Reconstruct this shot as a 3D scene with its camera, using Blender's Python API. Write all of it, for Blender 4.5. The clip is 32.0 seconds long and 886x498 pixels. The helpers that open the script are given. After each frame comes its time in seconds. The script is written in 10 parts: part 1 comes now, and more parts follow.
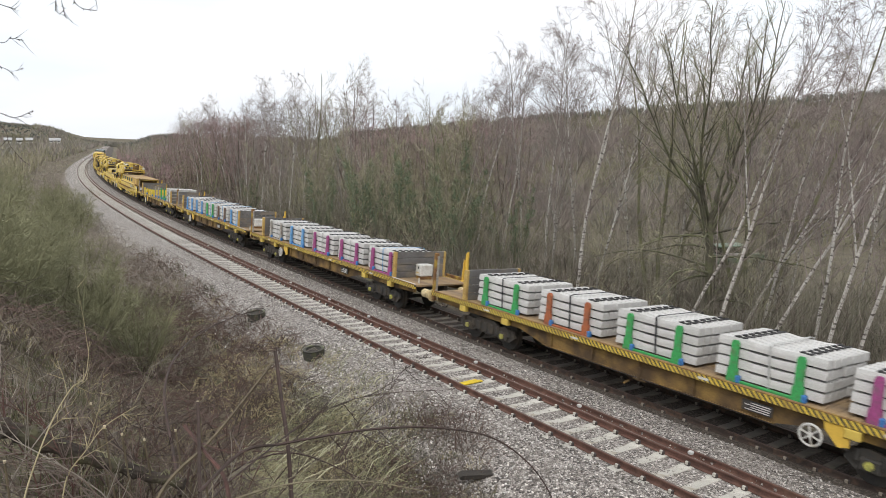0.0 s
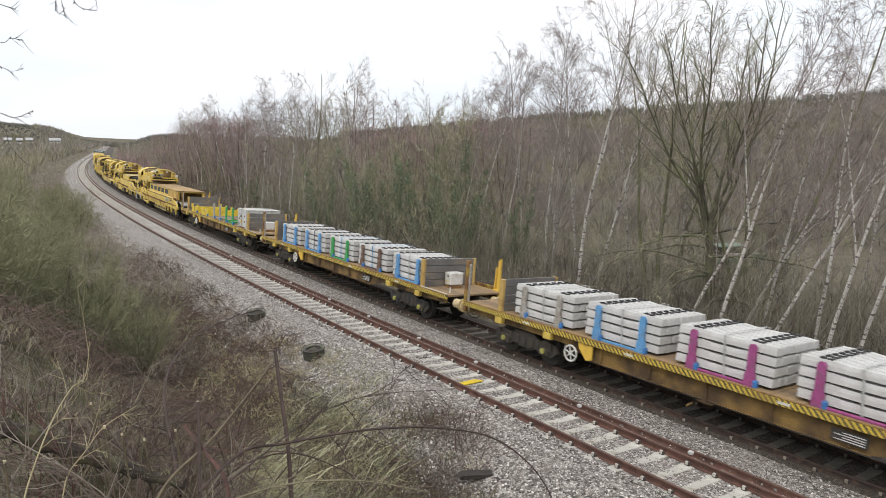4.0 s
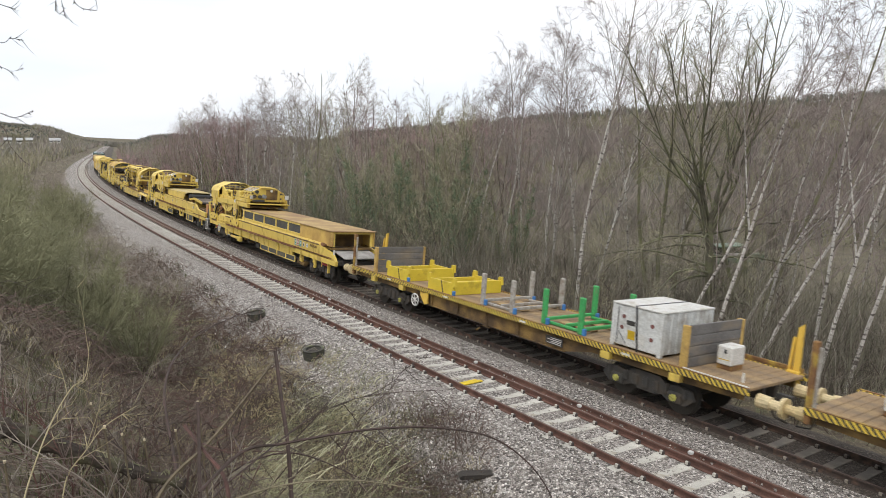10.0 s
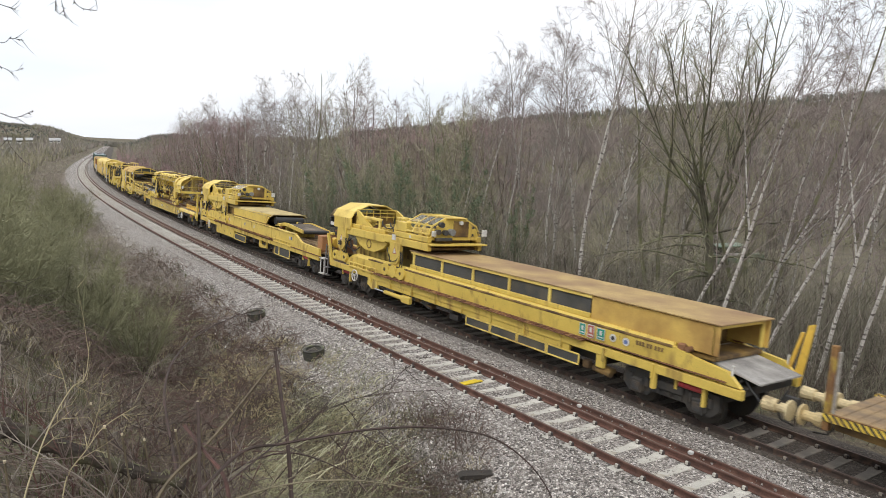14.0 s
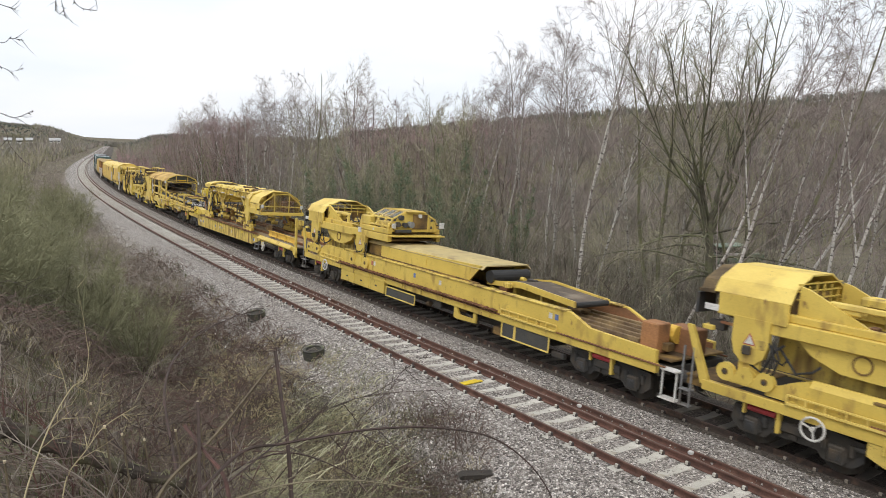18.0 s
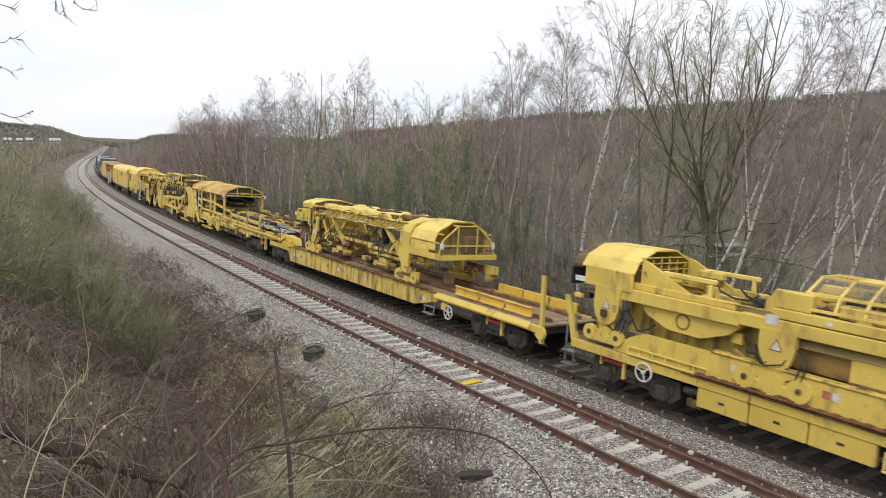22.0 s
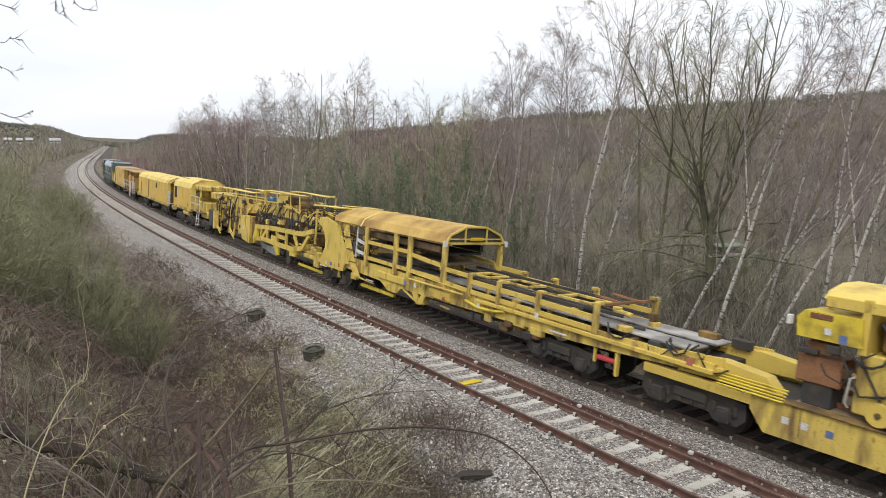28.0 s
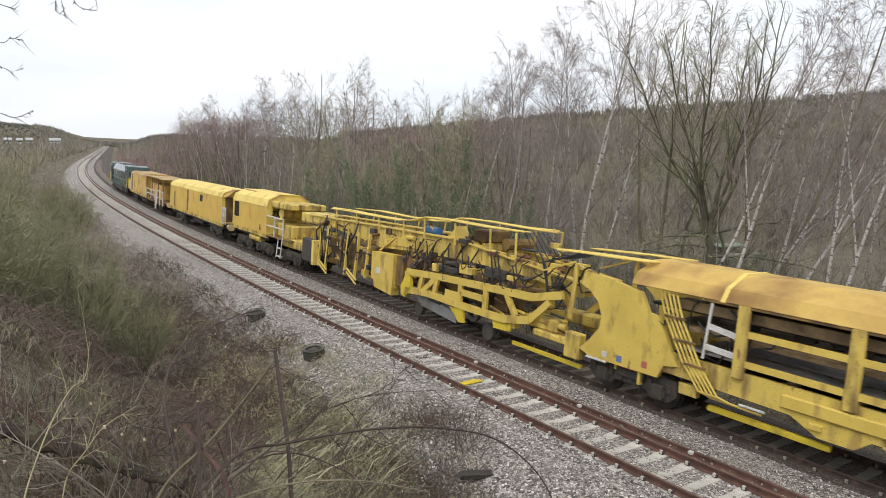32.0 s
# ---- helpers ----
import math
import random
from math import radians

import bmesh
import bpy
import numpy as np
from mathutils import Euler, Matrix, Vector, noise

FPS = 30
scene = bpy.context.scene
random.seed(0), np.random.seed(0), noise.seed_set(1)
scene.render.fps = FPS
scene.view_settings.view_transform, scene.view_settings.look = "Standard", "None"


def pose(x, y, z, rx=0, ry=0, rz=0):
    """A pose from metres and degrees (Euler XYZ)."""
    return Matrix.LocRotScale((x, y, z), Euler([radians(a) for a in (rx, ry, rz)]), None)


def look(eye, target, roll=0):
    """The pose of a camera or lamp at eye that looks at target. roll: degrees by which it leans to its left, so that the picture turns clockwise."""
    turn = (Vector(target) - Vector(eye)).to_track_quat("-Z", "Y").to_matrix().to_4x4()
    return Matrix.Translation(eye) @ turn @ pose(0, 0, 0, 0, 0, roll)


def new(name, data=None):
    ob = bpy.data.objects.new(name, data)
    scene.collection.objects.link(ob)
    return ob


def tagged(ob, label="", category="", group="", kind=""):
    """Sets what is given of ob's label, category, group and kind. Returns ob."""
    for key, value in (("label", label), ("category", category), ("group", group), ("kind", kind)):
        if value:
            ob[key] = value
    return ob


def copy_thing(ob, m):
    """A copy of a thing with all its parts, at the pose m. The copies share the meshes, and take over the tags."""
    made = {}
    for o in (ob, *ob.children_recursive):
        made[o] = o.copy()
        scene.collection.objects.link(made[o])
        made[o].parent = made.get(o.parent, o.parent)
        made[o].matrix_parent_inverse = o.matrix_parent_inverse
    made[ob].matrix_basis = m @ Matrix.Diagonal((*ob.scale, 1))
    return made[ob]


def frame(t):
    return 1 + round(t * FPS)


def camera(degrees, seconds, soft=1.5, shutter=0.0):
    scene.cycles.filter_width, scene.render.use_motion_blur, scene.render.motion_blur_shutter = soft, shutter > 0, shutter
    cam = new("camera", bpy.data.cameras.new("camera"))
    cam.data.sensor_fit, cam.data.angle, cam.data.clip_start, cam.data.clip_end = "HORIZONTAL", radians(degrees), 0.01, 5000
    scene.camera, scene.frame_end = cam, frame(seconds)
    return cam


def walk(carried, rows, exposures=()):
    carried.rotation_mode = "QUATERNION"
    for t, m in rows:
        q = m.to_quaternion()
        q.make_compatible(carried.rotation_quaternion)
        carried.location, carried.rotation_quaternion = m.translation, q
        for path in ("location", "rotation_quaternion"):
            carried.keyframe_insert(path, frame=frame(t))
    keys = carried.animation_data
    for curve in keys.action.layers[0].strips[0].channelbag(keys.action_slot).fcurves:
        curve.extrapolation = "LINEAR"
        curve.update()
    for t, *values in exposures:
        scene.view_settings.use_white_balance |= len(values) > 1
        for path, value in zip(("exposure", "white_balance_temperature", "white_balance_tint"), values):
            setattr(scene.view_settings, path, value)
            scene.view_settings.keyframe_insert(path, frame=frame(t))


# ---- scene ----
EYE = (0.0, 0.0, 6.632)
PITCH, ROLL = radians(9.361), -0.241
AIM = (0.0, math.cos(PITCH), 6.632 - math.sin(PITCH))
cam = camera(66.91, 32.0, soft=0.7, shutter=0.35)
walk(cam, [(0.0, look(EYE, AIM, ROLL)), (32.0, look(EYE, AIM, ROLL))], exposures=[(0.0, 0.03), (14.5, 0.03), (18.0, -0.01), (32.0, 0.0)])

# overcast winter daylight: a pale sky and a wide, weak sun behind thin cloud
SUN_EL, SUN_AZ = 54.0, 200.0
world = bpy.data.worlds.new("overcast_sky")
scene.world = world
world.use_nodes = True
wn = world.node_tree.nodes
wl = world.node_tree.links
sky = wn.new("ShaderNodeTexSky")
sky.sky_type = "NISHITA"
sky.sun_disc = False
sky.sun_elevation = radians(SUN_EL)
sky.sun_rotation = radians(SUN_AZ)
sky.air_density, sky.dust_density, sky.ozone_density = 1.0, 6.0, 1.0
hue = wn.new("ShaderNodeHueSaturation")
hue.inputs["Saturation"].default_value = 0.10
cloud_mix = wn.new("ShaderNodeMix")
cloud_mix.data_type = "RGBA"
cloud_mix.inputs["Factor"].default_value = 0.75
veil = wn.new("ShaderNodeTexNoise")
veil.inputs["Scale"].default_value, veil.inputs["Detail"].default_value = 2.2, 5.0
veil_way = wn.new("ShaderNodeMapping")
veil_way.inputs["Scale"].default_value = (1.0, 1.0, 4.0)
wl.new(wn.new("ShaderNodeTexCoord").outputs["Generated"], veil_way.inputs["Vector"])
wl.new(veil_way.outputs["Vector"], veil.inputs["Vector"])
veil_ramp = wn.new("ShaderNodeValToRGB")
veil_ramp.color_ramp.elements[0].position, veil_ramp.color_ramp.elements[1].position = 0.40, 0.62
wl.new(veil.outputs["Fac"], veil_ramp.inputs["Fac"])
cloud = wn.new("ShaderNodeMix")
cloud.data_type = "RGBA"
cloud.inputs["A"].default_value = (9.7, 10.3, 11.0, 1)
cloud.inputs["B"].default_value = (11.2, 11.2, 11.5, 1)
wl.new(veil_ramp.outputs["Color"], cloud.inputs["Factor"])
wl.new(cloud.outputs["Result"], cloud_mix.inputs["B"])
back = wn["Background"]
back.inputs["Strength"].default_value = 0.12
wl.new(sky.outputs["Color"], hue.inputs["Color"])
wl.new(hue.outputs["Color"], cloud_mix.inputs["A"])
wl.new(cloud_mix.outputs["Result"], back.inputs["Color"])

sun_data = bpy.data.lights.new("sun", "SUN")
sun_data.energy, sun_data.angle, sun_data.color = 1.2, radians(14), (1.0, 0.96, 0.9)
sun = new("sun", sun_data)
_az = radians(SUN_AZ)
_d = Vector((math.sin(_az) * math.cos(radians(SUN_EL)), math.cos(_az) * math.cos(radians(SUN_EL)), math.sin(radians(SUN_EL))))
sun.matrix_world = look(_d * 100, (0, 0, 0))


# ---------------------------------------------------------------- materials
def material(name, base, alt=None, rough=0.75, metal=0.0, scale=1.2, fine=25.0, bump=0.15, dirt=None, dirt_at=0.58, dirt_soft=0.12, dirt_scale=0.9, streak=1.0, vary=0.0, spec=0.4, bump_scale=None, wear=None, wear_at=0.66, grit=0.35):
    """A surface of two tones (broad noise), fine grain, optional dirt or rust patches and relief, all in object space."""
    m = bpy.data.materials.new(name)
    m.use_nodes = True
    n, l = m.node_tree.nodes, m.node_tree.links
    bsdf = n["Principled BSDF"]
    bsdf.inputs["Roughness"].default_value = rough
    bsdf.inputs["Metallic"].default_value = metal
    bsdf.inputs["Specular IOR Level"].default_value = spec
    co = n.new("ShaderNodeTexCoord")
    alt = alt or tuple(c * 0.72 for c in base)

    def noise_tex(s, detail=4.0, stretch=1.0, off=0.0):
        mp = n.new("ShaderNodeMapping")
        mp.inputs["Scale"].default_value = (s, s, s / stretch)
        mp.inputs["Location"].default_value = (off, off * 0.7, off * 1.3)
        t = n.new("ShaderNodeTexNoise")
        t.inputs["Detail"].default_value = detail
        t.inputs["Scale"].default_value = 1.0
        l.new(co.outputs["Object"], mp.inputs["Vector"])
        l.new(mp.outputs["Vector"], t.inputs["Vector"])
        return t.outputs["Fac"]

    def ramp(fac, a, b):
        r = n.new("ShaderNodeMapRange")
        r.inputs["From Min"].default_value, r.inputs["From Max"].default_value = a, b
        l.new(fac, r.inputs["Value"])
        return r.outputs["Result"]

    def mix(fac, a, b, kind="MIX"):
        x = n.new("ShaderNodeMix")
        x.data_type, x.blend_type = "RGBA", kind
        if isinstance(fac, float):
            x.inputs["Factor"].default_value = fac
        else:
            l.new(fac, x.inputs["Factor"])
        for k, v in (("A", a), ("B", b)):
            if isinstance(v, tuple):
                x.inputs[k].default_value = (*v, 1)
            else:
                l.new(v, x.inputs[k])
        return x.outputs["Result"]

    col = mix(ramp(noise_tex(scale), 0.35, 0.65), base, alt)
    grain = noise_tex(fine, 3.0, 1.0, 3.0)
    col = mix(ramp(grain, 0.3, 0.7), col, mix(grit, col, (0.02, 0.018, 0.015)))
    if vary:
        info = n.new("ShaderNodeObjectInfo")
        col = mix(ramp(info.outputs["Random"], -0.5, 1.5), mix(vary, col, (0.0, 0.0, 0.0)), mix(vary, col, (1.0, 1.0, 1.0)))
    if dirt:
        f = ramp(noise_tex(dirt_scale, 6.0, streak, 7.0), dirt_at - dirt_soft, dirt_at + dirt_soft)
        col = mix(f, col, dirt)
        g = n.new("ShaderNodeMapRange")
        g.inputs["To Min"].default_value, g.inputs["To Max"].default_value = rough, 0.9
        l.new(f, g.inputs["Value"])
        l.new(g.outputs["Result"], bsdf.inputs["Roughness"])
    if wear:
        col = mix(ramp(noise_tex(7.0, 8.0, 3.0, 19.0), wear_at - 0.03, wear_at + 0.05), col, wear)
        col = mix(ramp(noise_tex(26.0, 5.0, 1.0, 23.0), wear_at - 0.01, wear_at + 0.05), col, mix(0.5, wear, (0.03, 0.025, 0.02)))
    l.new(col, bsdf.inputs["Base Color"])
    if bump:
        b = n.new("ShaderNodeBump")
        b.inputs["Strength"].default_value = bump
        b.inputs["Distance"].default_value = 0.02
        l.new(noise_tex(bump_scale or fine * 0.8, 4.0, 1.0, 11.0), b.inputs["Height"])
        l.new(b.outputs["Normal"], bsdf.inputs["Normal"])
    return m


RUST = (0.13, 0.055, 0.025)
GRIME = (0.05, 0.038, 0.026)
yellow = material("yellow_paint", (0.69, 0.51, 0.11), (0.59, 0.425, 0.09), 0.5, dirt=(0.30, 0.19, 0.06), dirt_at=0.67, dirt_soft=0.09, dirt_scale=2.6, streak=2.5, wear=(0.26, 0.155, 0.055), wear_at=0.690, grit=0.10)
yellow_stained = material("stained_yellow_paint", (0.71, 0.53, 0.11), (0.6, 0.44, 0.11), 0.55, dirt=(0.17, 0.105, 0.045), dirt_at=0.56, dirt_scale=3.0, streak=4.0, wear=(0.26, 0.155, 0.055), wear_at=0.645, grit=0.10)
# paler copy of yellow; on tops it carries the sheen of the sky
yellow_pale = material("pale_yellow_paint", (0.78, 0.60, 0.16), (0.68, 0.50, 0.12), 0.55, dirt=(0.34, 0.22, 0.08), dirt_at=0.64, dirt_scale=1.0, wear=(0.26, 0.155, 0.055), wear_at=0.720, grit=0.10)
yellow_bright = material("bright_yellow_paint", (0.7, 0.54, 0.05), (0.6, 0.45, 0.045), 0.45, dirt=(0.2, 0.13, 0.03), dirt_at=0.66, dirt_scale=2.0, grit=0.10)
axle_yellow = material("dull_yellow_axle_cap", (0.52, 0.50, 0.12), (0.42, 0.40, 0.12), 0.6, dirt=(0.12, 0.1, 0.06), dirt_at=0.6, dirt_scale=12)
crib_yellow = material("orange_yellow_paint", (0.76, 0.50, 0.08), (0.66, 0.42, 0.07), 0.55, dirt=(0.36, 0.2, 0.06), dirt_at=0.66, dirt_scale=3.0, grit=0.10)
van_yellow = material("ochre_yellow_van_paint", (0.66, 0.44, 0.085), (0.58, 0.37, 0.07), 0.5, dirt=(0.34, 0.2, 0.06), dirt_at=0.68, dirt_scale=1.6, streak=3.0, grit=0.10)
ochre = material("ochre_sheet", (0.62, 0.42, 0.11), (0.50, 0.32, 0.085), 0.65, dirt=(0.24, 0.13, 0.05), dirt_at=0.6, dirt_scale=0.7, grit=0.10)
ochre_dusty = material("dusty_ochre_roof", (0.56, 0.40, 0.17), (0.44, 0.30, 0.13), 0.8, dirt=(0.28, 0.18, 0.10), dirt_at=0.55, dirt_scale=0.6, streak=0.6)
sand_roof = material("dusty_grey_yellow_roof", (0.54, 0.43, 0.19), (0.44, 0.35, 0.17), 0.8, dirt=(0.28, 0.21, 0.11), dirt_at=0.66, dirt_scale=1.6, grit=0.10)
rusty = material("rusty_steel", (0.22, 0.095, 0.045), (0.14, 0.065, 0.035), 0.85, dirt=(0.34, 0.2, 0.08), dirt_at=0.62, dirt_scale=3.0, bump=0.3)
orange_box = material("faded_orange_box", (0.50, 0.24, 0.10), (0.40, 0.19, 0.08), 0.65, dirt=(0.16, 0.09, 0.05), dirt_at=0.62, dirt_scale=2.5)
floor_tan = material("dusty_tan_steel", (0.34, 0.24, 0.12), (0.22, 0.15, 0.085), 0.85, dirt=(0.12, 0.08, 0.05), dirt_at=0.56, dirt_scale=2.0)
hood_brown = material("grimy_olive_brown_paint", (0.21, 0.145, 0.06), (0.14, 0.095, 0.045), 0.7, dirt=(0.07, 0.05, 0.03), dirt_at=0.58, dirt_scale=2.0)
tan_post = material("ochre_tan_paint", (0.60, 0.41, 0.13), (0.50, 0.33, 0.10), 0.6, dirt=(0.26, 0.16, 0.07), dirt_at=0.62, dirt_scale=2.5)
vent_red = material("rusty_red_vent", (0.26, 0.09, 0.075), (0.18, 0.07, 0.06), 0.8)
rust_brown = material("rust_brown_box", (0.36, 0.17, 0.08), (0.27, 0.13, 0.06), 0.75, dirt=(0.12, 0.07, 0.04), dirt_at=0.62)
frame_brown = material("dirty_ochre_frame", (0.34, 0.21, 0.055), (0.22, 0.135, 0.05), 0.7, dirt=(0.085, 0.055, 0.03), dirt_at=0.5, dirt_scale=1.5)
black_gear = material("black_grimy_steel", (0.042, 0.042, 0.042), (0.062, 0.054, 0.044), 0.7, dirt=(0.075, 0.06, 0.045), dirt_at=0.6, dirt_scale=3.0)
dark_gear = material("dark_grey_steel", (0.06, 0.062, 0.065), (0.04, 0.038, 0.036), 0.6, dirt=(0.10, 0.075, 0.05), dirt_at=0.6, dirt_scale=2.5)
grey_steel = material("grey_steel", (0.32, 0.33, 0.34), (0.24, 0.24, 0.24), 0.5, metal=0.3, dirt=(0.14, 0.11, 0.08), dirt_at=0.6)
panel_grey = material("weathered_grey_board", (0.20, 0.195, 0.19), (0.14, 0.13, 0.125), 0.85, dirt=(0.24, 0.2, 0.15), dirt_at=0.6, streak=0.3)
chrome = material("bare_piston_steel", (0.7, 0.72, 0.74), (0.6, 0.62, 0.64), 0.25, metal=0.9, bump=0.02)
mesh_dark = material("dark_mesh", (0.085, 0.085, 0.08), (0.06, 0.06, 0.056), 0.7, fine=90, bump=0.5, dirt=(0.14, 0.12, 0.08), dirt_at=0.62)
belt = material("grey_conveyor_belt", (0.33, 0.315, 0.30), (0.24, 0.225, 0.21), 0.9, dirt=(0.48, 0.46, 0.43), dirt_at=0.6, dirt_scale=1.0)
brown_belt = material("dark_brown_belt", (0.15, 0.115, 0.085), (0.10, 0.08, 0.065), 0.9, dirt=(0.24, 0.2, 0.15), dirt_at=0.6, dirt_scale=1.5)
dusty_deck = material("dusty_brown_deck_plate", (0.36, 0.29, 0.19), (0.27, 0.21, 0.14), 0.9, dirt=(0.17, 0.12, 0.08), dirt_at=0.58, dirt_scale=1.2, bump=0.2)
cab_glass = bpy.data.materials.new("clear_cab_glass")
cab_glass.use_nodes = True
cab_glass.node_tree.nodes["Principled BSDF"].inputs["Transmission Weight"].default_value = 0.95
cab_glass.node_tree.nodes["Principled BSDF"].inputs["Roughness"].default_value = 0.05
cab_glass.node_tree.nodes["Principled BSDF"].inputs["IOR"].default_value = 1.12
cab_glass.node_tree.nodes["Principled BSDF"].inputs["Base Color"].default_value = (0.80, 0.76, 0.66, 1)
rubber = material("black_rubber", (0.022, 0.022, 0.023), (0.03, 0.03, 0.03), 0.55, bump=0.05)
concrete = material("pale_concrete", (0.69, 0.68, 0.66), (0.58, 0.57, 0.55), 0.9, scale=2.2, fine=55, bump=0.12, dirt=(0.40, 0.385, 0.36), dirt_at=0.62, vary=0.08)
concrete_worn = material("worn_track_concrete", (0.62, 0.59, 0.52), (0.48, 0.455, 0.4), 0.95, scale=2.0, fine=40, bump=0.3, dirt=(0.26, 0.23, 0.18), dirt_at=0.60, dirt_scale=3.0, vary=0.12)
concrete_sooty = material("brown_track_concrete", (0.20, 0.165, 0.125), (0.14, 0.115, 0.09), 0.95, fine=40, bump=0.3, dirt=(0.30, 0.26, 0.21), dirt_at=0.55, dirt_scale=2.0, vary=0.12)
old_concrete = material("mossy_old_concrete", (0.10, 0.098, 0.085), (0.06, 0.058, 0.05), 0.95, fine=30, bump=0.5, dirt=(0.13, 0.14, 0.07), dirt_at=0.6, dirt_scale=5.0)
clip_dark = material("dark_rail_clip", (0.05, 0.045, 0.045), (0.08, 0.06, 0.05), 0.7)
rail_rust = material("rusty_rail", (0.155, 0.075, 0.057), (0.105, 0.055, 0.043), 0.85, scale=3.0, dirt=(0.17, 0.095, 0.07), dirt_at=0.6, dirt_scale=4.0, bump=0.2)
rail_dark = material("dark_brown_rail", (0.07, 0.047, 0.038), (0.05, 0.036, 0.03), 0.8, scale=3.0, dirt=(0.14, 0.085, 0.06), dirt_at=0.6, dirt_scale=4.0, bump=0.2)
rail_head = material("rail_running_surface", (0.17, 0.105, 0.085), (0.13, 0.085, 0.07), 0.55, metal=0.3, scale=2.0, bump=0.03)
deck_wood = material("brown_deck_boards", (0.40, 0.28, 0.15), (0.30, 0.20, 0.11), 0.9, scale=1.6, dirt=(0.16, 0.12, 0.09), dirt_at=0.55, dirt_scale=1.4, bump=0.3)
new_wood = material("fresh_timber", (0.52, 0.37, 0.19), (0.44, 0.30, 0.15), 0.85, fine=30)
grey_wood = material("weathered_grey_timber", (0.46, 0.44, 0.40), (0.34, 0.31, 0.27), 0.9, scale=6, fine=40, bump=0.4, dirt=(0.2, 0.16, 0.12), dirt_at=0.62, dirt_scale=8)
dark_wood = material("dark_rotten_timber", (0.045, 0.04, 0.036), (0.07, 0.06, 0.05), 0.95, fine=30, bump=0.6)
brown_stake = material("rusty_brown_stake", (0.30, 0.16, 0.055), (0.18, 0.09, 0.04), 0.75, scale=4, dirt=(0.45, 0.33, 0.06), dirt_at=0.62, dirt_scale=3.0)
white_paint = material("white_paint", (0.74, 0.73, 0.70), (0.64, 0.63, 0.59), 0.55, dirt=(0.38, 0.33, 0.26), dirt_at=0.64, dirt_scale=3.0)
white_metal = material("pale_grey_container_paint", (0.68, 0.69, 0.67), (0.60, 0.61, 0.59), 0.6, scale=3.0, dirt=(0.30, 0.27, 0.23), dirt_at=0.6, dirt_scale=2.5)
cream = material("cream_buffer_paint", (0.72, 0.60, 0.36), (0.62, 0.48, 0.24), 0.55, dirt=(0.2, 0.14, 0.08), dirt_at=0.62, dirt_scale=3.0)
red_paint = material("red_tank_paint", (0.60, 0.06, 0.07), (0.48, 0.05, 0.06), 0.5, dirt=(0.15, 0.05, 0.04), dirt_at=0.62)
blue_tank = material("blue_paint", (0.06, 0.22, 0.55), (0.05, 0.18, 0.45), 0.5)
green_post = material("green_painted_timber", (0.06, 0.42, 0.12), (0.05, 0.34, 0.10), 0.6, scale=5, dirt=(0.12, 0.18, 0.09), dirt_at=0.66, dirt_scale=6)
orange_post = material("orange_painted_timber", (0.48, 0.15, 0.06), (0.38, 0.115, 0.05), 0.65, scale=5, dirt=(0.2, 0.1, 0.06), dirt_at=0.62, dirt_scale=6)
magenta_post = material("magenta_painted_timber", (0.42, 0.09, 0.27), (0.33, 0.07, 0.21), 0.6, scale=5, dirt=(0.22, 0.1, 0.16), dirt_at=0.64, dirt_scale=6)
blue_post = material("blue_painted_timber", (0.15, 0.40, 0.72), (0.12, 0.32, 0.60), 0.6, scale=5, dirt=(0.2, 0.27, 0.36), dirt_at=0.64, dirt_scale=6)
brown_post = material("brown_painted_timber", (0.20, 0.12, 0.085), (0.14, 0.085, 0.06), 0.7, scale=5, dirt=(0.4, 0.36, 0.32), dirt_at=0.66, dirt_scale=6)
strap_dark = material("dark_strap", (0.05, 0.05, 0.055), None, 0.7, bump=0)
strap_white = material("white_strap", (0.62, 0.62, 0.60), None, 0.7, bump=0)
strap_blue = material("blue_strap", (0.16, 0.42, 0.75), None, 0.6, bump=0)
loco_green = material("dark_green_loco_paint", (0.022, 0.055, 0.048), (0.03, 0.065, 0.055), 0.4, dirt=(0.07, 0.065, 0.05), dirt_at=0.6)
loco_roof = material("pale_blue_grey_roof", (0.50, 0.56, 0.60), (0.40, 0.45, 0.48), 0.6, dirt=(0.2, 0.2, 0.2), dirt_at=0.62)
glass_dark = material("dark_window_glass", (0.015, 0.017, 0.018), (0.02, 0.022, 0.022), 0.12, bump=0, spec=0.6)
sign_green = material("green_sign", (0.03, 0.36, 0.26), None, 0.5, bump=0)
sign_blue = material("blue_sign", (0.16, 0.23, 0.48), None, 0.5, bump=0)
sign_red = material("red_sign", (0.55, 0.16, 0.12), None, 0.5, bump=0)
sign_amber = material("amber_sign", (0.75, 0.5, 0.02), None, 0.5, bump=0)
mark_yellow = material("yellow_track_marker", (0.80, 0.58, 0.02), (0.7, 0.5, 0.03), 0.6)
lamp_lens = material("pale_lamp_lens", (0.8, 0.8, 0.76), None, 0.15, bump=0)
bark_birch = material("birch_bark", (0.62, 0.585, 0.54), (0.40, 0.37, 0.33), 0.85, scale=1.5, fine=14, bump=0.25, dirt=(0.09, 0.075, 0.065), dirt_at=0.57, dirt_soft=0.05, dirt_scale=3.5, streak=0.35)
bark_olive = material("olive_grey_bark", (0.23, 0.22, 0.14), (0.15, 0.14, 0.095), 0.9, scale=3, bump=0.3, dirt=(0.20, 0.21, 0.10), dirt_at=0.55, dirt_scale=2.0)
bark_grey = material("pale_grey_bark", (0.36, 0.335, 0.30), (0.22, 0.20, 0.175), 0.9, scale=2.5, bump=0.3, dirt=(0.10, 0.09, 0.075), dirt_at=0.58, dirt_scale=3.0, streak=0.4)
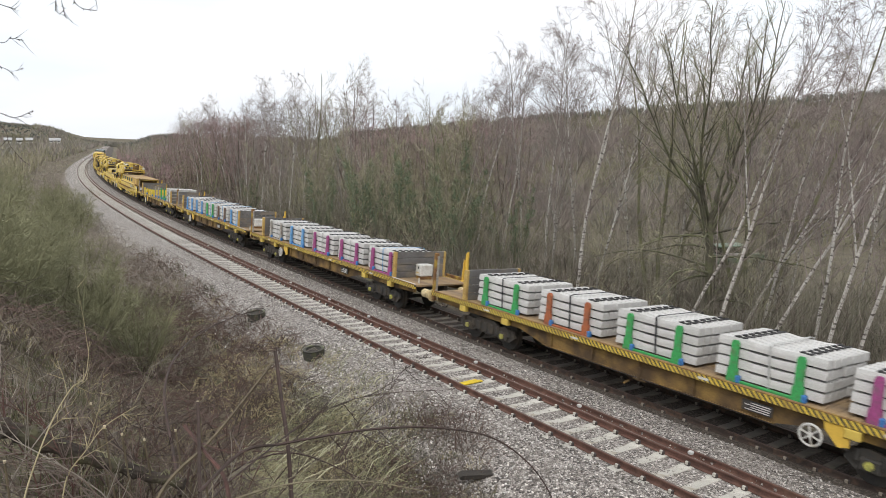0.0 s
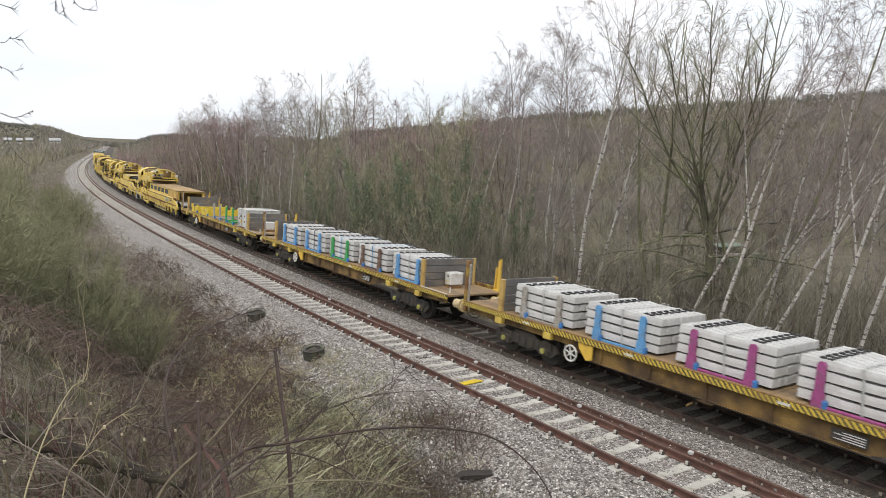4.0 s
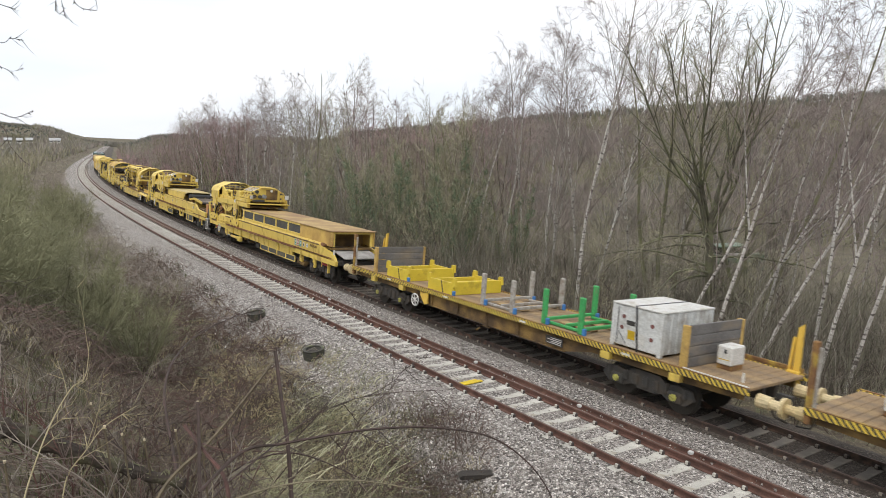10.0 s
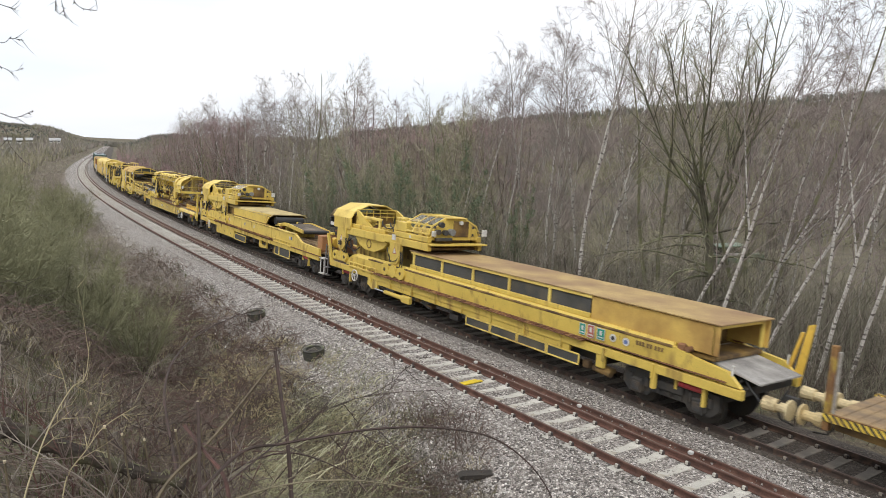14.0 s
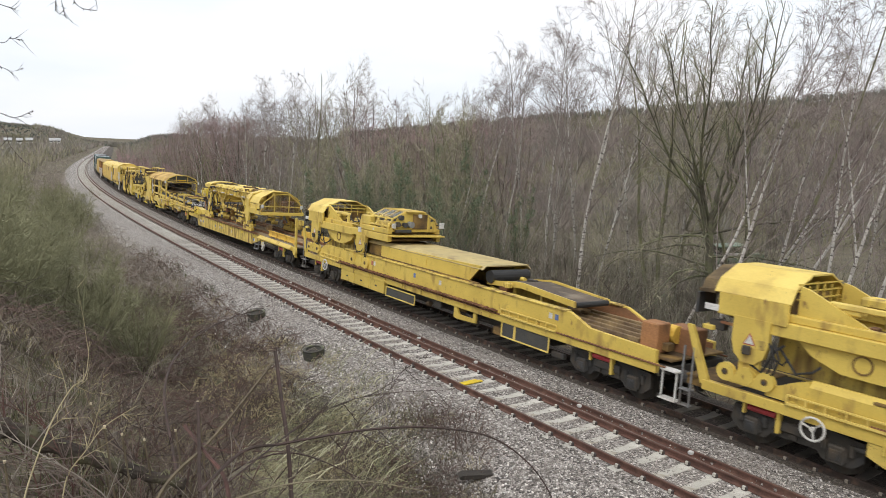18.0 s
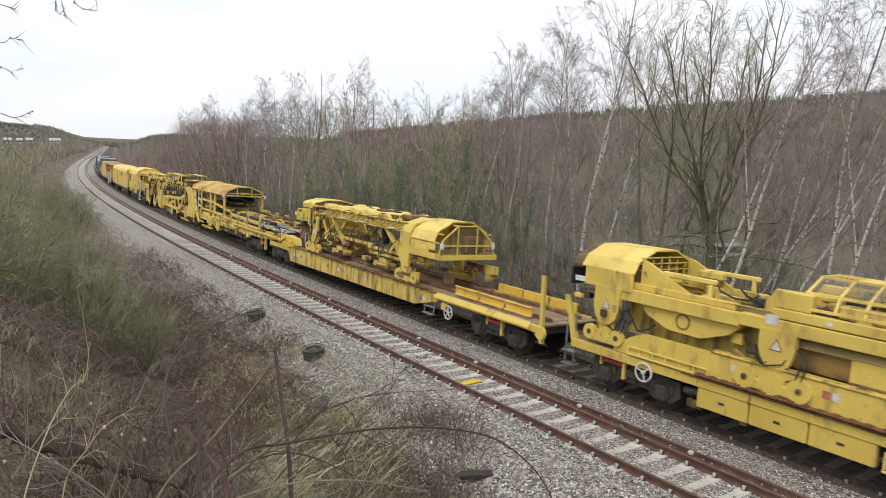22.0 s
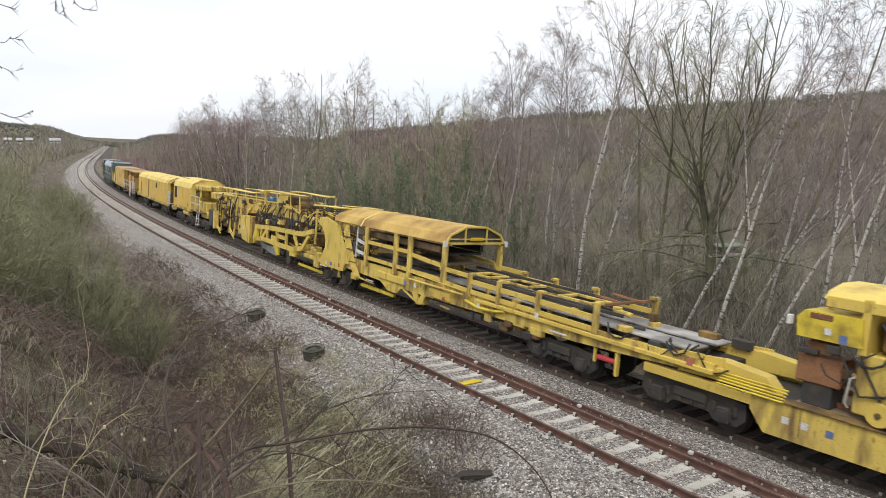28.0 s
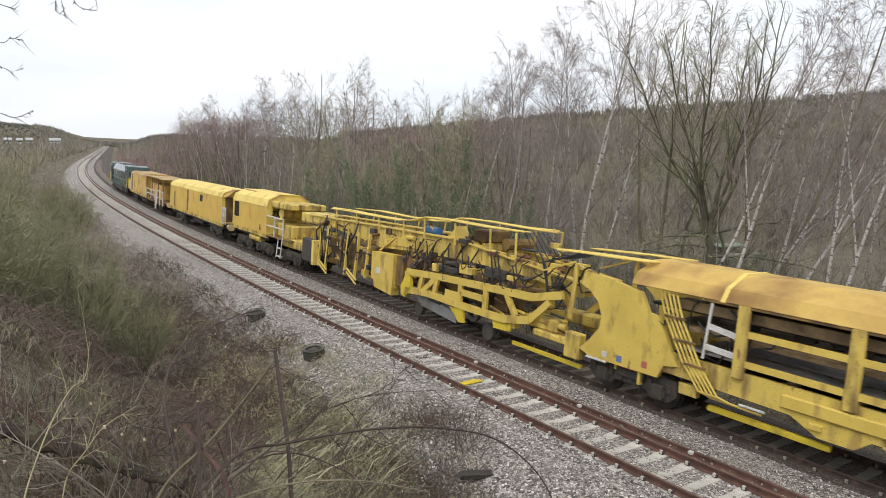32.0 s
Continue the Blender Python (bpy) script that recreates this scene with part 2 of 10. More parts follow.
bark_dull = material("dull_olive_brown_bark", (0.155, 0.145, 0.10), (0.10, 0.092, 0.066), 0.9, scale=3, bump=0.3, dirt=(0.17, 0.18, 0.09), dirt_at=0.58, dirt_scale=2.0)
bark_brown = material("brown_bark", (0.17, 0.135, 0.105), (0.1, 0.083, 0.068), 0.9, scale=3, bump=0.3)
twig_purple = material("purple_brown_twigs", (0.30, 0.245, 0.225), (0.235, 0.19, 0.175), 0.85, bump=0, scale=0.4, fine=3.0)
twig_olive = material("olive_twigs", (0.40, 0.37, 0.245), (0.29, 0.27, 0.18), 0.85, bump=0, scale=0.4, fine=3.0)
twig_brown = material("grey_brown_twigs", (0.40, 0.35, 0.295), (0.29, 0.25, 0.21), 0.85, bump=0, scale=0.4, fine=3.0)
undergrowth = material("olive_grey_undergrowth", (0.25, 0.235, 0.17), (0.165, 0.155, 0.115), 0.88, bump=0, scale=0.4, fine=3.0)
twig_far = material("purple_brown_far_twigs", (0.40, 0.275, 0.265), (0.29, 0.205, 0.20), 0.85, bump=0, scale=0.4, fine=3.0)
twig_red = material("red_brown_bramble", (0.17, 0.112, 0.09), (0.105, 0.07, 0.058), 0.85, bump=0, scale=0.8, fine=4.0)
ivy_leaf = material("ivy_leaves", (0.15, 0.19, 0.1), (0.095, 0.125, 0.065), 0.5, bump=0, scale=1.5, fine=6.0)
straw_green = material("pale_green_stalks", (0.55, 0.54, 0.36), (0.42, 0.41, 0.26), 0.85, bump=0, scale=0.5, fine=3.0)
straw = material("dead_grass", (0.5, 0.42, 0.25), (0.36, 0.31, 0.18), 0.9, bump=0, scale=0.5, fine=3.0)
stem_green = material("pale_green_stems", (0.40, 0.39, 0.22), (0.24, 0.24, 0.13), 0.85, bump=0, scale=0.5, fine=3.0)
twig_pale = material("pale_grey_dead_twigs", (0.34, 0.3, 0.25), (0.24, 0.21, 0.175), 0.85, bump=0, scale=0.6, fine=3.0)
brown_grass = material("dead_brown_grass", (0.18, 0.145, 0.09), (0.12, 0.095, 0.062), 0.9, bump=0, scale=0.5, fine=3.0)
dull_stem = material("dull_olive_stems", (0.19, 0.17, 0.095), (0.13, 0.115, 0.07), 0.9, bump=0, scale=0.5, fine=3.0)
dark_stem = material("dark_brown_stems", (0.13, 0.10, 0.078), (0.085, 0.067, 0.054), 0.9, bump=0, scale=0.5, fine=3.0)
green_grass = material("winter_grass", (0.13, 0.135, 0.06), (0.085, 0.09, 0.045), 0.9, bump=0, scale=0.5, fine=3.0)
moss_twig = material("mossy_green_twigs", (0.29, 0.285, 0.165), (0.18, 0.18, 0.105), 0.9, bump=0, scale=0.5, fine=3.0)
far_wood = material("far_winter_wood", (0.32, 0.275, 0.24), (0.26, 0.22, 0.195), 0.95, bump=0, scale=0.03, fine=0.3)
far_olive = material("far_olive_scrub", (0.27, 0.255, 0.165), (0.21, 0.2, 0.13), 0.95, bump=0, scale=0.03, fine=0.3)
# these two far tones are lightened to carry the haze of distance
hazed_grey = material("hazed_grey_wood", (0.27, 0.255, 0.215), (0.21, 0.2, 0.17), 0.95, bump=0, scale=0.03, fine=0.3)
hazed_conifer = material("far_conifers", (0.105, 0.125, 0.105), (0.13, 0.14, 0.12), 0.95, bump=0, scale=0.05, fine=0.4)
white_render = material("white_house_wall", (0.78, 0.77, 0.74), None, 0.8, bump=0)
pale_roof = material("pale_grey_roof", (0.5, 0.5, 0.5), None, 0.7, bump=0.1)
water_mat = material("pale_standing_water", (0.10, 0.11, 0.12), None, 0.08, bump=0.02, spec=0.6)


def node_kit(m):
    n, l = m.node_tree.nodes, m.node_tree.links
    return n, l, n["Principled BSDF"], n.new("ShaderNodeTexCoord")


def stone_bed(name, tones, size, dust):
    """Crushed stone: cells of several greys with dark joints and strong relief."""
    m = bpy.data.materials.new(name)
    m.use_nodes = True
    n, l, bsdf, co = node_kit(m)
    v = n.new("ShaderNodeTexVoronoi")
    v.inputs["Scale"].default_value = 1 / size
    v2 = n.new("ShaderNodeTexVoronoi")
    v2.feature = "DISTANCE_TO_EDGE"
    v2.inputs["Scale"].default_value = 1 / size
    for x in (v, v2):
        l.new(co.outputs["Object"], x.inputs["Vector"])
    sep = n.new("ShaderNodeSeparateColor")
    l.new(v.outputs["Color"], sep.inputs["Color"])
    r = n.new("ShaderNodeValToRGB")
    r.color_ramp.elements[0].color = (*tones[0], 1)
    r.color_ramp.elements[1].color = (*tones[-1], 1)
    for i, t in enumerate(tones[1:-1]):
        e = r.color_ramp.elements.new((i + 1) / (len(tones) - 1))
        e.color = (*t, 1)
    l.new(sep.outputs["Red"], r.inputs["Fac"])
    edge = n.new("ShaderNodeMapRange")
    edge.inputs["From Max"].default_value = 0.12
    edge.inputs["To Min"].default_value = 0.18
    l.new(v2.outputs["Distance"], edge.inputs["Value"])
    mul = n.new("ShaderNodeMix")
    mul.data_type, mul.blend_type = "RGBA", "MULTIPLY"
    mul.inputs["Factor"].default_value = 1.0
    l.new(r.outputs["Color"], mul.inputs["A"])
    l.new(edge.outputs["Result"], mul.inputs["B"])
    big = n.new("ShaderNodeTexNoise")
    big.inputs["Scale"].default_value = 0.55
    big.inputs["Detail"].default_value = 5
    l.new(co.outputs["Object"], big.inputs["Vector"])
    br = n.new("ShaderNodeMapRange")
    br.inputs["From Min"].default_value, br.inputs["From Max"].default_value = 0.42, 0.68
    br.inputs["To Max"].default_value = 0.28
    l.new(big.outputs["Fac"], br.inputs["Value"])
    mx = n.new("ShaderNodeMix")
    mx.data_type = "RGBA"
    mx.inputs["B"].default_value = (*dust, 1)
    l.new(br.outputs["Result"], mx.inputs["Factor"])
    l.new(mul.outputs["Result"], mx.inputs["A"])
    l.new(mx.outputs["Result"], bsdf.inputs["Base Color"])
    bsdf.inputs["Roughness"].default_value = 0.95
    b = n.new("ShaderNodeBump")
    b.inputs["Strength"].default_value = 0.9
    b.inputs["Distance"].default_value = 0.03
    l.new(v2.outputs["Distance"], b.inputs["Height"])
    l.new(b.outputs["Normal"], bsdf.inputs["Normal"])
    return m


ballast_grey = stone_bed("grey_ballast_stone", [(0.045, 0.039, 0.035), (0.26, 0.232, 0.208), (0.52, 0.48, 0.44), (0.12, 0.10, 0.09), (0.74, 0.70, 0.655)], 0.05, (0.28, 0.245, 0.215))
ballast_brown = stone_bed("brown_oily_ballast_stone", [(0.055, 0.045, 0.036), (0.09, 0.072, 0.056), (0.13, 0.105, 0.085), (0.075, 0.06, 0.05), (0.17, 0.145, 0.12)], 0.062, (0.07, 0.055, 0.042))
stone_loose = stone_bed("loose_ballast_stone", [(0.08, 0.069, 0.06), (0.42, 0.385, 0.35), (0.20, 0.175, 0.155), (0.80, 0.76, 0.715)], 0.075, (0.27, 0.245, 0.22))


def hazard_paint(name, a, b):
    """Slanting bands of two paints with worn edges."""
    m = bpy.data.materials.new(name)
    m.use_nodes = True
    n, l, bsdf, co = node_kit(m)
    sep = n.new("ShaderNodeSeparateXYZ")
    l.new(co.outputs["Object"], sep.inputs["Vector"])
    nz = n.new("ShaderNodeTexNoise")
    nz.inputs["Scale"].default_value = 9
    l.new(co.outputs["Object"], nz.inputs["Vector"])

    def arith(op, p, q):
        k = n.new("ShaderNodeMath")
        k.operation = op
        for i, w in enumerate((p, q)):
            if isinstance(w, (int, float)):
                k.inputs[i].default_value = w
            else:
                l.new(w, k.inputs[i])
        return k.outputs[0]

    s = arith("ADD", sep.outputs["X"], arith("MULTIPLY", sep.outputs["Z"], -0.9))
    s = arith("ADD", s, arith("MULTIPLY", nz.outputs["Fac"], 0.03))
    f = arith("LESS_THAN", arith("FRACT", arith("MULTIPLY", s, 1 / 0.135), 0.0), 0.5)
    wear = n.new("ShaderNodeTexNoise")
    wear.inputs["Scale"].default_value, wear.inputs["Detail"].default_value = 2.5, 5
    l.new(co.outputs["Object"], wear.inputs["Vector"])
    w = n.new("ShaderNodeMapRange")
    w.inputs["From Min"].default_value, w.inputs["From Max"].default_value = 0.5, 0.75
    w.inputs["To Max"].default_value = 0.7
    l.new(wear.outputs["Fac"], w.inputs["Value"])
    mx = n.new("ShaderNodeMix")
    mx.data_type = "RGBA"
    mx.inputs["A"].default_value, mx.inputs["B"].default_value = (*a, 1), (*b, 1)
    l.new(f, mx.inputs["Factor"])
    m2 = n.new("ShaderNodeMix")
    m2.data_type = "RGBA"
    m2.inputs["B"].default_value = (0.24, 0.15, 0.05, 1)
    l.new(w.outputs["Result"], m2.inputs["Factor"])
    l.new(mx.outputs["Result"], m2.inputs["A"])
    l.new(m2.outputs["Result"], bsdf.inputs["Base Color"])
    bsdf.inputs["Roughness"].default_value = 0.6
    return m


hazard = hazard_paint("yellow_black_hazard_paint", (0.075, 0.06, 0.035), (0.66, 0.47, 0.06))


def earth_cover():
    """Soil, leaf litter, moss and dead grass in patches."""
    m = bpy.data.materials.new("rough_winter_ground")
    m.use_nodes = True
    n, l, bsdf, co = node_kit(m)

    def nz(s, d=6):
        t = n.new("ShaderNodeTexNoise")
        t.inputs["Scale"].default_value, t.inputs["Detail"].default_value = s, d
        l.new(co.outputs["Object"], t.inputs["Vector"])
        return t.outputs["Fac"]

    def lay(fac, lo, hi, a, b):
        r = n.new("ShaderNodeMapRange")
        r.inputs["From Min"].default_value, r.inputs["From Max"].default_value = lo, hi
        l.new(fac, r.inputs["Value"])
        x = n.new("ShaderNodeMix")
        x.data_type = "RGBA"
        l.new(r.outputs["Result"], x.inputs["Factor"])
        for k, v in (("A", a), ("B", b)):
            if isinstance(v, tuple):
                x.inputs[k].default_value = (*v, 1)
            else:
                l.new(v, x.inputs[k])
        return x.outputs["Result"]

    c = lay(nz(0.35), 0.4, 0.6, (0.095, 0.072, 0.055), (0.15, 0.13, 0.08))
    c = lay(nz(1.7), 0.5, 0.7, c, (0.13, 0.135, 0.065))
    c = lay(nz(9.0), 0.52, 0.7, c, (0.24, 0.205, 0.135))
    c = lay(nz(30.0), 0.45, 0.7, c, (0.06, 0.047, 0.037))
    l.new(c, bsdf.inputs["Base Color"])
    bsdf.inputs["Roughness"].default_value = 1.0
    b = n.new("ShaderNodeBump")
    b.inputs["Strength"].default_value, b.inputs["Distance"].default_value = 0.8, 0.08
    l.new(nz(12.0), b.inputs["Height"])
    l.new(b.outputs["Normal"], bsdf.inputs["Normal"])
    return m


ground_mat = earth_cover()


# ---------------------------------------------------------------- mesh kit
class Kit:
    """Collects faces of one part. x runs along the train, y to its side, z up."""

    def __init__(self, x0=0.0):
        self.v, self.f, self.x0 = [], [], x0

    def add(self, vs, fs):
        k = len(self.v)
        self.v += [(x - self.x0, y, z) for x, y, z in vs]
        self.f += [tuple(i + k for i in f) for f in fs]
        return self

    def box(self, xa, xb, ya, yb, za, zb, c=0.012):
        """A block with chamfered edges."""
        xa, xb = min(xa, xb), max(xa, xb)
        ya, yb = min(ya, yb), max(ya, yb)
        za, zb = min(za, zb), max(za, zb)
        c = min(c, (xb - xa) * 0.3, (yb - ya) * 0.3, (zb - za) * 0.3)
        mx, my, mz = (xa + xb) / 2, (ya + yb) / 2, (za + zb) / 2
        hx, hy, hz = (xb - xa) / 2, (yb - ya) / 2, (zb - za) / 2
        vs, ix = [], {}
        for sx in (-1, 1):
            for sy in (-1, 1):
                for sz in (-1, 1):
                    for a in range(3):
                        d = [hx, hy, hz]
                        for b in range(3):
                            if b != a:
                                d[b] -= c
                        ix[sx, sy, sz, a] = len(vs)
                        vs.append((mx + sx * d[0], my + sy * d[1], mz + sz * d[2]))
        fs = []
        for a in range(3):
            b, e = (a + 1) % 3, (a + 2) % 3
            for s in (-1, 1):
                q = []
                for sb, se in ((-1, -1), (1, -1), (1, 1), (-1, 1)):
                    k = [0, 0, 0]
                    k[a], k[b], k[e] = s, sb, se
                    q.append(ix[(*k, a)])
                fs.append(q if s > 0 else q[::-1])
            for sb in (-1, 1):
                for se in (-1, 1):
                    k0, k1 = [0, 0, 0], [0, 0, 0]
                    k0[a], k1[a] = -1, 1
                    k0[b] = k1[b] = sb
                    k0[e] = k1[e] = se
                    q = [ix[(*k0, b)], ix[(*k1, b)], ix[(*k1, e)], ix[(*k0, e)]]
                    fs.append(q[::-1] if sb * se > 0 else q)
        for sx in (-1, 1):
            for sy in (-1, 1):
                for sz in (-1, 1):
                    q = [ix[sx, sy, sz, a] for a in range(3)]
                    fs.append(q if sx * sy * sz > 0 else q[::-1])
        return self.add(vs, fs)

    def tube(self, path, r, n=6, cap=True):
        """A round bar along a path; r is one radius or one for each point."""
        P = [Vector(p) for p in path]
        rr = r if isinstance(r, (list, tuple)) else [r] * len(P)
        vs, fs = [], []
        up = None
        for i, p in enumerate(P):
            d = (P[min(i + 1, len(P) - 1)] - P[max(i - 1, 0)]).normalized()
            if up is None:
                up = Vector((0, 0, 1)) if abs(d.z) < 0.9 else Vector((1, 0, 0))
            a = d.cross(up).normalized()
            up = a.cross(d).normalized()
            for k in range(n):
                w = 2 * math.pi * k / n
                q = p + (a * math.cos(w) + up * math.sin(w)) * rr[i]
                vs.append(tuple(q))
        for i in range(len(P) - 1):
            for k in range(n):
                k2 = (k + 1) % n
                fs.append((i * n + k, (i + 1) * n + k, (i + 1) * n + k2, i * n + k2))
        if cap:
            fs.append(tuple(range(n)))
            fs.append(tuple(range((len(P) - 1) * n, len(P) * n))[::-1])
        return self.add(vs, fs)

    def bar(self, p, q, w, h):
        """A square bar from p to q, w wide across and h deep."""
        p, q = Vector(p), Vector(q)
        d = (q - p).normalized()
        up = Vector((0, 0, 1)) if abs(d.z) < 0.95 else Vector((1, 0, 0))
        a = d.cross(up).normalized() * (w / 2)
        b = a.cross(d).normalized() * (h / 2)
        vs = [tuple(e + a * i + b * j) for e in (p, q) for i, j in ((-1, -1), (1, -1), (1, 1), (-1, 1))]
        return self.add(vs, [(0, 3, 2, 1), (4, 5, 6, 7), (0, 1, 5, 4), (1, 2, 6, 5), (2, 3, 7, 6), (3, 0, 4, 7)])

    def disc(self, cx, cy, cz, r, w, n=14, axis="y", r_in=0.0):
        """A wheel-like disc or ring about an axis."""
        def at(a, b, c):
            return {"y": (cx + a, cy + c, cz + b), "x": (cx + c, cy + a, cz + b), "z": (cx + a, cy + b, cz + c)}[axis]
        ring = [(math.cos(2 * math.pi * k / n), math.sin(2 * math.pi * k / n)) for k in range(n)]
        vs, fs = [], []
        for rad, c in ((r, -w / 2), (r, w / 2)) + (((r_in, w / 2), (r_in, -w / 2)) if r_in else ()):
            vs += [at(x * rad, z * rad, c) for x, z in ring]
        m = 4 if r_in else 2
        for j in range(m if r_in else 1):
            for k in range(n):
                k2, j2 = (k + 1) % n, (j + 1) % m
                fs.append((j * n + k, j * n + k2, j2 * n + k2, j2 * n + k))
        if not r_in:
            fs += [tuple(range(n))[::-1], tuple(range(n, 2 * n))]
        return self.add(vs, fs)

    def plate(self, outline, ya, yb):
        """A plate cut to an outline in x and z, from ya to yb."""
        n = len(outline)
        vs = [(x, ya, z) for x, z in outline] + [(x, yb, z) for x, z in outline]
        fs = [(k, (k + 1) % n, n + (k + 1) % n, n + k) for k in range(n)]
        return self.add(vs, fs + [tuple(range(n))[::-1], tuple(range(n, 2 * n))])

    def run(self, section, xa, xb, closed=True, t=0.03, cap=True):
        """A section in y and z drawn out along x. An open one becomes a sheet t thick."""
        if not closed:
            inner = []
            for k, (y, z) in enumerate(section):
                p, q = section[max(k - 1, 0)], section[min(k + 1, len(section) - 1)]
                dy, dz = q[0] - p[0], q[1] - p[1]
                s = math.hypot(dy, dz)
                inner.append((y - dz / s * t, z + dy / s * t))
            section = list(section) + inner[::-1]
        n = len(section)
        vs = [(xa, y, z) for y, z in section] + [(xb, y, z) for y, z in section]
        fs = [(k, (k + 1) % n, n + (k + 1) % n, n + k) for k in range(n)]
        if cap and closed:
            fs += [tuple(range(n))[::-1], tuple(range(n, 2 * n))]
        elif cap:
            h = n // 2
            for k in range(h - 1):
                fs += [(k, n - 1 - k, n - 2 - k, k + 1), (n + k, n + k + 1, 2 * n - 2 - k, 2 * n - 1 - k)]
        return self.add(vs, fs)

    def mesh(self, name, *mats):
        me = bpy.data.meshes.new(name)
        me.from_pydata(self.v, [], self.f)
        for m in mats:
            me.materials.append(m)
        bm = bmesh.new()
        bm.from_mesh(me)
        bmesh.ops.recalc_face_normals(bm, faces=bm.faces)
        bm.to_mesh(me)
        bm.free()
        return me


def part(name, kit, mat, parent, label=""):
    """Links a kit, or a ready mesh, as one mesh object under a thing or a part."""
    me = kit.mesh(name, mat) if isinstance(kit, Kit) else kit
    ob = new(name, me)
    ob.parent = parent
    return tagged(ob, label)


def thing(name, label, category, group="", m=None):
    ob = tagged(new(name), label, category, group)
    ob.empty_display_size = 0.3
    if m is not None:
        ob.matrix_basis = m
    return ob


def arch(y, z0, z1, n=5, flat=0.35):
    """A faceted barrel section from side to side."""
    return [(y, z0), (y * 0.86, z0 + (z1 - z0) * 0.5), (y * flat, z1), (-y * flat, z1), (-y * 0.86, z0 + (z1 - z0) * 0.5), (-y, z0)]


# ---------------------------------------------------------------- the line of the railway
HEAD, X0, Y0 = 2.1928847, -0.95599, 20.6
K0, K1, K2 = 0.00104357, -1.29634e-06, -9.26846e-09
CANT, TRAIN_SIDE = 0.0922842, 3.8035
GAUGE = 0.7525
S_LO, S_HI, S_STRAIGHT = -220, 1500, 265.0
_s = np.arange(S_LO, S_HI + 1.0)
_c = np.clip(_s, S_LO, S_STRAIGHT)
_h = HEAD - (K0 * _c + K1 * _c ** 2 / 2 + K2 * _c ** 3 / 3)
_x = np.concatenate([[0], np.cumsum((np.cos(_h[1:]) + np.cos(_h[:-1])) / 2)])
_y = np.concatenate([[0], np.cumsum((np.sin(_h[1:]) + np.sin(_h[:-1])) / 2)])
_x, _y = _x - _x[-S_LO] + X0, _y - _y[-S_LO] + Y0


def line_at(s, o, z):
    """World place at s along the line, o to the far side of the near track, z over its rails, in the canted plane."""
    x, y, h = np.interp(s, _s, _x), np.interp(s, _s, _y), np.interp(s, _s, _h)
    oo = o * math.cos(CANT) + z * math.sin(CANT)
    zz = -o * math.sin(CANT) + z * math.cos(CANT)
    return Vector((x + oo * math.sin(h), y - oo * math.cos(h), zz))


def line_pose(s, o, z, half=0.0):
    """Pose on the line: x away along it, y to the near side, z up from the canted rails."""
    if half:
        a, b = line_at(s - half, o, z), line_at(s + half, o, z)
    else:
        a, b = line_at(s - 0.5, o, z), line_at(s + 0.5, o, z)
    ex = (b - a).normalized()
    h = np.interp(s, _s, _h)
    ey = Vector((-math.sin(h) * math.cos(CANT), math.cos(h) * math.cos(CANT), math.sin(CANT)))
    ez = ex.cross(ey).normalized()
    ey = ez.cross(ex)
    c = (a + b) / 2
    return Matrix(((ex.x, ey.x, ez.x, c.x), (ex.y, ey.y, ez.y, c.y), (ex.z, ey.z, ez.z, c.z), (0, 0, 0, 1)))


def line_coords(x, y):
    """Along and across the line, for arrays of places."""
    s0 = np.argmin((x[:, None] - _x[None, ::4]) ** 2 + (y[:, None] - _y[None, ::4]) ** 2, axis=1) * 4
    h = _h[s0]
    dx, dy = x - _x[s0], y - _y[s0]
    return _s[s0] + dx * np.cos(h) + dy * np.sin(h), dx * np.sin(h) - dy * np.cos(h)


def step(a, b, v):
    t = np.clip((v - a) / (b - a), 0, 1)
    return t * t * (3 - 2 * t)


def land(x, y):
    """Height of the ground."""
    x, y = np.asarray(x, float).ravel(), np.asarray(y, float).ravel()
    s, o = line_coords(x, y)
    d, az = np.hypot(x, y), np.degrees(np.arctan2(x, y))
    bed = -np.clip(o, -3, 8) * math.sin(CANT) - 0.62
    top = 5.9 - 4.1 * step(-14, 12, s)
    left = -0.62 + top * step(4.2, 12.0, -o) ** 2.3 + 0.6 * step(12, 40, -o)
    right = bed - 0.35 - 2.2 * step(8, 26, o) - 2.0 * step(30, 80, o)
    z = np.where(o < -3, np.maximum(left, bed - 0.3), np.where(o > 7.2, right, bed))
    ridge = np.interp(az, [-60, -40, -33, -30, -27.5, -26, -10, -8, 10, 33, 60, 180], [1.35, 1.3, 1.1, 0.7, 0.36, 0.35, 0.5, 1.2, 2.4, 3.9, 4.2, 4.2])
    rise = (6.6 + np.tan(np.radians(ridge)) * np.where(az > -20, 340, 900)) * np.where(az > -20, step(90, 340, d), step(420, 900, d))
    far = 0.6 * np.sin(x * 0.03) + 0.5 * np.sin(y * 0.041 + 1)
    far2 = np.where(np.abs(o - 1.8) > 9, far * step(12, 60, np.abs(o)), 0)
    keep = step(14, 60, np.abs(o - 1.8))
    z = z + rise * keep + far2
    bumpy = 0.10 * np.sin(x * 1.9 + np.sin(y * 1.3) * 1.4) + 0.08 * np.sin(y * 2.6 + np.cos(x * 1.1) * 2.0)
    z = z + bumpy * step(3.2, 4.6, np.abs(o - 1.8) - 1.2)
    return z


def land_z(x, y):
    return float(land([x], [y])[0])


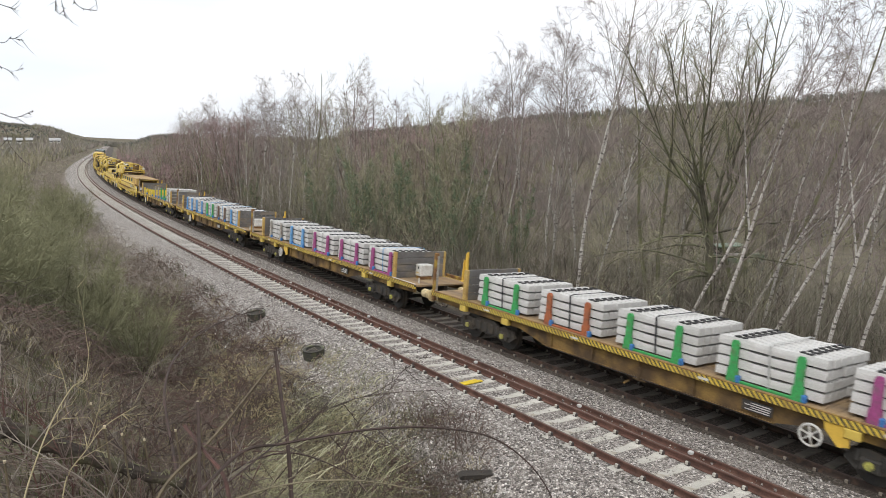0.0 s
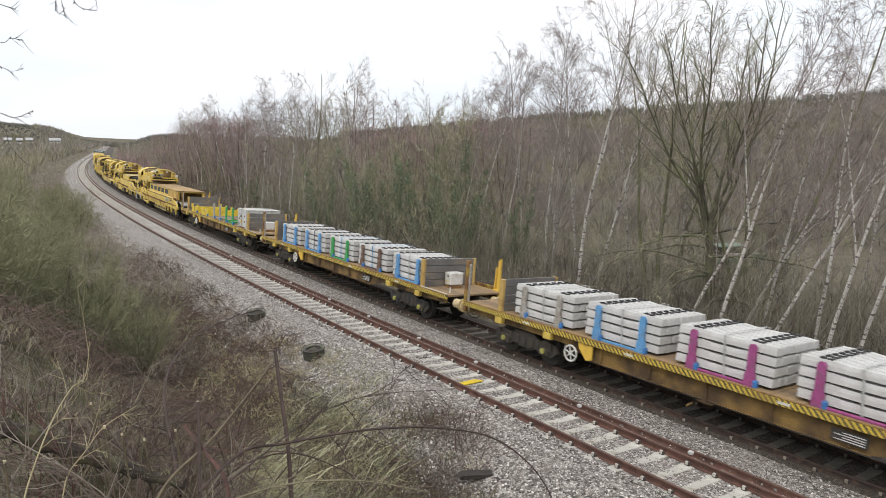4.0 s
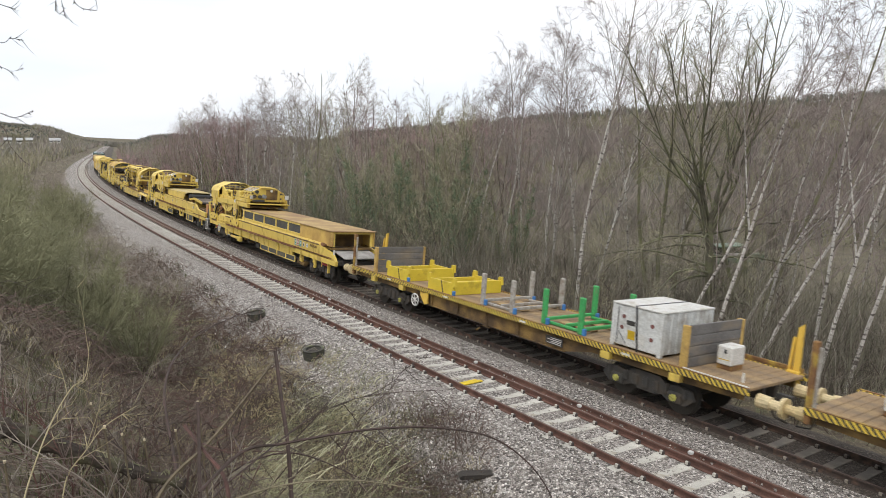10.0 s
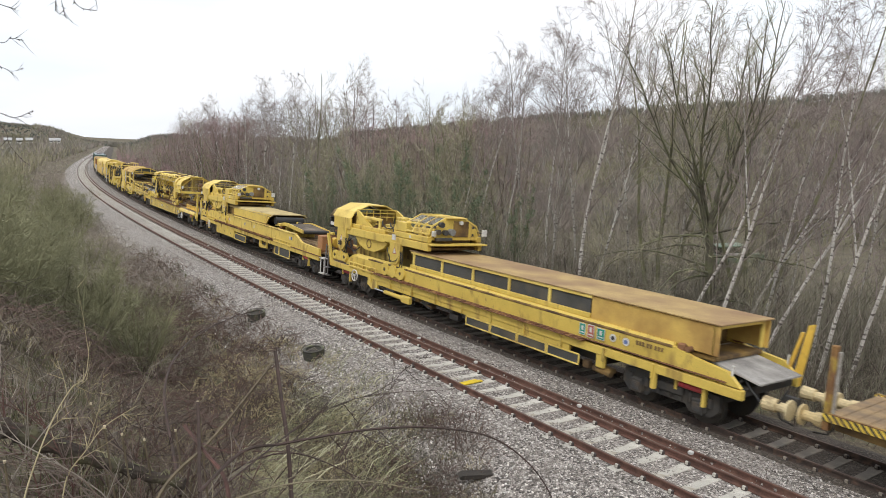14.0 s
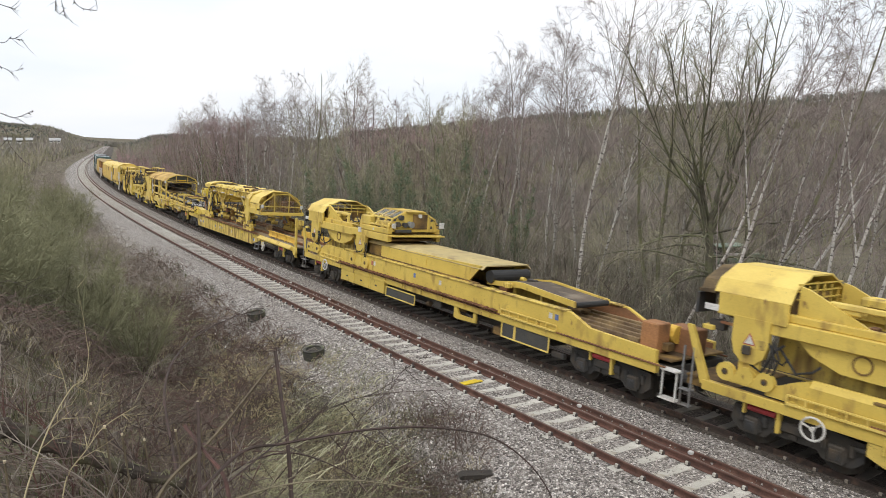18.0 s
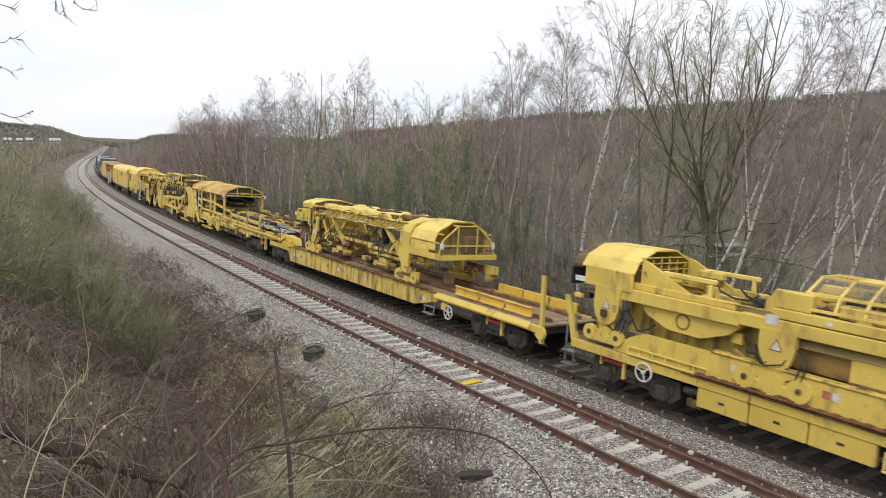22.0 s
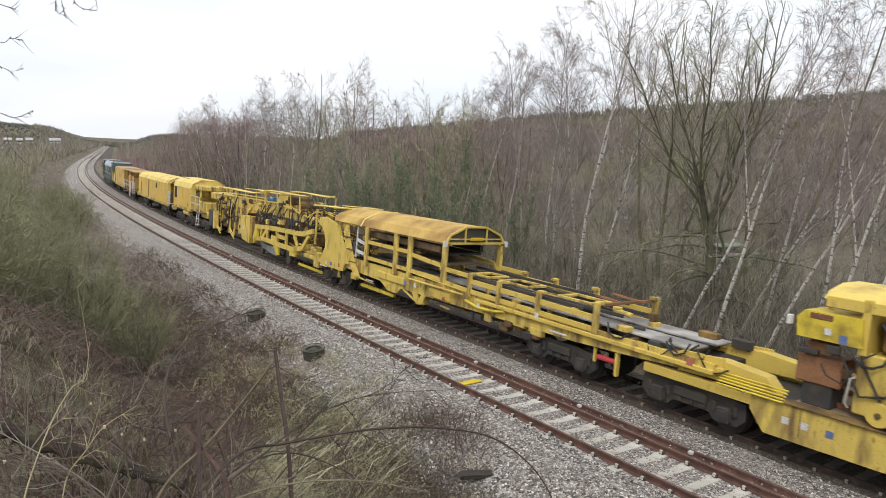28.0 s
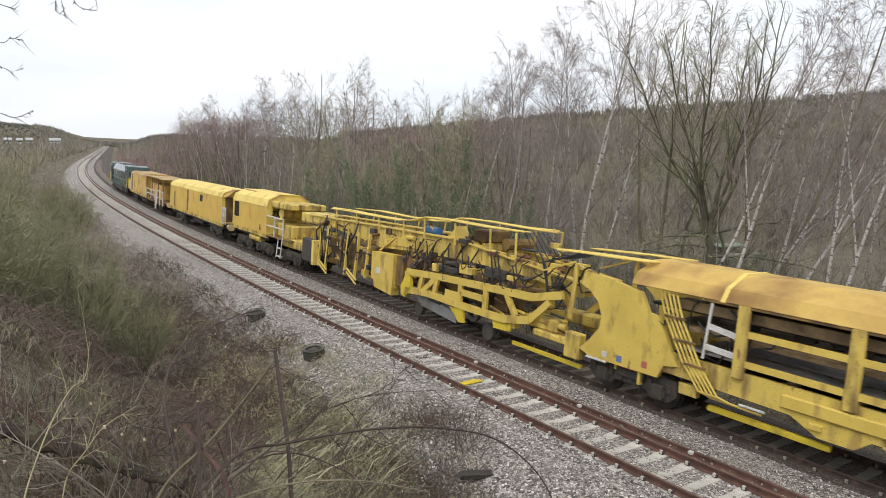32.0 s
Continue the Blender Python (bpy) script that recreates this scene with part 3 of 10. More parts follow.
def ground_sheet():
    u = np.linspace(-1, 1, 236)
    w = np.sinh(u * 7.6) / np.sinh(7.6) * 3600
    gx, gy = np.meshgrid(w + 0.5, w + 19.0, indexing="ij")
    gz = np.concatenate([land(gx[i], gy[i]) for i in range(len(u))])
    n = len(u)
    vs = np.stack([gx.ravel(), gy.ravel(), gz], 1)
    i, j = np.meshgrid(np.arange(n - 1), np.arange(n - 1), indexing="ij")
    a = (i * n + j).ravel()
    me = bpy.data.meshes.new("ground")
    me.from_pydata(vs.tolist(), [], np.stack([a, a + n, a + n + 1, a + 1], 1).tolist())
    me.materials.append(ground_mat)
    for p in me.polygons:
        p.use_smooth = True
    return tagged(new("ground", me), "rough winter ground with soil, moss and dead grass", "ground", kind="structure")


ground_sheet()


def strip(name, offs, heights, s0, s1, ds, mat, label, jitter=0.0):
    """A long bed beside the line, from a cross section in o and height under the rails."""
    rnd = np.random.RandomState(5)
    ss = []
    s = s0
    while s < s1:
        ss.append(s)
        s += ds if s < 90 else ds * 8
    vs, fs = [], []
    m = len(offs)
    for s in ss:
        for o, z in zip(offs, heights):
            j = rnd.uniform(-jitter, jitter, 2) if s < 90 else (0, 0)
            vs.append(tuple(line_at(s, o + j[0], z + j[1] * 0.5)))
    for a in range(len(ss) - 1):
        for b in range(m - 1):
            fs.append((a * m + b, a * m + b + 1, (a + 1) * m + b + 1, (a + 1) * m + b))
    me = bpy.data.meshes.new(name)
    me.from_pydata(vs, [], fs)
    me.materials.append(mat)
    for p in me.polygons:
        p.use_smooth = True
    return tagged(new(name, me), label, "ballast", kind="structure")


SPLIT = TRAIN_SIDE - 1.18
strip("ballast_bed", [-3.6, -3.25, -2.9, -2.5, -2.1, -1.7, -1.3, -0.9, -0.5, 0, 0.5, 0.9, 1.22, 1.42, 1.6, 1.9, 2.2, SPLIT],
      [-1.0, -0.78, -0.58, -0.37, -0.20, -0.125, -0.115, -0.150, -0.172, -0.184, -0.176, -0.163, -0.155, -0.11, -0.115, -0.12, -0.13, -0.13],
      -150, 1500, 0.5, ballast_grey, "pale grey crushed-stone ballast bed", 0.02)
strip("ballast_bed", [SPLIT, 2.85, 3.2, TRAIN_SIDE, 4.3, 4.8, 5.3, 5.9, 6.6, 7.4],
      [-0.131, -0.11, -0.19, -0.20, -0.19, -0.11, -0.13, -0.28, -0.62, -1.0],
      -150, 1500, 0.5, ballast_brown, "brown oil-stained crushed-stone ballast bed", 0.02)


# ---------------------------------------------------------------- tracks
def rail_mesh(s0, s1, o, name="rail", mat=None):
    sec = [(-0.07, -0.158), (0.07, -0.158), (0.07, -0.146), (0.012, -0.125), (0.010, -0.045), (0.036, -0.036), (0.036, -0.008), (0.026, 0.0), (-0.026, 0.0), (-0.036, -0.008), (-0.036, -0.036), (-0.010, -0.045), (-0.012, -0.125), (-0.07, -0.146)]
    ss = [s0]
    while ss[-1] < s1:
        ss.append(min(ss[-1] + (1.5 if ss[-1] < 120 else 12), s1))
    n = len(sec)
    vs, fs, mi = [], [], []
    for s in ss:
        vs += [tuple(line_at(s, o + a, z)) for a, z in sec]
    for i in range(len(ss) - 1):
        for k in range(n):
            fs.append((i * n + k, i * n + (k + 1) % n, (i + 1) * n + (k + 1) % n, (i + 1) * n + k))
            mi.append(1 if k == 7 else 0)
    fs += [tuple(range(n))[::-1], tuple(range((len(ss) - 1) * n, len(ss) * n))]
    mi += [0, 0]
    me = bpy.data.meshes.new(name)
    me.from_pydata(vs, [], fs)
    me.materials.append(mat or rail_rust)
    me.materials.append(rail_head)
    for p, k in zip(me.polygons, mi):
        p.material_index = k
    return me


def track_sleeper(mat):
    """A concrete sleeper, waisted between the rails, with rail pads and clips on it. Its length lies along y."""
    k = Kit()
    xs = [(-1.25, 0.125, -0.16), (-1.22, 0.13, -0.135), (-0.52, 0.13, -0.155), (-0.35, 0.11, -0.172), (0.35, 0.11, -0.172), (0.52, 0.13, -0.155), (1.22, 0.13, -0.135), (1.25, 0.125, -0.16)]
    vs, fs = [], []
    for y, w, z in xs:
        vs += [(-w - 0.02, y, -0.32), (w + 0.02, y, -0.32), (w, y, z), (-w, y, z)]
    for i in range(len(xs) - 1):
        for j in range(4):
            fs.append((i * 4 + j, i * 4 + (j + 1) % 4, i * 4 + 4 + (j + 1) % 4, i * 4 + 4 + j))
    fs += [(0, 1, 2, 3), (28, 31, 30, 29)]
    k.add(vs, fs)
    nf = len(k.f)
    for y in (-GAUGE, GAUGE):
        for d in (-0.105, 0.105):
            k.box(-0.055, 0.055, y + d - 0.04, y + d + 0.04, -0.16, -0.065, 0.015)
    nc = len(k.f)
    for y in (-GAUGE, GAUGE):
        for d in (-0.13, 0.13):
            k.box(-0.03, 0.03, y + d * 1.1 - 0.026, y + d * 1.1 + 0.026, -0.13, -0.05, 0.01)
    me = k.mesh("sleeper", mat, clip_dark, mat)
    for p in me.polygons:
        p.material_index = 0 if p.index < nf else (1 if p.index < nc else 2)
    return me


def build_track(name, side, mat, label, s_first, s_near, s_far, pitch=0.6356, steel=None):
    top = thing(name, label, "railway track")
    tagged(top, kind="structure")
    for o in (-GAUGE, GAUGE):
        part("rail", rail_mesh(-150, 1500, side + o, "rail", steel), None, top)
    me = track_sleeper(mat)
    s = s_first
    while s < s_near:
        ob = part("sleeper", me, None, top)
        ob.matrix_basis = line_pose(s, side, 0)
        s += pitch
    rest = Kit()
    while s < s_far:
        m = line_pose(s, side, 0)
        rest.add([tuple(m @ v.co) for v in me.vertices], [tuple(p.vertices) for p in me.polygons if p.material_index == 0])
        s += pitch
    tagged(part("far_sleepers", rest, mat, top), kind="stuff")
    return top


build_track("near_track", 0.0, concrete_worn, "empty railway track with rusty rails on worn concrete sleepers", -20.345, 60, 260)
build_track("far_track", TRAIN_SIDE, concrete_sooty, "railway track with brown rails on oil-stained concrete sleepers", -20.0, 60, 260, steel=rail_dark)
spare = thing("spare_rail", "long rusty spare rail lying beside the running rail", "rail")
part("rail_bar", rail_mesh(-150, 420, 1.15), None, spare)
for i, s in enumerate([-12.3, -9.4, -6.2, -2.0, 1.1, 4.6, 8.0, 12.2, 16.4, 21.3, 26.0]):
    part("rail_chock", Kit().box(-0.05, 0.05, -0.05, 0.05, -0.02, 0.05), concrete, spare, "pale rail chock").matrix_basis = line_pose(s, 0.95, 0)


# ---------------------------------------------------------------- the train
TRAVEL = [-83.27, -77.76, -72.27, -66.82, -61.55, -56.33, -51.10, -45.83, -40.57, -35.38, -30.24, -25.13, -20.09, -15.06, -10.01, -4.98, 0.0,
          4.90, 9.74, 14.49, 19.15, 23.75, 28.31, 32.86, 37.34, 41.70, 45.95, 50.18, 54.43, 58.74, 63.06, 67.36, 71.65]
MOVERS = []      # (thing, place of its carrier in the train, half its bogie distance, pose on the carrier)
ROLLERS = []     # wheelsets
WHEEL_R = 0.46


def carry(ob, u, half, m=None):
    MOVERS.append((ob, u, half, m if m is not None else Matrix.Identity(4)))
    return ob


def hand_wheel(x0, x, y, z, parent, spokes=6, r=0.225):
    k = Kit(x0)
    ring = [(x + r * math.cos(a), y, z + r * math.sin(a)) for a in [i * math.pi / 10 for i in range(21)]]
    k.tube(ring, 0.026, 6, False)
    for i in range(spokes):
        a = i * 2 * math.pi / spokes + 0.3
        k.bar((x, y, z), (x + r * math.cos(a), y, z + r * math.sin(a)), 0.035, 0.03)
    k.disc(x, y, z, 0.05, 0.07, 10)
    return part("hand_wheel", k, white_paint, parent, "white spoked brake hand wheel")


WHEELSET = {}


def wheelset_mesh():
    if "w" not in WHEELSET:
        k = Kit()
        for y in (-0.75, 0.75):
            k.disc(0, y, 0, WHEEL_R, 0.13, 20)
            k.disc(0, y - 0.075 * (1 if y > 0 else -1), 0, WHEEL_R + 0.03, 0.03, 20)
            for j in range(6):
                a = j * math.pi / 3
                k.box(0.2 * math.cos(a) - 0.04, 0.2 * math.cos(a) + 0.04, y * 1.09 - 0.02, y * 1.09 + 0.02, 0.2 * math.sin(a) - 0.04, 0.2 * math.sin(a) + 0.04)
        k.tube([(0, -1.0, 0), (0, 1.0, 0)], 0.08, 8)
        WHEELSET["w"] = k.mesh("wheelset", black_gear)
    return WHEELSET["w"]


def bogie(x0, u, parent, kind="wagon"):
    """A two-axle bogie: frame, springs, wheelsets, axle caps."""
    k = Kit(x0)
    base = 0.9
    for sd in (-1, 1):
        y = sd * 1.02
        if kind == "wagon":
            out = [(-1.42, 0.50), (-1.30, 0.72), (-0.95, 0.78), (-0.62, 0.70), (-0.40, 0.86), (0.40, 0.86), (0.62, 0.70), (0.95, 0.78), (1.30, 0.72), (1.42, 0.50), (1.2, 0.30), (0.72, 0.30), (0.5, 0.42), (0.3, 0.36), (-0.3, 0.36), (-0.5, 0.42), (-0.72, 0.30), (-1.2, 0.30)]
        else:
            out = [(-1.42, 0.46), (-1.38, 0.84), (-0.6, 0.90), (0.6, 0.90), (1.38, 0.84), (1.42, 0.46), (1.2, 0.26), (0.62, 0.26), (0.5, 0.40), (-0.5, 0.40), (-0.62, 0.26), (-1.2, 0.26)]
        k.plate([(u + a, z) for a, z in out], y - 0.05, y + 0.05)
        for a in (-base, base):
            k.box(u + a - 0.2, u + a + 0.2, y + sd * 0.02, y + sd * 0.13, 0.32, 0.60, 0.04)
            for e in (-0.27, 0.27):
                k.tube([(u + a + e, y + sd * 0.06, 0.5), (u + a + e, y + sd * 0.06, 0.74)], 0.07, 8)
        for a in (-0.33, 0.0, 0.33):
            k.box(u + a - 0.09, u + a + 0.09, y + sd * 0.02, y + sd * 0.10, 0.42, 0.72, 0.03)
        if kind != "wagon":
            k.box(u - 0.45, u + 0.45, y, y + sd * 0.14, 0.56, 0.80, 0.03)
            for e in (-0.9, 0.9):
                k.box(u + e - 0.17, u + e + 0.17, y + sd * 0.05, y + sd * 0.19, 0.28, 0.66, 0.03)
    k.box(u - 0.25, u + 0.25, -1.0, 1.0, 0.55, 0.85)
    b = part("bogie", k, black_gear, parent, "black cast-steel bogie")
    for a in (-base, base):
        w = part("wheelset", wheelset_mesh(), None, b)
        w.matrix_basis = pose(u + a - x0, 0, WHEEL_R)
        ROLLERS.append(w)
        for sd in (-1, 1):
            if kind == "wagon":
                c = Kit(x0).disc(u + a, sd * 1.17, 0.47, 0.09, 0.05, 12).disc(u + a, sd * 1.2, 0.47, 0.045, 0.04, 8)
                part("axle_cap", c, axle_yellow, b, "yellow axle-box cap")
            else:
                part("axle_cap", Kit(x0).box(u + a - 0.11, u + a + 0.11, sd * 1.20, sd * 1.23, 0.36, 0.58, 0.02).disc(u + a, sd * 1.23, 0.47, 0.06, 0.03, 8), dark_gear, b)
    return b


def buffers(x0, u, sd, parent, mat=None):
    """Two side buffers and a coupling at one end; sd tells which way they point."""
    for y in (-0.87, 0.87):
        k = Kit(x0)
        k.tube([(u, y, 1.0), (u + sd * 0.30, y, 1.0)], [0.17, 0.155], 12)
        k.tube([(u + sd * 0.28, y, 1.0), (u + sd * 0.56, y, 1.0)], 0.115, 12)
        k.tube([(u + sd * 0.55, y, 1.0), (u + sd * 0.60, y, 1.0)], 0.235, 16)
        part("buffer", k, mat or cream, parent, "cream cylindrical buffer")
    k = Kit(x0).box(u, u + sd * 0.35, -0.08, 0.08, 0.90, 1.06).tube([(u, 0.45, 0.95), (u + sd * 0.2, 0.45, 0.6), (u + sd * 0.5, 0.43, 0.55)], 0.025, 5).tube([(u, -0.45, 0.95), (u + sd * 0.22, -0.45, 0.6), (u + sd * 0.5, -0.43, 0.55)], 0.025, 5)
    part("coupling", k, black_gear, parent, "dark coupling hook and brake hoses")


def bulkhead(x0, x, parent):
    k = Kit(x0)
    for i in range(4):
        k.box(x - 0.03, x + 0.03, -1.16, 1.16, 1.3 + i * 0.27, 1.3 + i * 0.27 + 0.255, 0.012)
    b = part("bulkhead", k, panel_grey, parent, "weathered grey boarded end bulkhead")
    for y in (-1.2, 1.2):
        part("bulkhead_post", Kit(x0).box(x - 0.05, x + 0.13, y - 0.06, y + 0.06, 1.29, 2.36, 0.015), tan_post, b, "ochre-tan steel post")


DECK_BOARD = Kit().box(-0.119, 0.119, -1.28, 1.28, 1.22, 1.295, 0.008).mesh("deck_board", deck_wood)


def flat_wagon(label, wheel_x, box_x):
    w = thing("flat_wagon", label, "rail wagon", "flat wagons of the train")
    for i in range(74):
        board = part("deck_board", DECK_BOARD, None, w)
        board.matrix_basis = pose(-9.125 + i * 0.25, 0, 0.004 if i % 3 else 0.0)
    for y in (-1, 1):
        part("side_sill", Kit().box(-9.3, 9.3, y * 1.28, y * 1.37, 1.15, 1.31, 0.012), hazard, w, "yellow and black striped side sill")
        part("rub_rail", Kit().box(-9.28, 9.28, y * 1.30, y * 1.375, 1.312, 1.335, 0.006), brown_stake, w)
        part("solebar", Kit().plate([(-9.1, 1.15), (-9.1, 0.98), (-7.6, 0.93), (-4.6, 0.93), (-3.6, 0.70), (3.6, 0.70), (4.6, 0.93), (7.6, 0.93), (9.1, 0.98), (9.1, 1.15)], y * 1.12, y * 1.19), frame_brown, w, "dirty fish-bellied side girder")
        part("lower_flange", Kit().box(-3.6, 3.6, y * 1.08, y * 1.24, 0.68, 0.705), frame_brown, w)
        for x in (-3.2, -1.6, 0.0, 1.6, 3.2):
            part("web_stiffener", Kit().box(x - 0.025, x + 0.025, y * 1.19, y * 1.26, 0.72, 1.14), frame_brown, w)
        for x in (-7.4, -5.2, 5.2, 7.4):
            part("stake_pocket", Kit().box(x - 0.16, x + 0.16, y * 1.2, y * 1.37, 0.93, 1.14, 0.02), yellow, w, "yellow stake pocket")
        for x in (-5.9, -1.9, 2.2, 6.1):
            part("wagon_label", Kit().box(x - 0.14, x + 0.14, y * 1.371, y * 1.378, 1.2, 1.26, 0.002), white_paint, w, "small white data label")
    k = Kit()
    for x in np.arange(-8, 8.1, 2.0):
        k.box(x - 0.06, x + 0.06, -1.12, 1.12, 0.98, 1.21)
    k.box(-9.1, 9.1, -0.35, -0.2, 0.85, 1.2).box(-9.1, 9.1, 0.2, 0.35, 0.85, 1.2)
    k.tube([(1.2, 0.5, 0.75), (2.4, 0.5, 0.75)], 0.2, 10).box(-2.2, -1.2, -0.5, 0.5, 0.62, 0.9)
    part("underframe", k, black_gear, w, "black underframe with brake gear")
    part("brake_lever", Kit().box(-0.2, 0.2, 1.18, 1.24, 0.6, 0.65).box(-0.05, 0.05, 1.15, 1.26, 0.6, 0.95).tube([(0.3, 1.22, 0.53), (0.42, 1.28, 0.42)], 0.03, 6), frame_brown, w, "dirty brake changeover lever")
    part("data_plate", Kit().box(-3.55, -2.85, 1.245, 1.265, 0.80, 1.04, 0.004), dark_gear, w, "dark data plate")
    for i in range(4):
        part("plate_writing", Kit().box(-3.5, -2.92 - (i % 2) * 0.15, 1.265, 1.27, 0.83 + i * 0.05, 0.85 + i * 0.05, 0.001), white_paint, w)
    for u in (-6.4, 6.4):
        bogie(0, u, w)
    part("wheel_bracket", Kit().plate([(wheel_x - 0.70, 1.16), (wheel_x - 0.70, 0.74), (wheel_x - 0.5, 0.68), (wheel_x - 0.22, 0.98), (wheel_x - 0.18, 1.16)], 1.28, 1.33), crib_yellow, w, "yellow brake bracket plate")
    hand_wheel(0, wheel_x, 1.42, 0.78, w)
    part("wheel_shaft", Kit().tube([(wheel_x, 1.1, 0.78), (wheel_x, 1.42, 0.78)], 0.025, 6), black_gear, w)
    for x in (-7.55, 7.45):
        bulkhead(0, x, w)
    part("end_stake", Kit().box(9.18, 9.30, 1.18, 1.34, 0.95, 2.72, 0.02), brown_stake, w, "rusty brown end stake")
    part("end_stake", Kit().plate([(-9.12, 1.0), (-8.94, 1.0), (-8.98, 2.45), (-9.1, 2.55)], -1.34, -1.26).plate([(-8.9, 1.3), (-8.84, 1.3), (-8.9, 2.2), (-8.96, 2.2)], -1.3, -1.22).box(-9.14, -8.82, -1.36, -1.2, 0.98, 1.36, 0.02), crib_yellow, w, "ochre-yellow slotted end stake")
    part("stake_plate", Kit().box(9.12, 9.18, 1.2, 1.27, 1.2, 2.6, 0.01), grey_wood, w)
    for x in box_x:
        k = Kit().box(x - 0.2, x + 0.2, -0.25, 0.35, 1.42, 1.9, 0.03)
        b = part("tool_box", k, white_paint, w, "white equipment box on a bracket")
        part("box_bracket", Kit().plate([(x - 0.05, 1.3), (x + 0.32, 1.3), (x + 0.26, 1.42), (x + 0.23, 1.85), (x + 0.2, 1.85), (x + 0.2, 1.36)], -0.34, -0.27).box(x - 0.2, x + 0.2, -0.2, 0.3, 1.3, 1.42), brown_stake, b)
        part("box_latch", Kit().box(x - 0.06, x + 0.0, 0.352, 0.37, 1.72, 1.82, 0.004), dark_gear, b)
        part("box_writing", Kit().box(x - 0.15, x + 0.15, 0.351, 0.357, 1.55, 1.57, 0.001), sign_amber, b)
    part("side_strip", Kit().box(-9.28, -7.6, 1.30, 1.345, 1.336, 1.36, 0.005), white_paint, w, "white edge strip")
    part("end_rail", Kit().box(-9.2, -7.6, -1.36, -1.30, 1.34, 1.44, 0.01), brown_stake, w)
    part("end_post", Kit().tube([(-8.9, 0.9, 1.3), (-8.9, 0.9, 1.52)], 0.03, 6), white_paint, w)
    buffers(0, 9.3, 1, w)
    buffers(0, -9.3, -1, w)
    return w


# stacks of new sleepers
def load_sleeper():
    k = Kit()
    xs = [(-1.24, 0.130, 0.175), (-1.225, 0.138, 0.19), (-0.6, 0.138, 0.205), (-0.3, 0.128, 0.178), (0.3, 0.128, 0.178), (0.6, 0.138, 0.205), (1.225, 0.138, 0.19), (1.24, 0.130, 0.175)]
    vs, fs = [], []
    for x, w, h in xs:
        vs += [(x, -w, 0.0), (x, w, 0.0), (x, w * 0.97, h * 0.55), (x, w * 0.80, h), (x, -w * 0.80, h), (x, -w * 0.97, h * 0.55)]
    n = 6
    for i in range(len(xs) - 1):
        for j in range(n):
            fs.append((i * n + j, i * n + (j + 1) % n, (i + 1) * n + (j + 1) % n, (i + 1) * n + j))
    fs += [tuple(range(n))[::-1], tuple(range((len(xs) - 1) * n, len(xs) * n))]
    k.add(vs, fs)
    nf = len(k.f)
    for x in (-0.75, 0.75):
        k.bar((x - 0.10, -0.08, 0.212), (x - 0.10, 0.08, 0.212), 0.06, 0.045)
        k.bar((x + 0.10, -0.08, 0.212), (x + 0.10, 0.08, 0.212), 0.06, 0.045)
        k.bar((x, -0.07, 0.204), (x, 0.07, 0.204), 0.12, 0.016)
    me = k.mesh("sleeper", concrete, rubber)
    for p in me.polygons:
        p.material_index = 0 if p.index < nf else 1
    return me


LOAD_SLEEPER = load_sleeper()


def sleeper_stack(word, post_mat, strap_mat, strap_word, rnd):
    st = thing("sleeper_stack", f"strapped stack of new concrete sleepers in a {word} cradle", "sleeper stack", "sleeper stacks on the wagons")
    for row in range(4):
        for i in range(7):
            ob = part("sleeper", LOAD_SLEEPER, None, st)
            ob.matrix_basis = pose(rnd.uniform(-0.015, 0.015), (i - 3) * 0.288, 0.075 + row * 0.243, 0, 0, 0)
    k = Kit()
    for row in range(4):
        for x in (-0.75, 0.75):
            k.box(x - 0.04, x + 0.04, -0.98, 0.98, 0.035 + row * 0.243, 0.078 + row * 0.243, 0.006)
    part("timber_spacers", k, dark_wood, st, "dark timber spacers between the layers")
    for x in (-0.75, 0.75):
        for y in (-1, 1):
            k = Kit().plate([(x - 0.13, 0.0), (x + 0.13, 0.0), (x + 0.12, 0.28), (x + 0.085, 0.34), (x + 0.085, 0.90), (x + 0.05, 0.97), (x - 0.05, 0.97), (x - 0.085, 0.90), (x - 0.085, 0.34), (x - 0.12, 0.28)], y * 1.05, y * 1.13)
            part("cradle_post", k, post_mat, st, f"{word} cradle post")
            part("post_shoe", Kit().box(x - 0.2, x - 0.1, y * 1.04, y * 1.16, 0.0, 0.17, 0.02), blue_tank, st, "blue post shoe")
    for y in (-1.08, 1.08):
        part("cradle_rail", Kit().box(-0.66, 0.66, y - 0.04, y + 0.04, 0.0, 0.06), post_mat, st)
    a = 1.045
    path = [(0.02, -a, 0.05), (0.0, -a, 1.02), (0.0, -0.9, 1.05), (0.0, 0.9, 1.05), (-0.02, a, 1.02), (-0.10, a + 0.01, 0.05)]
    k = Kit()
    for p, q in zip(path[:-1], path[1:]):
        k.bar(p, q, 0.012 if abs(p[2] - q[2]) > 0.3 else 0.05, 0.05 if abs(p[2] - q[2]) > 0.3 else 0.012)
    part("strap", k, strap_mat, st, f"{strap_word} load strap")
    return st


def on_wagon(ob, u, x, z=1.30, y=0.0, rz=0.0):
    return carry(ob, u, 6.4, pose(x, y, z, 0, 0, rz))


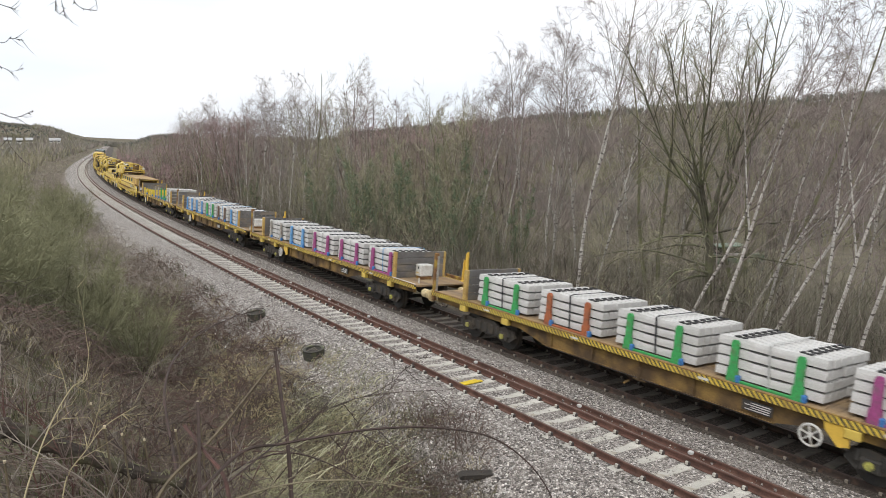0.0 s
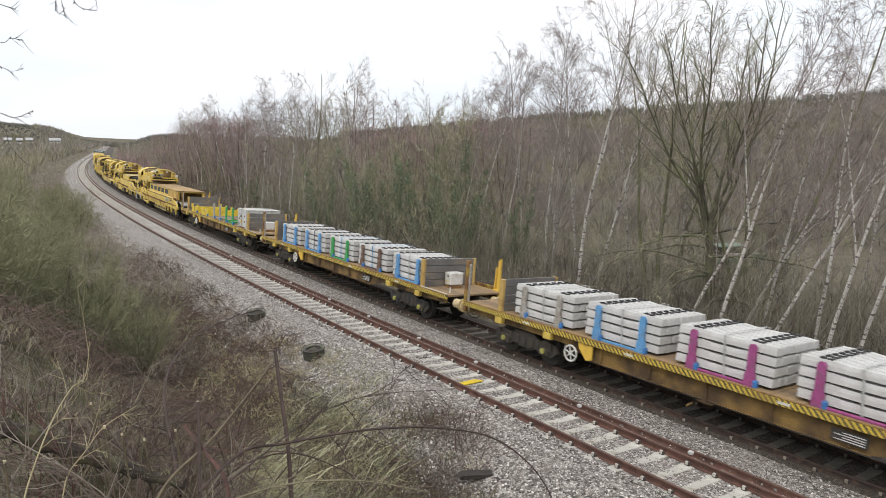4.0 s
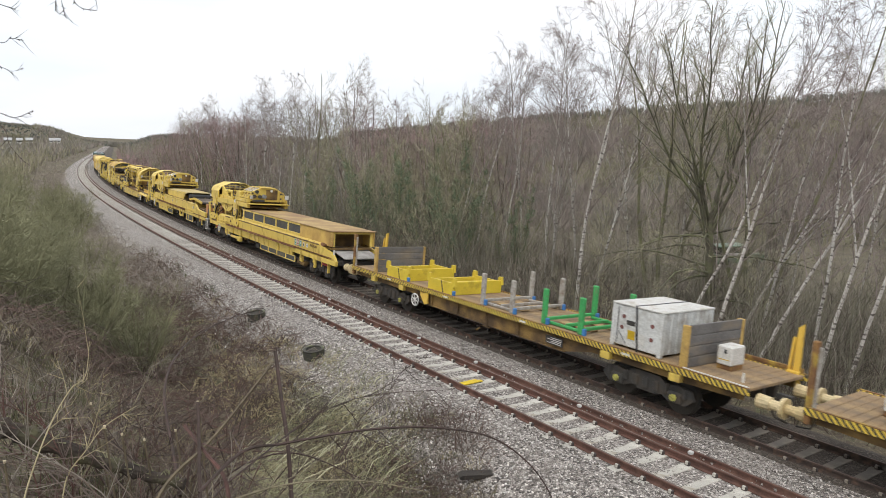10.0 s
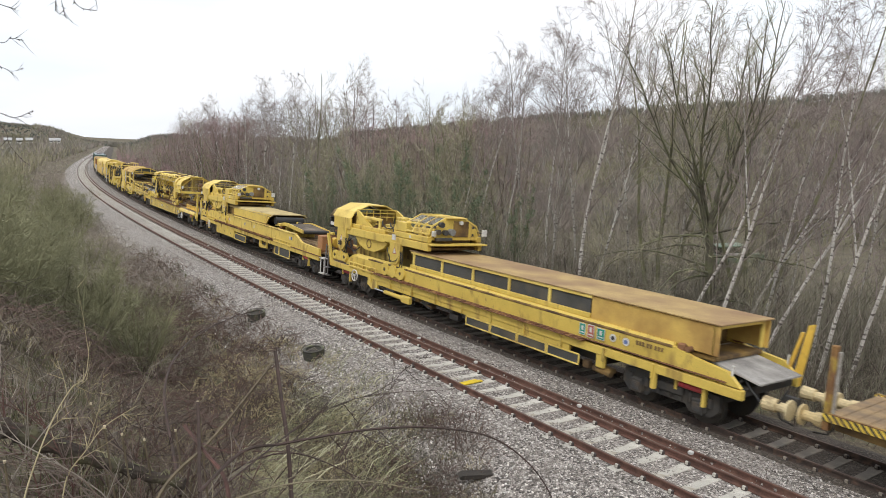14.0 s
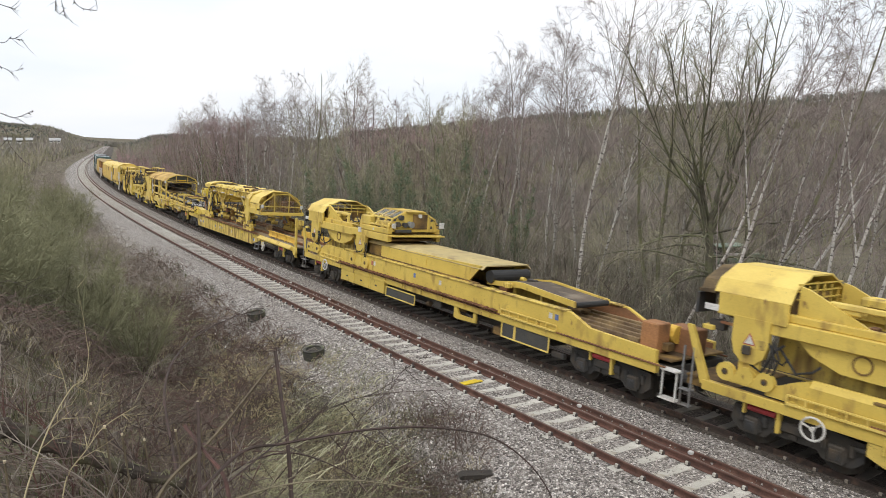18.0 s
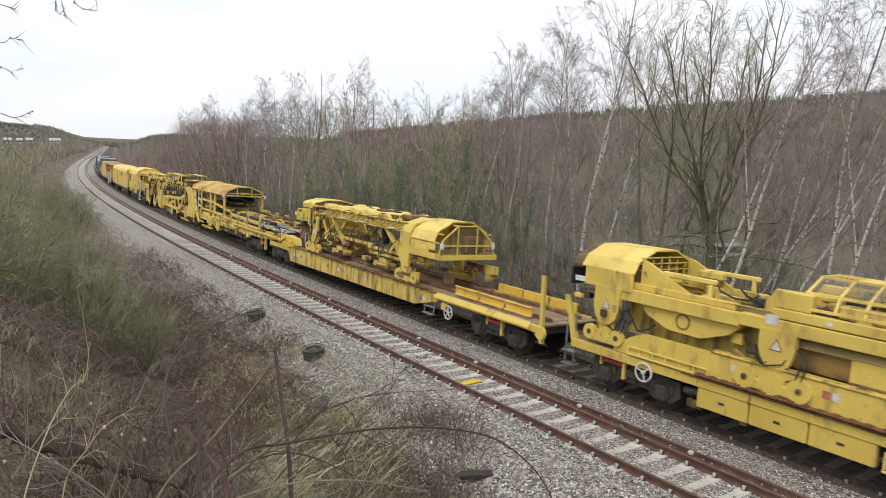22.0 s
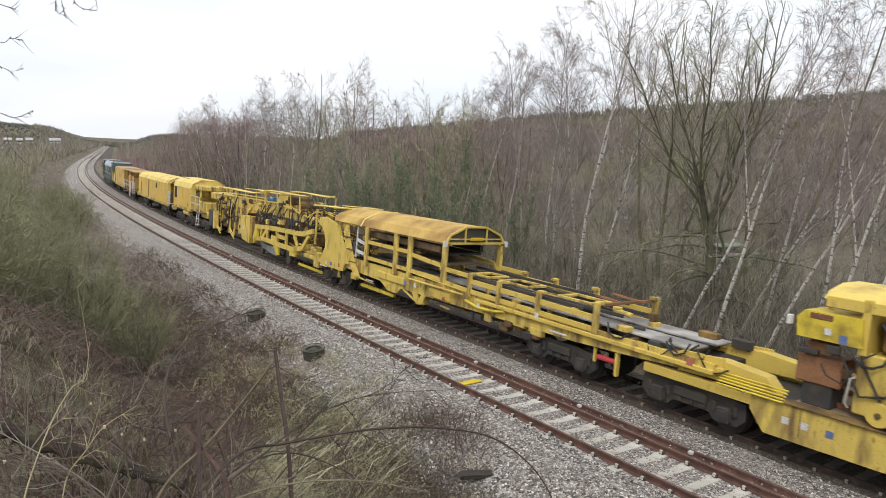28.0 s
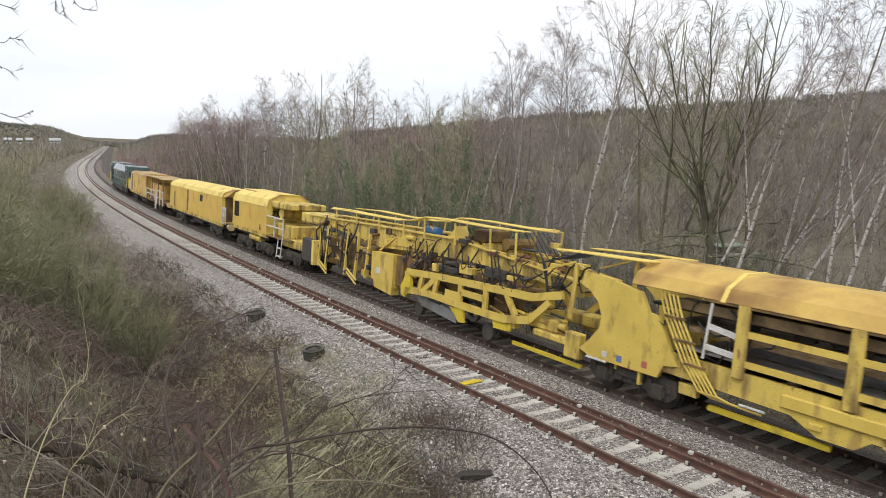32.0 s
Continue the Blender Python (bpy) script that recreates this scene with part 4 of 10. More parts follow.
POSTS = {"green": green_post, "orange": orange_post, "magenta": magenta_post, "blue": blue_post, "brown": brown_post, "grey": grey_wood}
STRAPS = {"dark": strap_dark, "white": strap_white, "blue": strap_blue}
LOADS = [
    (-89.95, -4.45, (), [("green", "dark"), ("orange", "dark"), ("green", "dark"), ("green", "white"), ("magenta", "white")]),
    (-70.15, 4.15, (-7.95, 8.0), [("grey", "white"), ("blue", "white"), ("magenta", "white"), ("magenta", "white"), ("magenta", "blue")]),
    (-50.50, 4.16, (-7.95, 8.0), [("blue", "white"), ("blue", "dark"), ("green", "blue"), ("brown", "blue"), ("blue", "white")]),
]
rnd_load = random.Random(4)
for u, wx, bx, packs in LOADS:
    carry(flat_wagon("yellow-edged flat rail wagon loaded with sleeper stacks", wx, bx or (8.0,)), u, 6.4)
    for i, (c, sc) in enumerate(packs):
        on_wagon(sleeper_stack(c, POSTS[c], STRAPS[sc], sc, rnd_load), u, 5.80 - i * 3.0)

# the half-empty flat wagon
U4 = -30.64
carry(flat_wagon("yellow-edged flat rail wagon with empty cradles and a container", 4.05, (-8.05,)), U4, 6.4)


def lifting_frame():
    f = thing("lifting_frame", "bright yellow open steel lifting frame on a flat wagon", "lifting frame", "yellow lifting frames")
    L, W = 0.78, 1.10
    for y in (-1, 1):
        part("side_plate", Kit().plate([(-L, 0), (L, 0), (L, 0.30), (L - 0.12, 0.42), (-L + 0.15, 0.42), (-L, 0.52)], y * W - 0.05, y * W + 0.05), yellow_bright, f)
    for x, h in ((-L, 0.48), (L, 0.36)):
        part("end_plate", Kit().box(x - 0.05, x + 0.05, -W, W, 0.0, h, 0.012), yellow_bright, f)
    part("cross_beam", Kit().box(-0.06, 0.06, -W, W, 0.2, 0.34), yellow_bright, f)
    for x in (-L, L):
        for y in (-W, W):
            part("corner_lug", Kit().plate([(x - 0.12, 0.3), (x + 0.12, 0.3), (x + 0.07, 0.6), (x - 0.07, 0.6)], y - 0.06, y + 0.06).disc(x, y, 0.52, 0.03, 0.14, 8), yellow_bright, f)
    part("timber_bed", Kit().box(-L + 0.06, -0.08, -W + 0.06, W - 0.06, 0.02, 0.10).box(0.08, L - 0.06, -W + 0.06, W - 0.06, 0.02, 0.12), deck_wood, f, "brown timber bed")
    part("strap", Kit().bar((-0.2, W + 0.055, 0.0), (-0.05, W + 0.055, 0.43), 0.012, 0.05), strap_dark, f)
    part("blue_shoe", Kit().box(-L - 0.1, -L - 0.02, W - 0.02, W + 0.1, 0, 0.16), blue_tank, f)
    return f


on_wagon(lifting_frame(), U4, 5.85)
on_wagon(lifting_frame(), U4, 2.85)


def empty_cradle(word, mat, base_mat):
    c = thing("empty_cradle", f"empty {word} timber cradle with upright posts on a wagon", "cradle", "empty cradles")
    for x in (-0.74, 0.74):
        for y in (-1.12, 1.12):
            part("cradle_post", Kit().box(x - 0.10, x + 0.10, y - 0.055, y + 0.055, 0.0, 1.08, 0.03), mat, c, f"{word} post")
            part("post_shoe", Kit().box(x - 0.2, x - 0.1, y - 0.06, y + 0.06, 0.0, 0.2, 0.02), blue_tank, c)
        part("cradle_bearer", Kit().box(x - 0.06, x + 0.06, -1.06, 1.06, 0.10, 0.19, 0.012), mat, c)
    for y in (-0.98, 0.98):
        part("cradle_rail", Kit().box(-0.68, 0.68, y - 0.05, y + 0.05, 0.02, 0.10), mat, c)
    for y in (-0.4, 0.4):
        part("bed_plank", Kit().box(-0.66, 0.66, y - 0.16, y + 0.16, 0.005, 0.045), base_mat, c)
    part("bed_beam", Kit().box(-0.05, 0.05, -0.92, 0.92, 0.05, 0.14), mat, c)
    return c


on_wagon(empty_cradle("weathered grey", grey_wood, new_wood), U4, -0.36)
on_wagon(empty_cradle("green", green_post, new_wood), U4, -3.32)


def small_container():
    c = thing("container", "pale grey ribbed steel container strapped to a flat wagon", "container")
    part("shell", Kit().box(-0.8, 0.8, -1.1, 1.1, 0.06, 1.17, 0.025), white_metal, c)
    for i in range(8):
        y = -0.98 + i * 0.28
        for x in (-0.8, 0.8):
            part("end_rib", Kit().box(x - 0.03, x + 0.03, y - 0.05, y + 0.05, 0.08, 1.14, 0.012), white_metal, c)
    for x in (-0.76, 0.76):
        for y in (-1.06, 1.06):
            part("corner_post", Kit().box(x - 0.06, x + 0.06, y - 0.06, y + 0.06, 0, 1.19, 0.015), white_metal, c)
    part("lid", Kit().box(-0.83, 0.83, -1.13, 1.13, 1.16, 1.21, 0.012), white_paint, c, "dusty white lid")
    part("strap", Kit().bar((-0.10, 1.115, 0), (0.02, 1.135, 1.22), 0.012, 0.05).bar((0.02, 1.13, 1.216), (0.02, -1.13, 1.216), 0.05, 0.012), strap_dark, c, "dark load strap")
    for x, z in ((-0.5, 0.78), (-0.5, 0.42), (0.42, 0.86), (0.46, 0.56)):
        part("vent", Kit().disc(x, 1.108, z, 0.055, 0.02, 12), vent_red, c, "rusty red round vent")
    part("data_plate", Kit().box(0.04, 0.32, 1.10, 1.112, 0.66, 0.78, 0.003), dark_gear, c)
    part("lock_rod", Kit().bar((0.6, 1.12, 0.12), (0.6, 1.12, 1.1), 0.02, 0.02).bar((0.56, 1.12, 0.45), (0.3, 1.12, 0.15), 0.015, 0.015), grey_steel, c)
    part("warning_sign", Kit().box(0.02, 0.26, 1.102, 1.108, 0.28, 0.52, 0.002), sign_amber, c, "yellow warning sign")
    part("notice", Kit().box(-0.28, -0.1, 1.102, 1.108, 0.22, 0.5, 0.002), white_paint, c)
    return c


on_wagon(small_container(), U4, -5.95, rz=0)


# ---------------------------------------------------------------- yellow track-relaying machines
def grille(name, x0, xa, xb, z0, z1, y, parent, label="dark mesh panel in a yellow frame"):
    """A mesh panel with a frame round it, on one side."""
    g = part(name, Kit(x0).box(xa, xb, y - 0.02, y - 0.005, z0, z1, 0.003), mesh_dark, parent, label)
    k = Kit(x0)
    t = 0.05
    lo, hi = min(xa, xb), max(xa, xb)
    k.box(lo, hi, y - 0.03, y + 0.02, z1 - t, z1).box(lo, hi, y - 0.03, y + 0.02, z0, z0 + t)
    k.box(lo, lo + t, y - 0.03, y + 0.02, z0 + t, z1 - t).box(hi - t, hi, y - 0.03, y + 0.02, z0 + t, z1 - t)
    part("panel_frame", k, yellow_pale, g)
    return g


def notice(x0, x, z, w, h, y, parent, mat=None):
    w, h = w * 0.85, h * 0.85
    s = part("notice", Kit(x0).box(x - w / 2, x + w / 2, y, y + 0.008, z - h / 2, z + h / 2, 0.002), mat or white_paint, parent, "small safety sign")
    return s


def red_tank(x0, u, parent):
    part("red_cylinder", Kit(x0).tube([(u - 0.32, 1.12, 0.86), (u + 0.32, 1.12, 0.86)], 0.075, 10), red_paint, parent, "red brake cylinder")
    part("tank_strap", Kit(x0).box(u - 0.45, u - 0.36, 1.1, 1.24, 0.5, 1.15), yellow, parent)
    part("tank_strap", Kit(x0).box(u + 0.36, u + 0.43, 1.1, 1.2, 0.7, 1.1), yellow, parent)


def fittings(x0, xa, xb, y0, y1, z0, z1, n, parent, seed, mats=None):
    """Valve blocks, pumps, brackets and pipe stubs between two corners of a machine."""
    rnd = random.Random(seed)
    mats = mats or (dark_gear, frame_brown, yellow_stained, yellow, rusty, black_gear, yellow_stained)
    for i in range(n):
        x, y, z = rnd.uniform(xa, xb), rnd.uniform(y0, y1), rnd.uniform(z0, z1)
        mat = mats[rnd.randrange(len(mats))]
        k = rnd.random()
        a, b, d = rnd.uniform(0.06, 0.26), rnd.uniform(0.05, 0.16), rnd.uniform(0.04, 0.15)
        if k < 0.5:
            part("bracket_block", Kit(x0).box(x - a, x + a, y - b, y + b, z - d, z + d, 0.015), mat, parent)
        elif k < 0.75:
            part("pump", Kit(x0).tube([(x - a * 1.4, y, z), (x + a * 1.4, y, z + rnd.uniform(-0.05, 0.05))], d * 0.7, 9), mat, parent)
        else:
            part("stay_bar", Kit(x0).bar((x - a * 1.6, y, z - d), (x + a * 1.6, y + rnd.uniform(-0.1, 0.1), z + d * rnd.uniform(-1, 1.4)), 0.05, 0.06), mat, parent)


def hose_runs(x0, xa, xb, y0, y1, z0, z1, n, parent, seed):
    """Sagging black hoses, each its own."""
    rnd = random.Random(seed)
    for i in range(n):
        x, y = rnd.uniform(xa, xb), rnd.uniform(y0, y1)
        L, top = rnd.uniform(0.3, 1.3) * rnd.choice((-1, 1)), rnd.uniform(z0 + 0.5 * (z1 - z0), z1)
        low = rnd.uniform(z0, z0 + 0.5 * (z1 - z0))
        pts = [(x, y, top), (x + L * 0.2, y + 0.08, top - 0.15), (x + L * 0.5, y + 0.12, low), (x + L * 0.85, y + 0.08, low + 0.1), (x + L, y, low + rnd.uniform(0.15, 0.5))]
        part("hose", Kit(x0).tube(pts, rnd.uniform(0.018, 0.032), 5), rubber, parent, "black hydraulic hose")


def side_run(x0, xa, xb, z0, z1, y0, y1, mat, name, parent, label=""):
    for sd in (-1, 1):
        part(name, Kit(x0).box(xa, xb, sd * y0, sd * y1, z0, z1, 0.015), mat, parent, label)


def walkway_rail(x0, xa, xb, z, y, parent, n=6, h=0.18):
    k = Kit(x0)
    k.bar((xa, y, z + h), (xb, y, z + h), 0.035, 0.035).bar((xa, y, z), (xb, y, z), 0.05, 0.05)
    for i in range(n + 1):
        x = xa + (xb - xa) * i / n
        k.bar((x, y, z), (x, y, z + h), 0.03, 0.03)
    part("edge_rail", k, yellow_pale, parent)


def chequer(x0, xa, xb, z, y, parent):
    """A rusty ledge with rack teeth."""
    k = Kit(x0).box(xa, xb, y - 0.10, y + 0.12, z - 0.035, z, 0.006)
    n = int(abs(xb - xa) / 0.30)
    for i in range(n):
        x = xa + (xb - xa) * (i + 0.5) / n
        k.box(x - 0.07, x + 0.07, y + 0.02, y + 0.11, z, z + 0.035, 0.006)
    part("rail_ledge", k, rusty, parent, "rusty toothed gantry rail along the side")


def hopper_wagon():
    """Conveyor wagon with a long covered hopper and mesh windows."""
    c = -8.8
    w = thing("hopper_wagon", "yellow conveyor wagon with a long dusty covered hopper", "rail wagon")
    side_run(c, -19.3, 1.4, 0.98, 1.22, 1.18, 1.34, yellow, "side_sill", w)
    side_run(c, -3.0, -14.0, 0.80, 1.0, 1.2, 1.30, yellow, "skirt", w)
    for y in (-1.36, 1.36):
        chequer(c, -14.6, -2.9, 1.28, y, w)
    part("underframe", Kit(c).box(-19.2, 1.3, -1.15, 1.15, 1.0, 1.2).box(-15, -3.5, -0.8, 0.8, 0.6, 1.0), black_gear, w)
    for sd in (-1, 1):
        k = Kit(c)
        k.run([(sd * 1.30, 1.28), (sd * 1.33, 1.72), (sd * 1.22, 1.86), (sd * 1.14, 1.86), (sd * 1.14, 1.28)], -17.4, -1.0)
        k.plate([(-1.0, 1.28), (-1.0, 1.84), (-0.7, 1.74), (-0.35, 1.56), (-0.1, 1.5), (-0.1, 1.28)], sd * 1.2, sd * 1.31)
        k.plate([(-17.4, 1.28), (-17.4, 1.80), (-18.0, 1.66), (-18.9, 1.55), (-19.25, 1.25)], sd * 1.2, sd * 1.33)
        part("side_beam", k, yellow, w, "yellow side beam with a sloping end")
        part("beam_edge", Kit(c).box(-17.4, -2.2, sd * 1.262, sd * 1.345, 1.74, 1.80), frame_brown, w, "rust-stained moulding along the side beam")
        part("beam_edge", Kit(c).box(-18.9, -2.2, sd * 1.33, sd * 1.37, 1.285, 1.325), rusty, w, "rusty lower edge of the side beam")
        for x in np.arange(-16.9, -2.4, 1.6):
            part("sill_rib", Kit(c).box(x - 0.03, x + 0.03, sd * 1.32, sd * 1.38, 0.82, 1.2), yellow_stained, w)
        part("hopper_side", Kit(c).box(-18.5, -14.55, sd * 1.08, sd * 1.14, 1.78, 2.5, 0.012), ochre, w, "plain ochre hopper side")
        part("window_sill", Kit(c).box(-14.55, -5.2, sd * 1.06, sd * 1.18, 1.86, 2.0, 0.015), yellow, w)
        part("window_head", Kit(c).box(-14.55, -5.2, sd * 1.06, sd * 1.17, 2.42, 2.52, 0.015), yellow_pale, w)
        xs = [-5.4, -7.3, -9.14, -11.04, -12.88, -14.5]
        for a, b in zip(xs[:-1], xs[1:]):
            part("mesh_window", Kit(c).box(a, b, sd * 1.09, sd * 1.11, 2.0, 2.42, 0.003), mesh_dark, w, "dark mesh window")
        for a in xs[:-1]:
            part("window_post", Kit(c).box(a - 0.05, a + 0.05, sd * 1.06, sd * 1.17, 2.0, 2.42, 0.012), yellow_pale, w)
        part("lug", Kit(c).box(-17.7, -17.5, sd * 1.14, sd * 1.3, 1.72, 1.9, 0.03).disc(-17.8, sd * 1.2, 1.8, 0.07, 0.2, 10), rust_brown, w)
    part("roof", Kit(c).box(-18.55, -5.1, -1.2, 1.2, 2.52, 2.56, 0.01), ochre_dusty, w, "flat dusty ochre hopper roof")
    k = Kit(c)
    for x in (-18.4,):
        k.box(x, x + 0.08, -1.14, -0.95, 1.78, 2.5).box(x, x + 0.08, 0.95, 1.14, 1.78, 2.5).box(x, x + 0.08, -0.95, 0.95, 2.4, 2.5)
    part("mouth_frame", k, yellow_pale, w)
    part("hopper_floor", Kit(c).box(-18.4, -5.2, -1.06, 1.06, 1.62, 1.72).box(-17.4, -17.3, -1.06, 1.06, 1.72, 2.5), frame_brown, w)
    part("mouth_belt", Kit(c).plate([(-17.6, 1.73), (-19.5, 1.38), (-19.5, 1.34), (-17.6, 1.68)], -0.95, 0.95), belt, w, "grey belt chute at the hopper mouth")
    for i in range(4):
        xa = -9.1 - i * 1.33
        grille("vent_grille", c, xa, xa - 1.31, 0.46, 0.80, 1.28, w)
    for sd in (-1, 1):
        part("step_post", Kit(c).box(-19.0, -18.96, sd * 1.22, sd * 1.3, 1.3, 1.72), white_paint, w)
    part("end_stake", Kit(c).plate([(-19.3, 1.0), (-19.1, 1.0), (-19.35, 2.55), (-19.5, 2.6)], -1.36, -1.28).plate([(-19.0, 1.2), (-18.92, 1.2), (-19.2, 2.35), (-19.28, 2.35)], -1.34, -1.26).box(-19.3, -18.9, -1.38, -1.22, 0.98, 1.3, 0.02), crib_yellow, w, "ochre-yellow slotted end stake")
    for u, kind in ((-17.25, "machine"), (-0.7, "machine")):
        bogie(c, u, w, kind)
    red_tank(c, -17.9, w)
    red_tank(c, 0.0, w)
    part("bogie_bracket", Kit(c).box(-15.3, -15.0, 1.16, 1.3, 0.6, 1.1, 0.03), yellow, w)
    part("bogie_bracket", Kit(c).box(-17.0, -16.85, 1.2, 1.34, 0.55, 1.1, 0.03), yellow, w)
    hand_wheel(c, -1.2, 1.42, 0.91, w, 3, 0.24)
    walkway_rail(c, -0.6, -2.95, 1.27, 1.38, w)
    part("cylinder_body", Kit(c).tube([(-3.7, 1.32, 0.62), (-5.3, 1.32, 0.62)], 0.085, 10).box(-5.0, -5.6, 1.2, 1.4, 0.45, 0.75, 0.04), yellow, w, "yellow hydraulic cylinder")
    part("cylinder_rod", Kit(c).tube([(-2.9, 1.32, 0.62), (-3.75, 1.32, 0.62)], 0.04, 8), chrome, w, "bright piston rod")
    part("end_bracket", Kit(c).plate([(-2.2, 1.1), (-2.2, 0.7), (-2.6, 0.55), (-3.0, 0.6), (-3.0, 1.0)], 1.2, 1.32), yellow_stained, w)
    for x, wd, ht, m_ in ((-14.47, 0.23, 0.33, sign_green), (-14.78, 0.25, 0.37, sign_red), (-15.14, 0.28, 0.32, sign_green)):
        part("notice", Kit(c).box(x - wd / 2, x + wd / 2, 1.333, 1.341, 1.55 - ht / 2, 1.55 + ht / 2, 0.002), white_paint, w, "white-edged safety sign")
        part("notice_face", Kit(c).box(x - wd / 2 + 0.02, x + wd / 2 - 0.02, 1.341, 1.345, 1.55 - ht / 2 + 0.02, 1.55 + ht / 2 - 0.02, 0.001), m_, w)
        part("notice_mark", Kit(c).box(x - wd * 0.16, x + wd * 0.16, 1.345, 1.348, 1.52, 1.55 + ht * 0.3, 0.001).box(x - wd * 0.32, x + wd * 0.32, 1.345, 1.348, 1.55 - ht * 0.32, 1.55 - ht * 0.22, 0.001), white_paint, w)
    for x, m_ in ((-15.56, dark_gear), (-16.0, sign_blue)):
        part("round_notice", Kit(c).tube([(x, 1.333, 1.55), (x, 1.341, 1.55)], 0.11, 16), white_paint, w, "round white safety sign")
        part("notice_mark", Kit(c).tube([(x, 1.341, 1.54), (x, 1.345, 1.54)], 0.06, 12), m_, w)
    for i in range(8):
        x = -16.32 - i * 0.095 - (0.05 if i > 2 else 0) - (0.05 if i > 4 else 0)
        part("painted_number", Kit(c).box(x, x - 0.07, 1.333, 1.337, 1.56, 1.67, 0.001), frame_brown, w)
    part("end_platform", Kit(c).box(0.6, 1.9, -1.2, 1.2, 1.16, 1.22).box(1.5, 1.9, -1.15, 1.15, 0.95, 1.16), frame_brown, w)
    part("end_strut", Kit(c).plate([(1.95, 2.44), (1.80, 2.44), (1.25, 1.2), (1.45, 1.1)], 1.22, 1.32), yellow, w, "yellow sloping end strut")
    part("end_steps", Kit(c).bar((1.7, 1.3, 0.4), (1.7, 1.3, 1.9), 0.04, 0.04).bar((1.95, 1.3, 0.4), (1.95, 1.3, 1.9), 0.04, 0.04).box(1.68, 2.0, 1.15, 1.35, 0.42, 0.46).box(1.68, 2.0, 1.15, 1.35, 0.8, 0.84), grey_steel, w, "grey end steps")
    fittings(c, -16.0, -2.0, 0.95, 1.2, 0.45, 0.95, 26, w, 12, (black_gear, dark_gear, frame_brown, black_gear))
    hose_runs(c, -19.4, -18.2, 0.3, 1.1, 0.7, 1.5, 4, w, 13)
    buffers(c, -19.6, -1, w, cream)
    return w, c


